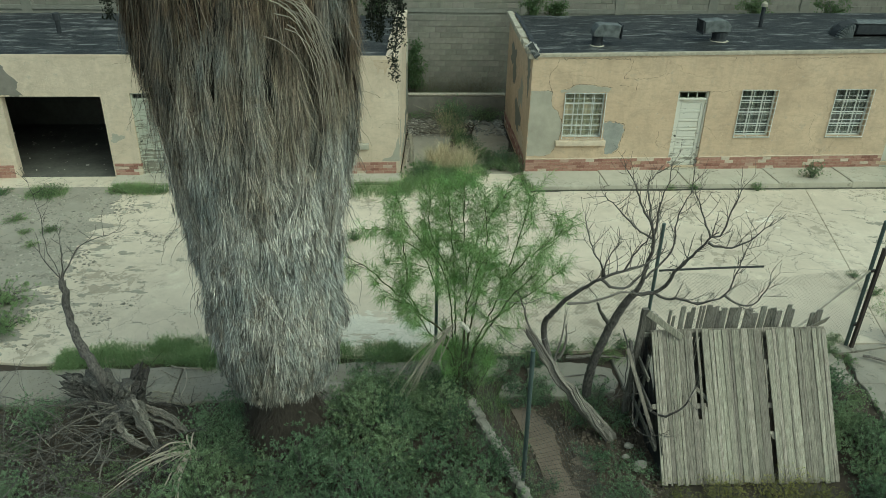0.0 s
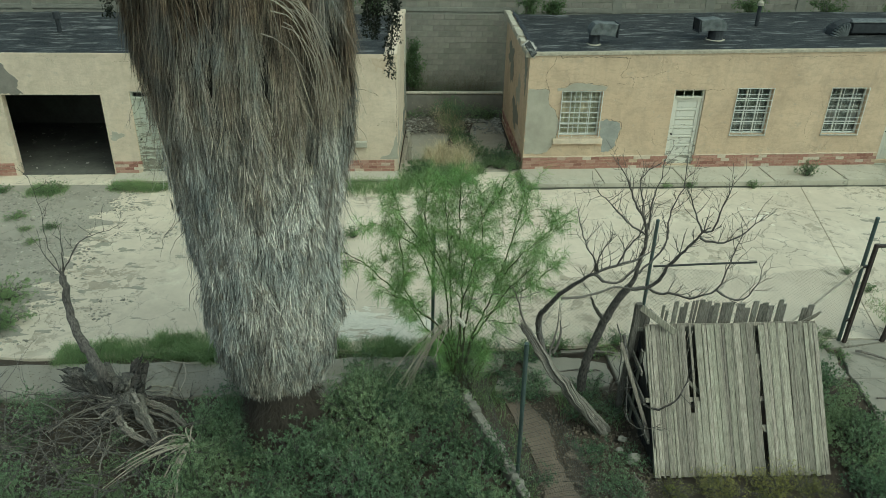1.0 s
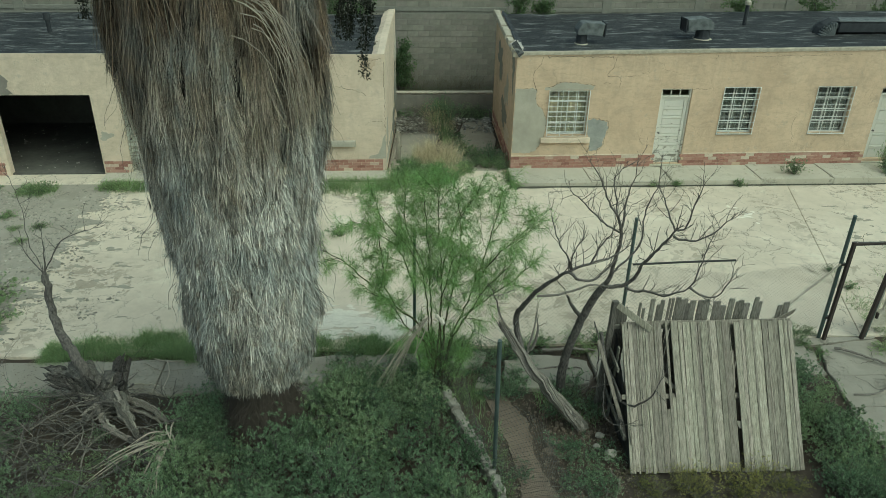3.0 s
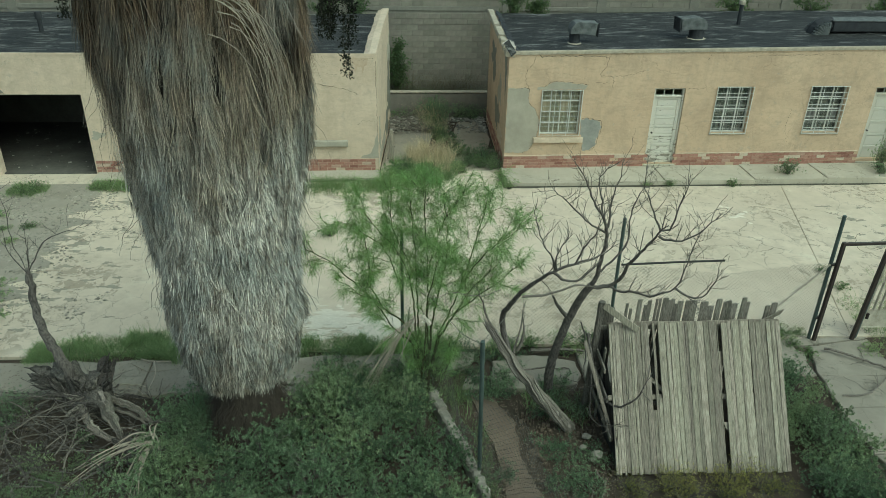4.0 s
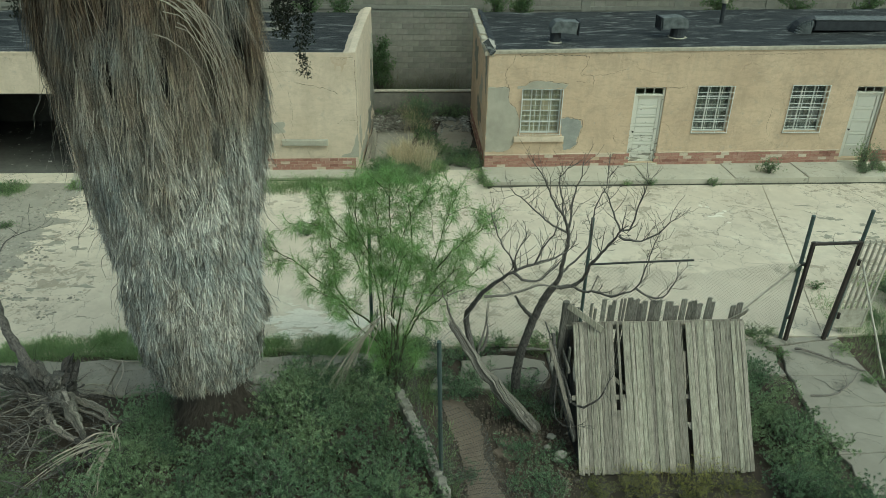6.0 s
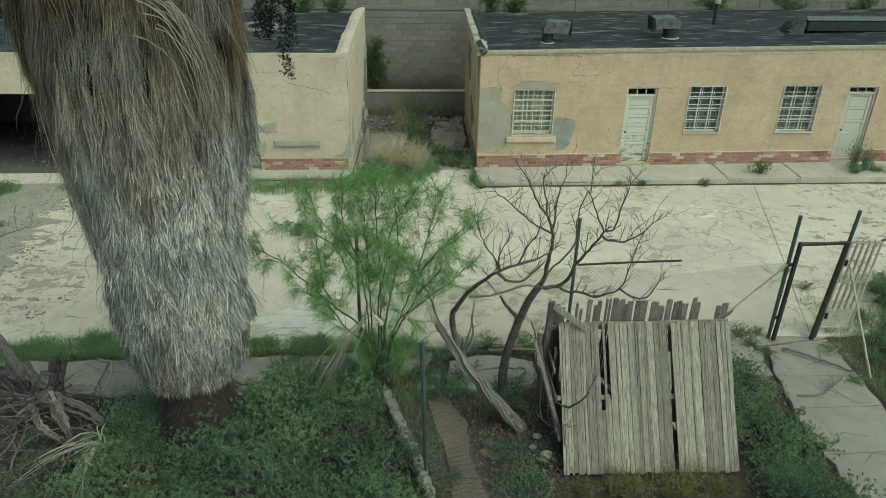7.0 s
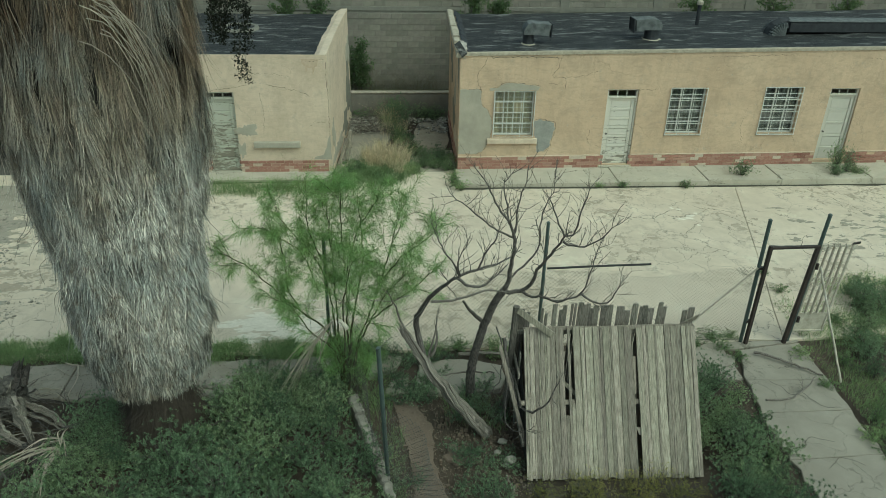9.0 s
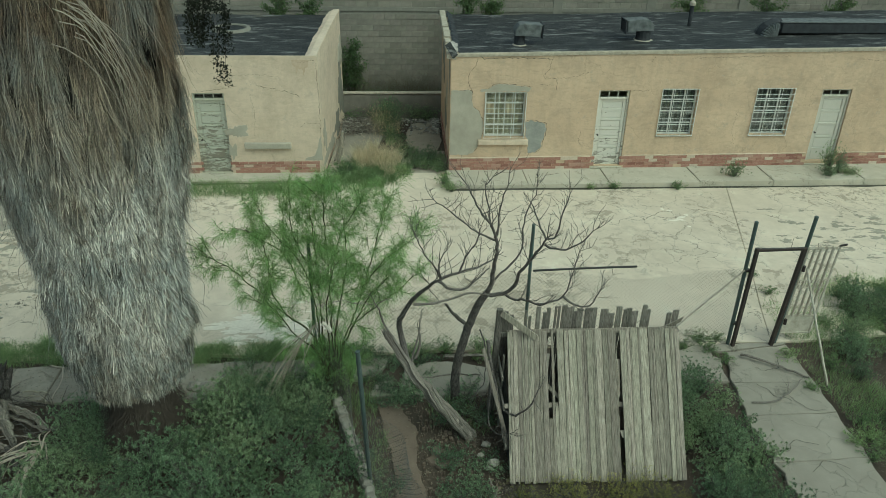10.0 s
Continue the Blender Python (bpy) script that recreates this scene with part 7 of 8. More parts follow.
    for pts, r in (([(-3.75, 11.58, 0.05), (-3.5, 11.5, 0.06), (-3.2, 11.49, 0.05)], 0.016), ([(-3.5, 11.5, 0.06), (-3.36, 11.1, 0.1), (-3.35, 10.6, 0.05)], 0.016),
                   ([(-3.86, 11.43, 0.05), (-3.5, 11.2, 0.05), (-3.05, 11.25, 0.05)], 0.012), ([(-3.96, 10.86, 0.04), (-3.7, 10.85, 0.05), (-3.45, 10.76, 0.05)], 0.014), ([(-3.95, 10.7, 0.05), (-3.5, 10.6, 0.08), (-3.3, 10.25, 0.06)], 0.01)):
        line = bend(pts, 0.08, 0.008, rng)
        g.tube(line, taper(len(line), r, r * 0.5), 5)
    solo("fallen_branch", g, FROND, "pale dry branch lying on the concrete walk", "branch")


snag()


def frond(at, ends, seed, name="fallen_frond", label="dry pale palm frond lying split on the ground"):
    rng = random.Random(seed)
    g = Geo()
    for e in ends:
        for _ in range(2):
            f = Vector(e) + Vector((rng.gauss(0, 0.04), rng.gauss(0, 0.05), rng.gauss(0, 0.03)))
            line = bend([at, Vector(at).lerp(f, 0.5) + Vector((rng.gauss(0, 0.05), rng.gauss(0, 0.05), 0.1)), f], 0.06)
            side = ((f - Vector(at)).cross(Vector((0, 0, 1))).normalized() + Vector((0, 0, rng.uniform(-0.5, 0.5)))).normalized()
            g.ribbon(line, side, [0.023 * (0.25 + 0.75 * math.sin(math.pi * (i + 1) / (len(line) + 1))) for i in range(len(line))])
            g.tube([q + Vector((0, 0, 0.003)) for q in line], taper(len(line), 0.005, 0.002), 3)
    solo(name, g, FROND, label, "frond", "dry fronds")


frond((-2.7, 8.8, 0.55), [(-3.03, 8.05, 0.3), (-2.87, 7.95, 0.3), (-2.71, 7.9, 0.3), (-3.86, 8.15, 0.25), (-3.14, 8.52, 0.3), (-2.78, 9.25, 0.5), (-3.6, 8.6, 0.25), (-3.0, 8.3, 0.3)], 3)
frond((-2.74, 9.0, 0.5), [(-3.4, 8.88, 0.35), (-3.77, 8.5, 0.25), (-2.6, 8.55, 0.35), (-3.1, 8.8, 0.4)], 4)
frond((1.34, 10.45, 1.61), [(0.41, 10.05, 0.55), (0.51, 10.0, 0.49), (0.6, 10.05, 0.48), (0.31, 10.1, 0.59), (0.55, 10.1, 0.6), (0.74, 10.15, 0.72), (1.04, 10.2, 0.91)], 6, "hanging_frond", "dry split frond caught in the green tree")


# ---- shrubs, grass, weeds ----
def bush_mesh(seed, stems, leaves, height, material, wide=0.85, size=0.03, wood=BARK):
    """Stem and leaf meshes of a small-leaved shrub, about a metre wide, standing at the origin."""
    rng = random.Random(seed)
    s, l = Geo(), Geo()
    for _ in range(stems):
        a, lean = rng.uniform(0, math.tau), rng.random() ** 0.6
        e = Vector((math.cos(a) * wide * 0.55 * lean, math.sin(a) * wide * 0.55 * lean, height * rng.uniform(0.45, 1.0) * (1.05 - 0.4 * lean)))
        line = bend([(e.x * 0.1, e.y * 0.1, -0.04), e * 0.5 + Vector((0, 0, height * 0.14)), e], 0.09, 0.012, rng)
        s.tube(line, taper(len(line), 0.007, 0.002), 3, cap=False)
        heads = [line[-1]] + [q + rand_dir(rng, 0.5) * rng.uniform(0.05, 0.16) * height / 0.7 for q in line[len(line) // 3:]]
        for q in heads:
            tip = rand_dir(rng, 1.2)
            big = rng.uniform(0.7, 1.25)
            for _ in range(max(3, leaves // len(heads))):
                d = (rand_dir(rng, 0.1) + tip * 0.55).normalized()
                k = size * big * rng.uniform(0.6, 1.2)
                l.leaf(q - tip * rng.uniform(0, 0.04), d * k, d.cross(rand_dir(rng)).normalized() * k * 0.095)
    return s.mesh("twig", wood), l.mesh("foliage", material)


SHRUBS = [bush_mesh(200 + k, 46, 240, 0.6 + 0.2 * (k % 3), BUSH_OLIVE if k in (1, 3, 4) else BUSH, 1.1, 0.039) for k in range(6)]
YELLOW = [bush_mesh(220 + k, 50, 40, 0.5, BUSH_YELLOW, 1.0, 0.04) for k in range(2)]
SMALL = [bush_mesh(230 + k, 24, 44, 0.42, BUSH, 0.8, 0.06) for k in range(3)]
MAT = [bush_mesh(250 + k, 60, 130, 0.24, GRASS, 1.0, 0.034) for k in range(3)]
WEED = [bush_mesh(240 + k, 32, 50, 0.45, GRASS, 0.8, 0.06) for k in range(3)]


def tuft_mesh(seed, blades, height, wide, material):
    """A tuft of long arching grass at the origin."""
    rng = random.Random(seed)
    g, s = Geo(), Geo()
    for k in range(blades):
        a, lean = rng.uniform(0, math.tau), rng.random() ** 0.8 * wide
        d = Vector((math.cos(a), math.sin(a), 0))
        b = Vector((rng.gauss(0, wide * 0.16), rng.gauss(0, wide * 0.16), -0.03))
        h = height * rng.uniform(0.45, 1.05)
        line = [b, b + d * lean * 0.25 + Vector((0, 0, h * 0.55)), b + d * lean * 0.6 + Vector((0, 0, h * 0.9)), b + d * lean * 1.1 + Vector((0, 0, h * rng.uniform(0.75, 1.0)))]
        across = Vector((-d.y, d.x, rng.uniform(-0.3, 0.3))).normalized()
        (g if k % 6 else s).ribbon(line, across, [0.006, 0.008, 0.006, 0.002])
    return s.mesh("stalk", STRAW), g.mesh("foliage", material)


TUFT = [tuft_mesh(260 + k, 260, 0.6, 0.42, GRASS) for k in range(3)]
DRY = [tuft_mesh(270 + k, 95, 0.7, 0.5, STRAW) for k in range(4)]


def bush(kind, x, y, z, size, label, group, rng, name="bush", category="bush"):
    stems, leaves = rng.choice(kind)
    if kind in (SMALL, WEED, MAT):
        name = category = "weed"
    elif kind in (DRY, TUFT):
        name, category = "grass_tuft", "grass"
    b = thing(name, (x, y, z), label, category, group)
    b.rotation_euler = (0, 0, rng.uniform(0, math.tau))
    b.scale = (size, size, size * rng.uniform(0.85, 1.15))
    for me in (stems, leaves):
        ob = new(me.name, me)
        ob.parent = b
    return b


def scatter(kind, places, n, gap, size, label, group, seed, avoid=(), **kw):
    """Bushes at random in the given boxes, no two closer than gap."""
    rng = random.Random(seed)
    done = []
    area = [(b - a) * (d - c) for a, b, c, d in places]
    for _ in range(n * 12):
        if len(done) >= n:
            break
        a, b, c, d = rng.choices(places, area)[0]
        x, y = rng.uniform(a, b), rng.uniform(c, d)
        if any(math.hypot(x - p, y - q) < gap for p, q in done) or any(math.hypot(x - p, y - q) < r for p, q, r in avoid):
            continue
        done.append((x, y))
        bush(kind, x, y, -0.05, rng.uniform(*size), label, group, rng, **kw)


scatter(SHRUBS, [(-2.9, 2.0, 6.7, 9.0), (-0.6, 1.45, 8.9, 10.5)], 58, 0.33, (0.35, 1.25), "dense grey-green small-leaved desert shrub", "shrubs under the palm", 1, [(-1.41, 9.72, 0.66), (1.05, 9.35, 0.42), (-0.75, 10.5, 0.5), (-0.6, 10.1, 0.3)])
for x, y, size in ((-2.3, 9.75, 0.8), (-2.55, 9.3, 0.75), (-2.15, 9.15, 0.6), (-2.45, 10.2, 0.6), (-2.05, 8.85, 0.6), (-1.6, 8.75, 0.55), (-2.75, 9.75, 0.5)):
    bush(SHRUBS, x, y, -0.05, size, "dense grey-green small-leaved desert shrub", "shrubs under the palm", random.Random(round(x * 100)))
for x, y, size in ((-1.95, 8.95, 0.6), (-1.3, 8.8, 0.65), (-0.85, 9.05, 0.6), (-1.65, 9.0, 0.5), (-2.15, 9.35, 0.7), (-0.7, 9.4, 0.6), (-1.1, 8.95, 0.5), (-2.2, 9.9, 0.7)):
    bush(SHRUBS, x, y, -0.05, size, "dense grey-green small-leaved desert shrub", "shrubs under the palm", random.Random(round(y * 100)))
scatter(SHRUBS, [(-7.0, -2.8, 6.8, 8.9), (-2.7, -2.2, 9.3, 10.4), (-7.5, -5.2, 8.6, 10.2)], 30, 0.34, (0.35, 0.85), "dense grey-green small-leaved desert shrub", "shrubs by the stump", 2)
scatter(SHRUBS, [(-0.75, 1.35, 10.1, 10.95), (0.2, 1.3, 9.6, 10.4)], 30, 0.22, (0.45, 0.85), "dense grey-green small-leaved desert shrub", "shrubs under the palm", 21, [(-0.75, 10.6, 0.42), (-1.41, 9.72, 0.8)])
scatter(SMALL, [(-2.6, 1.3, 10.5, 10.85), (-0.4, 1.3, 10.8, 11.5), (-6.5, -4.9, 10.4, 10.75)], 30, 0.2, (0.3, 0.7), "small grey-green weed at the walk's edge", "small weeds", 25, [(-0.75, 10.6, 0.4)])
scatter(SMALL, [(1.9, 3.4, 10.95, 11.75), (2.3, 3.0, 10.2, 11.0)], 22, 0.18, (0.4, 0.8), "small grey-green weed in bare earth", "small weeds", 23)
scatter(SHRUBS, [(12.2, 14.6, 12.5, 13.5)], 12, 0.3, (0.4, 0.8), "dense grey-green small-leaved desert shrub", "shrubs behind the gate", 24)
scatter(SHRUBS, [(-4.6, -2.4, 8.0, 9.5)], 12, 0.3, (0.3, 0.55), "dense grey-green small-leaved desert shrub", "shrubs by the stump", 22, [(-3.4, 9.3, 0.3)])
scatter(SHRUBS, [(7.35, 8.5, 7.5, 10.4), (7.3, 8.3, 6.8, 8.0)], 28, 0.26, (0.55, 0.95), "dense grey-green small-leaved desert shrub", "shrubs by the path", 3)
scatter(SHRUBS, [(10.9, 14.0, 8.0, 11.4), (11.6, 15, 11.4, 12.6)], 34, 0.36, (0.35, 0.8), "dense grey-green small-leaved desert shrub", "shrubs behind the gate", 4)
scatter(YELLOW, [(4.5, 6.9, 7.75, 8.1)], 11, 0.2, (0.55, 0.85), "low yellow-green shrub against the planks", "low yellow shrubs", 5)
scatter(SMALL, [(2.3, 4.2, 6.9, 8.6), (3.0, 4.3, 9.6, 10.6), (2.2, 3.4, 10.3, 11.0), (3.2, 4.25, 7.0, 9.0)], 44, 0.2, (0.35, 0.8), "small grey-green weed in bare earth", "small weeds", 6, [(2.65, 8.0, 0.3), (2.65, 9.0, 0.3), (2.65, 7.0, 0.3)])
scatter(WEED, [(2.8, 5.0, 11.5, 12.0), (8.2, 9.2, 11.2, 12.0), (10.2, 11.4, 10.9, 11.6), (10.3, 10.7, 8.4, 10.6)], 20, 0.22, (0.45, 0.8), "leafy green weed at the fence's foot", "fence weeds", 7)
scatter(WEED, [(12.4, 16.0, 12.0, 13.9)], 9, 0.4, (0.6, 1.15), "green weed tuft in broken concrete", "yard weeds", 8)


def lone_weeds():
    rng = random.Random(64)
    for x, y, s in ((8.4, 19.62, 0.45), (9.1, 19.62, 0.6), (11.0, 19.55, 0.55), (4.36, 19.55, 0.7), (4.1, 19.9, 0.6), (-0.56, 16.7, 0.8), (0.2, 15.4, 0.35), (11.0, 13.68, 0.5), (10.96, 14.43, 0.4),
                    (-9.1, 19.7, 1.0), (-10.4, 19.7, 0.8), (-7.1, 19.84, 0.9), (-6.1, 19.8, 0.7), (-9.25, 18.06, 0.7), (-8.14, 17.4, 0.55), (-8.3, 16.6, 0.45), (-8.7, 17.3, 0.4), (-6.6, 19.8, 0.8), (-7.75, 14.0, 1.5), (-7.35, 13.0, 1.2), (-7.6, 12.6, 1.0), (12.96, 13.75, 0.8), (13.69, 13.5, 0.9)):
        bush(MAT if x < -5 else WEED, x, y, 0.0 if y < 19.65 or x < 0 else 0.1, s * (0.95 if x < -5 else 1), "green weed growing from a joint", "joint weeds", rng)
    for x, y, wide, tall in ((12.9, 20.1, 0.7, 0.75), (15.95, 20.4, 0.55, 1.35), (15.8, 20.0, 0.6, 0.5), (16.5, 20.15, 0.7, 0.6), (16.2, 20.2, 0.45, 0.9)):
        b = bush(SHRUBS, x, y, 0.13, 1.0, "tall leafy weed growing from the walk", "joint weeds", rng)
        b.scale = (wide, wide, tall)
    for x, y, s in ((1.57, 22.0, 0.9), (1.85, 21.8, 0.8), (2.0, 22.75, 0.9), (2.45, 21.5, 1.1), (2.35, 21.0, 1.0), (2.6, 20.7, 0.8), (2.9, 22.9, 0.8), (2.4, 25.2, 1.3)):
        bush(DRY, x, y, -0.05, s, "dry straw-coloured weed in the gap", "dry weeds in the gap", rng)
    for x, y, s in ((3.77, 21.7, 0.9), (4.1, 21.2, 0.8), (2.47, 25.0, 1.2), (2.55, 25.75, 1.4), (2.6, 24.1, 0.9), (1.5, 21.0, 1.1), (1.1, 20.7, 1.1), (2.0, 20.5, 1.0), (2.9, 20.8, 0.9), (1.3, 26.1, 1.1)):
        bush(TUFT if 23.3 < y < 26 else WEED, x, y, -0.05, s, "green weed in the rubble between the houses", "green weeds in the gap", rng)




def gap_shrubs():
    """The thicket that fills the passage between the houses."""
    rng = random.Random(71)
    for x, y, size in ((2.45, 25.7, 1.1), (2.75, 25.2, 1.0), (2.5, 24.6, 0.8), (2.75, 23.9, 0.7), (3.0, 22.8, 0.55), (3.9, 26.15, 1.0), (3.5, 26.25, 0.8), (1.4, 26.25, 0.6), (1.9, 26.25, 0.6),
                       (3.4, 22.0, 0.75), (3.8, 21.7, 0.7), (4.1, 21.2, 0.65), (3.35, 21.4, 0.55), (1.4, 21.2, 0.5), (1.15, 20.8, 0.5)):
        bush(SHRUBS, x, y, -0.05, size, "green leafy shrub between the houses", "shrubs in the gap", rng)
    for x, y, size in ((2.3, 25.3, 1.1), (2.6, 23.5, 0.9), (3.1, 22.4, 0.9), (3.7, 21.3, 0.9), (4.0, 21.9, 0.9), (2.2, 20.9, 0.8), (3.0, 20.9, 0.7), (2.6, 20.5, 0.7), (4.22, 20.5, 0.6), (4.2, 19.9, 0.55), (1.7, 20.7, 0.8)):
        bush(WEED, x, y, -0.05, size, "green weed between the houses", "green weeds in the gap", rng)


gap_shrubs()


def sapling(x, y, top, wide, seed):
    """A thin tree behind the houses whose head shows over the roof."""
    rng = random.Random(seed)
    t = thing("sapling", (x, y, -0.06), "leafy green sapling growing behind the houses", "sapling", "saplings behind the houses")
    trunk = bend([(x, y, -0.1), (x + rng.gauss(0, 0.1), y, top * 0.4), (x, y, top - wide)], 0.3, 0.02, rng)
    g, l = Geo().tube(trunk, taper(len(trunk), 0.05, 0.025), 7), Geo()
    for _ in range(22):
        d = rand_dir(rng, 0.6)
        b = trunk[-1] - Vector((0, 0, rng.uniform(0, wide * 1.3)))
        e = b + Vector((d.x * wide * 0.8, d.y * wide * 0.4, rng.uniform(-0.1, 0.9) * wide))
        line = bend([b, b.lerp(e, 0.5) + Vector((0, 0, 0.12)), e], 0.12, 0.02, rng)
        g.tube(line, taper(len(line), 0.014, 0.004), 4)
        for q in line[1:]:
            for _ in range(20):
                w = rand_dir(rng, -0.1)
                l.leaf(q + rand_dir(rng) * 0.09, w * rng.uniform(0.06, 0.13), w.cross(rand_dir(rng)).normalized() * 0.018)
    part("trunk", g, BARK, t)
    part("foliage", l, SAPLING, t)


for place in ((1.2, 27.8, 2.55, 0.6), (1.05, 27.6, 2.2, 0.65), (1.3, 27.9, 1.8, 0.5), (5.3, 27.2, 4.6, 0.7), (6.3, 27.3, 4.3, 0.5), (-0.2, 27.2, 4.5, 0.7), (-1.2, 27.2, 4.5, 0.7), (13.5, 27.2, 4.8, 0.8), (16.4, 27.2, 4.8, 0.9), (19.2, 27.2, 4.8, 0.8)):
    sapling(*place, round(place[0] * 10) % 97)

lone_weeds()


def grass_strip(name, boxes, n, height, label, seed, material=GRASS):
    """Thick uneven grass as one mass of blades."""
    rng = random.Random(seed)
    g = Geo()
    area = [(b - a) * (d - c) for a, b, c, d in boxes]
    for _ in range(n):
        a, b, c, d = rng.choices(boxes, area)[0]
        x = rng.uniform(a, b)
        y = c + (d - c) * (0.5 + 0.62 * rng.triangular(-1, 1, 0)) + 0.16 * noise.noise((x * 1.4, seed, 0.5))
        thick = noise.noise((x * 1.1, y * 2.2, seed)) * 0.5 + 0.5 + 0.25 * noise.noise((x * 4, y * 4, seed))
        if rng.random() > thick * 1.25:
            continue
        h = height * (0.4 + 0.9 * thick) * rng.uniform(0.5, 1.1)
        lean = Vector((rng.gauss(0, 0.45), rng.gauss(0, 0.45), 0)) * h
        p = Vector((x, y, -0.03))
        across = Vector((rng.uniform(-1, 1), rng.uniform(-1, 1), 0)).normalized()
        g.ribbon([p, p + lean * 0.4 + Vector((0, 0, h * 0.6)), p + lean * 1.2 + Vector((0, 0, h))], across, [0.006, 0.005, 0.0015])
    ob = solo(name, g, material, label, "grass", kind="stuff")
    return ob


grass_strip("grass", [(-5.9, -2.6, 11.6, 12.3), (-4.2, -2.4, 11.65, 12.45), (-3.2, 0.4, 11.5, 12.15), (0.2, 2.2, 11.45, 12.05)], 70000, 0.17, "strip of green grass along the yard's edge", 1)
grass_strip("grass", [(-3.3, 0.9, 19.25, 20.25), (0.6, 2.4, 19.5, 21.0)], 16000, 0.3, "overgrown grass along the cream house", 2)
grass_strip("grass", [(-7.5, -5.9, 19.6, 20.2), (-9.6, -8.6, 19.3, 20.1)], 5000, 0.26, "clumps of green grass before the garage", 3)
grass_strip("grass", [(1.0, 3.2, 20.4, 22.2), (0.7, 2.8, 19.9, 20.8)], 7000, 0.24, "rough grass at the mouth of the gap", 12)
grass_strip("grass", [(10.6, 15.0, 11.3, 13.2), (10.5, 11.6, 8.2, 11.4)], 16000, 0.18, "weedy grass beyond the gate", 13)
grass_strip("grass", [(12.0, 16.0, 13.2, 14.3)], 6000, 0.2, "green grass at the yard's far edge", 4)
grass_strip("grass", [(-0.8, 1.5, 9.8, 11.2), (1.5, 2.3, 9.6, 11.2), (3.2, 4.3, 9.5, 10.4), (2.2, 2.5, 7.2, 9.6)], 8000, 0.16, "thin grass in the garden earth", 5)
grass_strip("grass", [(0.9, 4.4, 26.8, 28.1)], 9000, 0.75, "rank green grass behind the low wall", 9, SAPLING)
grass_strip("grass", [(0.9, 4.4, 27.2, 28.2)], 2200, 1.5, "tall dead grass against the block wall", 19, DEAD_GRASS)
grass_strip("grass", [(1.5, 2.9, 21.0, 22.6), (2.0, 2.9, 24.2, 26.2)], 3000, 0.7, "tall dry grass between the houses", 6, STRAW)


# ---- loose small things ----
def edging():
    """A leaning row of old stone kerb pieces along the side fence."""
    rng = random.Random(17)
    k = thing("garden_edging", (2.0, 9.3, 0), "row of long rough pale kerb stones", "edging")
    line = [Vector(p) for p in ((1.6, 10.24, 0), (1.76, 9.72, 0), (1.93, 9.15, 0), (2.07, 8.66, 0), (2.17, 8.3, 0), (2.27, 7.8, 0), (2.33, 7.2, 0), (2.4, 6.5, 0))]
    for a, b in zip(line, line[1:]):
        d = (b - a).normalized()
        up = Vector((rng.uniform(-0.04, 0.04), 0, 1)).normalized()
        z = Vector((0, 0, 0.06 + rng.uniform(-0.03, 0.03)))
        part("stone", Geo().board(a + d * 0.012 + z, b - d * 0.012 + z, Vector((-d.y, d.x, 0)) * rng.uniform(0.13, 0.17), up * 0.3, 6, 0.022, rng), ROCK, k)


edging()


def rocks():
    rng = random.Random(41)

    def rock(x, y, s, mat=ROCK, z=0.0):
        bm = bmesh.new()
        bmesh.ops.create_icosphere(bm, subdivisions=2, radius=1.0)
        off = rng.uniform(0, 50)
        g = Geo()
        for v in bm.verts:
            q = v.co * (1 + 0.35 * noise.noise(v.co * 1.3 + Vector((off, 0, 0))))
            g.v.append((x + q.x * s, y + q.y * s * 0.8, z + s * 0.45 + q.z * s * 0.55))
        g.f = [tuple(v.index for v in f.verts) for f in bm.faces]
        bm.free()
        solo("rock", g, mat, "pale rough stone beside the palm" if y > 10 else "rough stone lying in the earth", "rock", "rocks")

    for x, y, s in ((-0.95, 10.82, 0.15), (-0.7, 10.75, 0.2), (-0.76, 10.45, 0.17), (-0.92, 10.5, 0.14), (-0.5, 10.85, 0.12), (4.08, 8.62, 0.05), (4.1, 9.14, 0.08), (4.16, 8.7, 0.1), (3.98, 8.9, 0.06), (3.3, 9.0, 0.04)):
        rock(x, y, s)


rocks()


def sticks():
    rng = random.Random(19)
    for pts, r, label in (([(9.35, 11.35, 0.09), (9.8, 11.0, 0.1), (10.35, 10.6, 0.06)], 0.03, "weathered board lying across the path"),
                          ([(8.95, 9.95, 0.06), (9.4, 9.95, 0.08), (9.8, 10.2, 0.09), (10.15, 10.5, 0.12)], 0.018, "crooked dry branch on the path"),
                          ([(3.0, 10.9, 0.03), (3.6, 11.0, 0.04), (4.2, 10.95, 0.05)], 0.02, "dry branch on the walk"),
                          ([(3.6, 11.55, 0.06), (4.2, 11.5, 0.1), (4.6, 11.45, 0.07)], 0.035, "grey board beside the fence"),
                          ([(4.05, 8.4, 0.02), (4.12, 8.1, 0.05), (4.0, 7.8, 0.03)], 0.014, "pale dry stick on the earth"),
                          ([(3.85, 8.2, 0.02), (3.9, 7.9, 0.05), (3.8, 7.6, 0.03)], 0.014, "pale dry stick on the earth")):
        line = bend(pts, 0.1, 0.012, rng)
        g = Geo().tube(line, taper(len(line), r, r * 0.6), 6, rough=0.15, rng=rng)
        if len(pts) > 3:
            grow(g, line[len(line) // 2], Vector((0.4, 0.5, 0.2)), 0.35, 0.01, 1, rng, up=0.0)
        solo("stick", g, DEADWOOD, label, "stick", "sticks")


sticks()


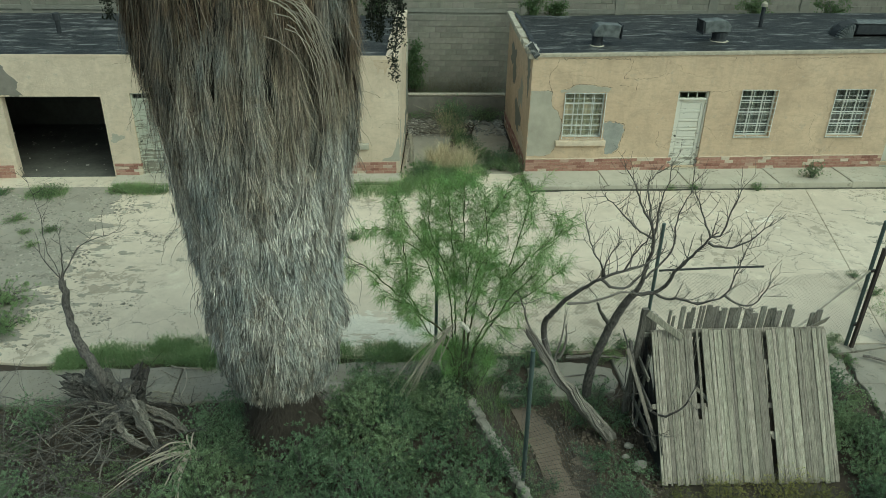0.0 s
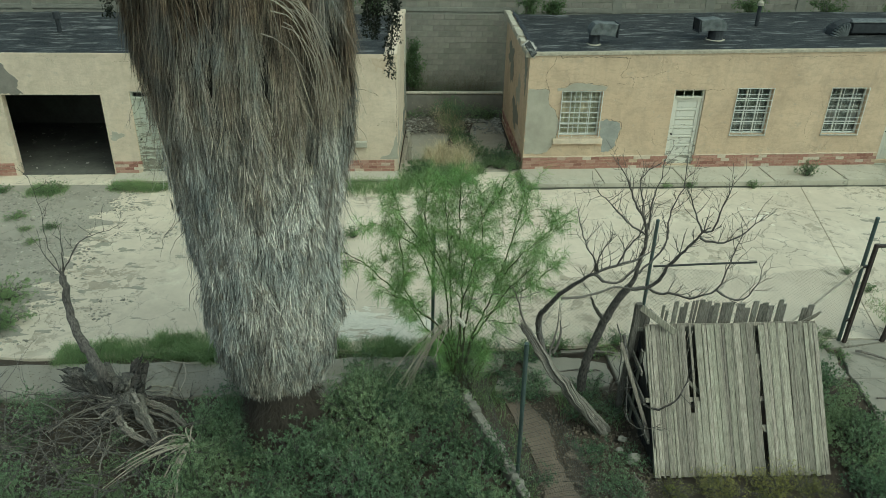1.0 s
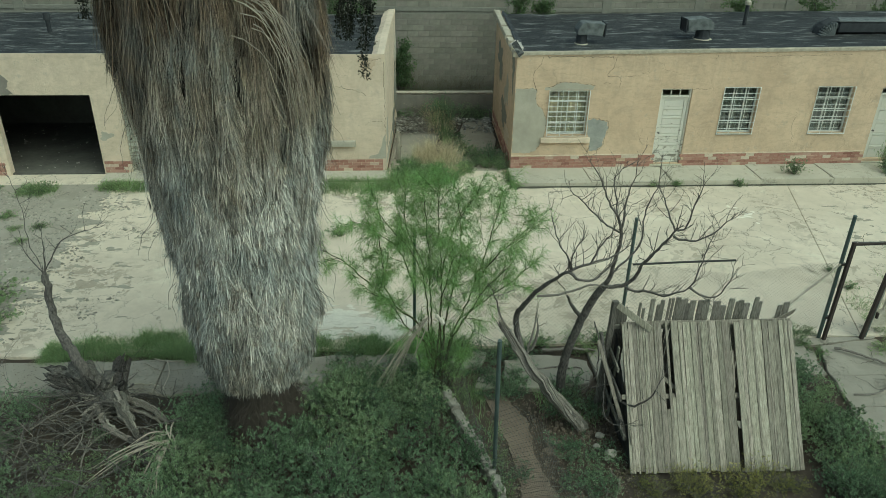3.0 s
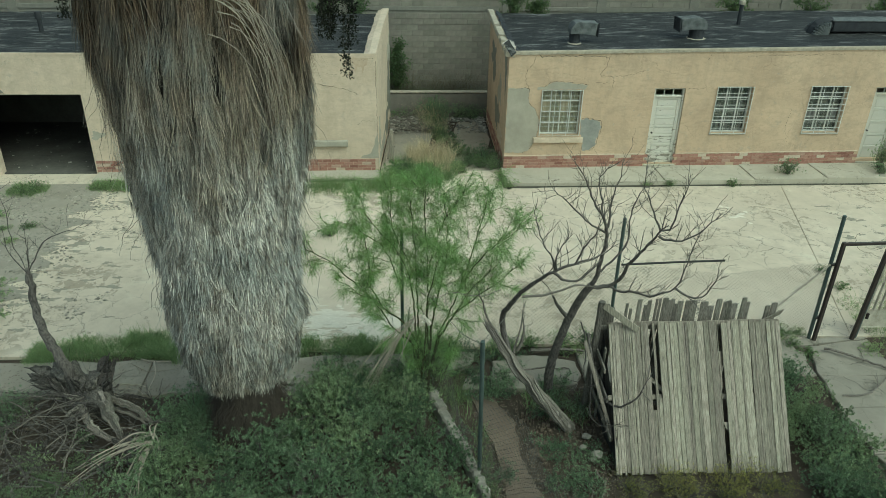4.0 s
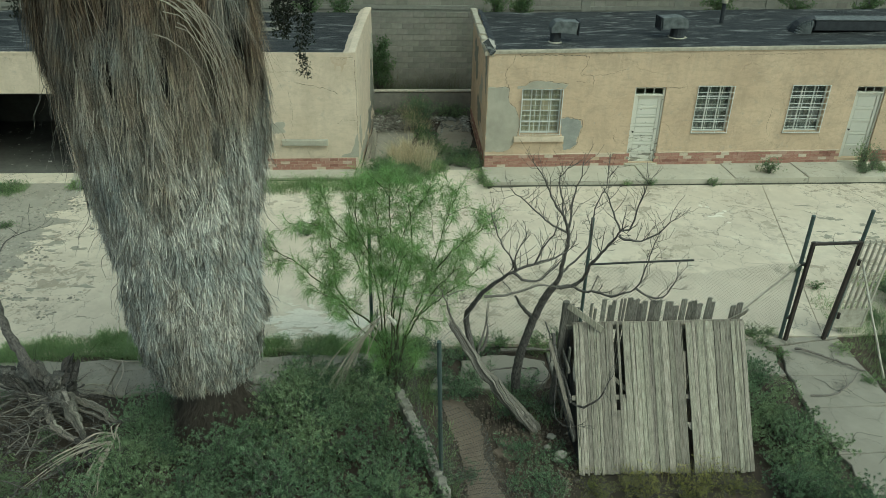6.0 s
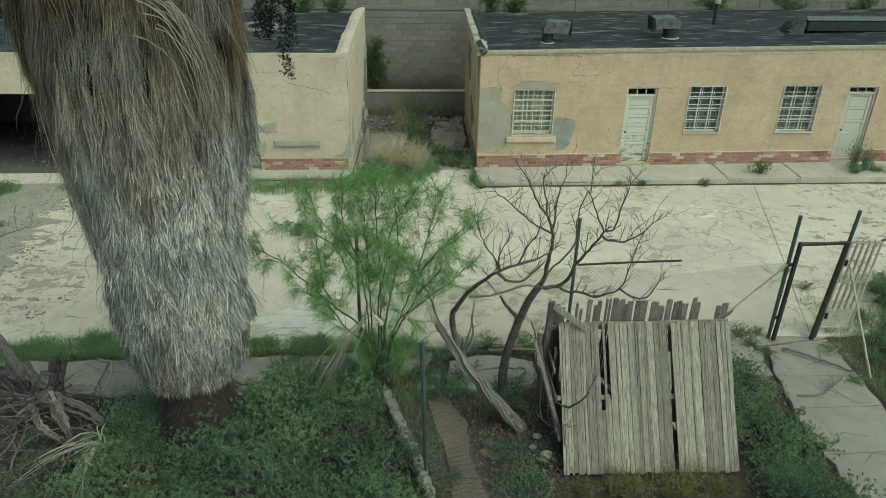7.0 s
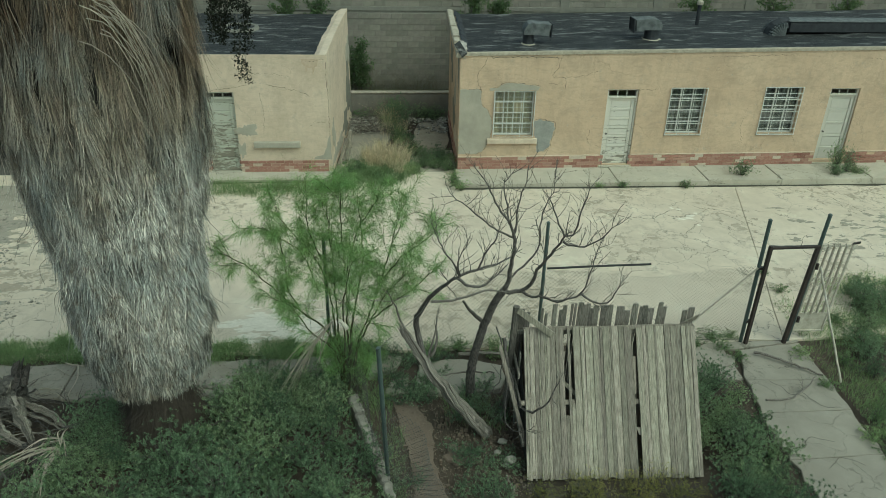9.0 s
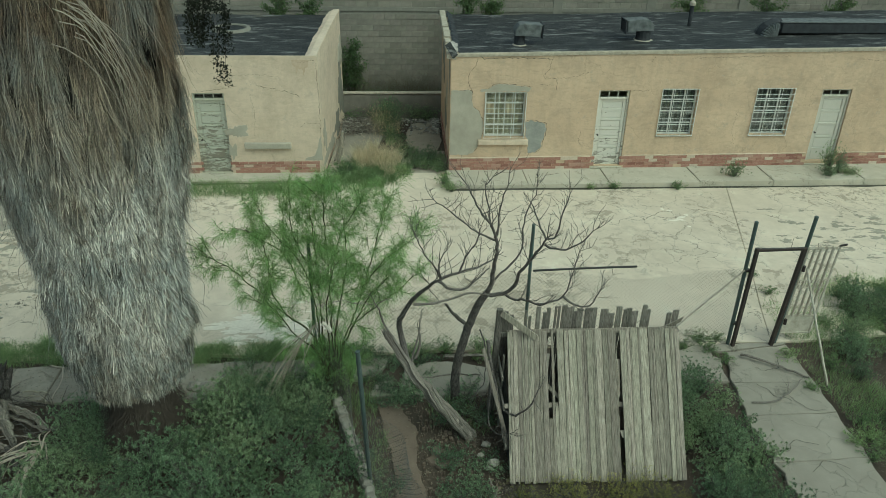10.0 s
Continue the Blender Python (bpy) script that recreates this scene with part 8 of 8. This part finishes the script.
def garden_litter():
    """Dry leaves, clods and twig ends on the garden's bare earth."""
    rng = random.Random(83)
    g, c = Geo(), Geo()
    for _ in range(9000):
        x, y = rng.choice(((rng.uniform(2.3, 4.4), rng.uniform(6.6, 10.5)), (rng.uniform(-7, 1.6), rng.uniform(6.8, 10.6)), (rng.uniform(7.2, 8.9), rng.uniform(7, 11)), (rng.uniform(10.2, 13), rng.uniform(7.5, 11.6))))
        d = rand_dir(rng)
        d.z *= 0.25
        w = Vector((-d.y, d.x, rng.uniform(-0.3, 0.3))).normalized()
        k = rng.uniform(0.02, 0.09)
        g.leaf(Vector((x, y, rng.uniform(-0.035, 0.02))), d * k, w * min(0.008, k * 0.14))
    for _ in range(1500):
        x, y, k = rng.uniform(2.3, 4.4), rng.uniform(6.6, 10.5), 0.008 + 0.03 * rng.random() ** 3
        c.box(x, x + k * 1.4, y, y + k, -0.08, -0.03 + k * 0.7, k * 0.3, rng)
    for _ in range(2600):
        x, y = rng.uniform(-7.5, 1.4), 10.6 + 0.98 * rng.random() ** 1.6
        d = rand_dir(rng)
        d.z *= 0.15
        k = rng.uniform(0.015, 0.07)
        g.leaf(Vector((x, y, rng.uniform(0.028, 0.04))), d * k, Vector((-d.y, d.x, rng.uniform(-0.2, 0.2))).normalized() * min(0.007, k * 0.14))
    tagged(solo("leaf_litter", g, LITTER, "dry leaf litter strewn on the garden earth", "litter"), kind="stuff")
    tagged(solo("clods", c, TRACK, "small clods and stones on bare earth", "clods"), kind="stuff")


garden_litter()


def gap_rubble():
    rng = random.Random(29)
    part_slab = Geo().slab([(1.04, 21.9), (1.9, 21.9), (2.46, 24.56), (1.1, 24.58)], -0.1, 0.05)
    solo("slab", part_slab, SLAB, "grey concrete slab between the houses", "slab", kind="structure")
    g = Geo()
    for _ in range(1500):
        x, y = 1.65 + rng.gauss(0, 0.55), 25.3 + rng.gauss(0, 0.65)
        if rng.random() < 0.4:
            x, y = rng.choice((rng.uniform(4.1, 4.35), rng.uniform(3.0, 4.3))), rng.choice((rng.uniform(24.5, 26.3), rng.uniform(25.8, 26.3)))
        x = min(max(x, 0.98), 4.35)
        y = min(y, 26.2)
        s = 0.014 + 0.06 * rng.random() ** 3
        z = max(0, 0.3 - 0.25 * ((x - 1.4) ** 2 + (y - 25.2) ** 2)) * rng.random()
        a = rng.uniform(0, 3.1)
        d = Vector((math.cos(a), math.sin(a), rng.uniform(-0.3, 0.3))) * s * rng.uniform(0.6, 1.6)
        q = Vector((x, y, z))
        g.board(q - d, q + d, Vector((-math.sin(a), math.cos(a), 0)) * s, (0, 0, s * 0.6), 1)
    tw = Geo()
    for _ in range(170):
        a = rng.uniform(0, math.tau)
        grow(tw, Vector((rng.uniform(1.05, 2.5), rng.uniform(24.3, 26.2), rng.uniform(0.05, 0.3))), Vector((math.cos(a), math.sin(a), 0.2)), rng.uniform(0.4, 0.9), 0.009, 1, rng, up=0.0, kids=(1, 3), twist=0.12)
    tagged(solo("brushwood", tw, DEADWOOD, "dry branches thrown on the rubble heap", "brushwood"), kind="stuff")
    tagged(solo("rubble", g, RUBBISH, "heap of broken plaster and rubbish between the houses", "rubble"), kind="stuff")
    structure("bare_earth", Geo().slab([(1.1, 21.0), (4.33, 21.0), (4.36, 22.9), (3.0, 23.0), (1.14, 22.0)], -0.1, -0.012, 0.02), DUST, "dusty trodden earth at the mouth of the gap", "earth")
    structure("bare_earth", Geo().slab([(0.62, 21.0), (1.1, 21.0), (1.16, 24.6), (0.9, 24.6)], -0.1, -0.01, 0.02), DUST, "dusty earth along the house wall", "earth")
    for a, b, w in (((0.98, 21.75, 0.03), (0.98, 23.6, 0.12), 0.14), ((0.82, 21.9, 0.06), (0.9, 23.2, 0.3), 0.12), ((1.14, 21.7, 0.02), (1.1, 22.7, 0.05), 0.1), ((0.76, 21.6, 0.02), (0.84, 22.6, 0.2), 0.1), ((1.05, 22.9, 0.1), (0.98, 24.2, 0.2), 0.11)):
        solo("plank", Geo().board(a, b, (w, 0, rng.uniform(0.0, 0.05)), (-0.01, 0, 0.022), 3, 0.006, rng), PLANK, "pale old board lying along the house wall", "plank", "boards in the gap")
    structure("bare_earth", Geo().slab(blob(3.75, 24.4, 0.62, 1.75, rng, 30, 0.15), -0.1, -0.035, 0.02), DUST, "bare trodden earth between the houses", "earth")
    solo("sheet", Geo().board((1.05, 24.85, 0.05), (1.9, 24.95, 0.08), (0.05, 0.16, 0.03), (0, -0.01, 0.015), 3, 0.02, rng), RUBBISH, "bent grey sheet lying on the rubble", "sheet")


gap_rubble()
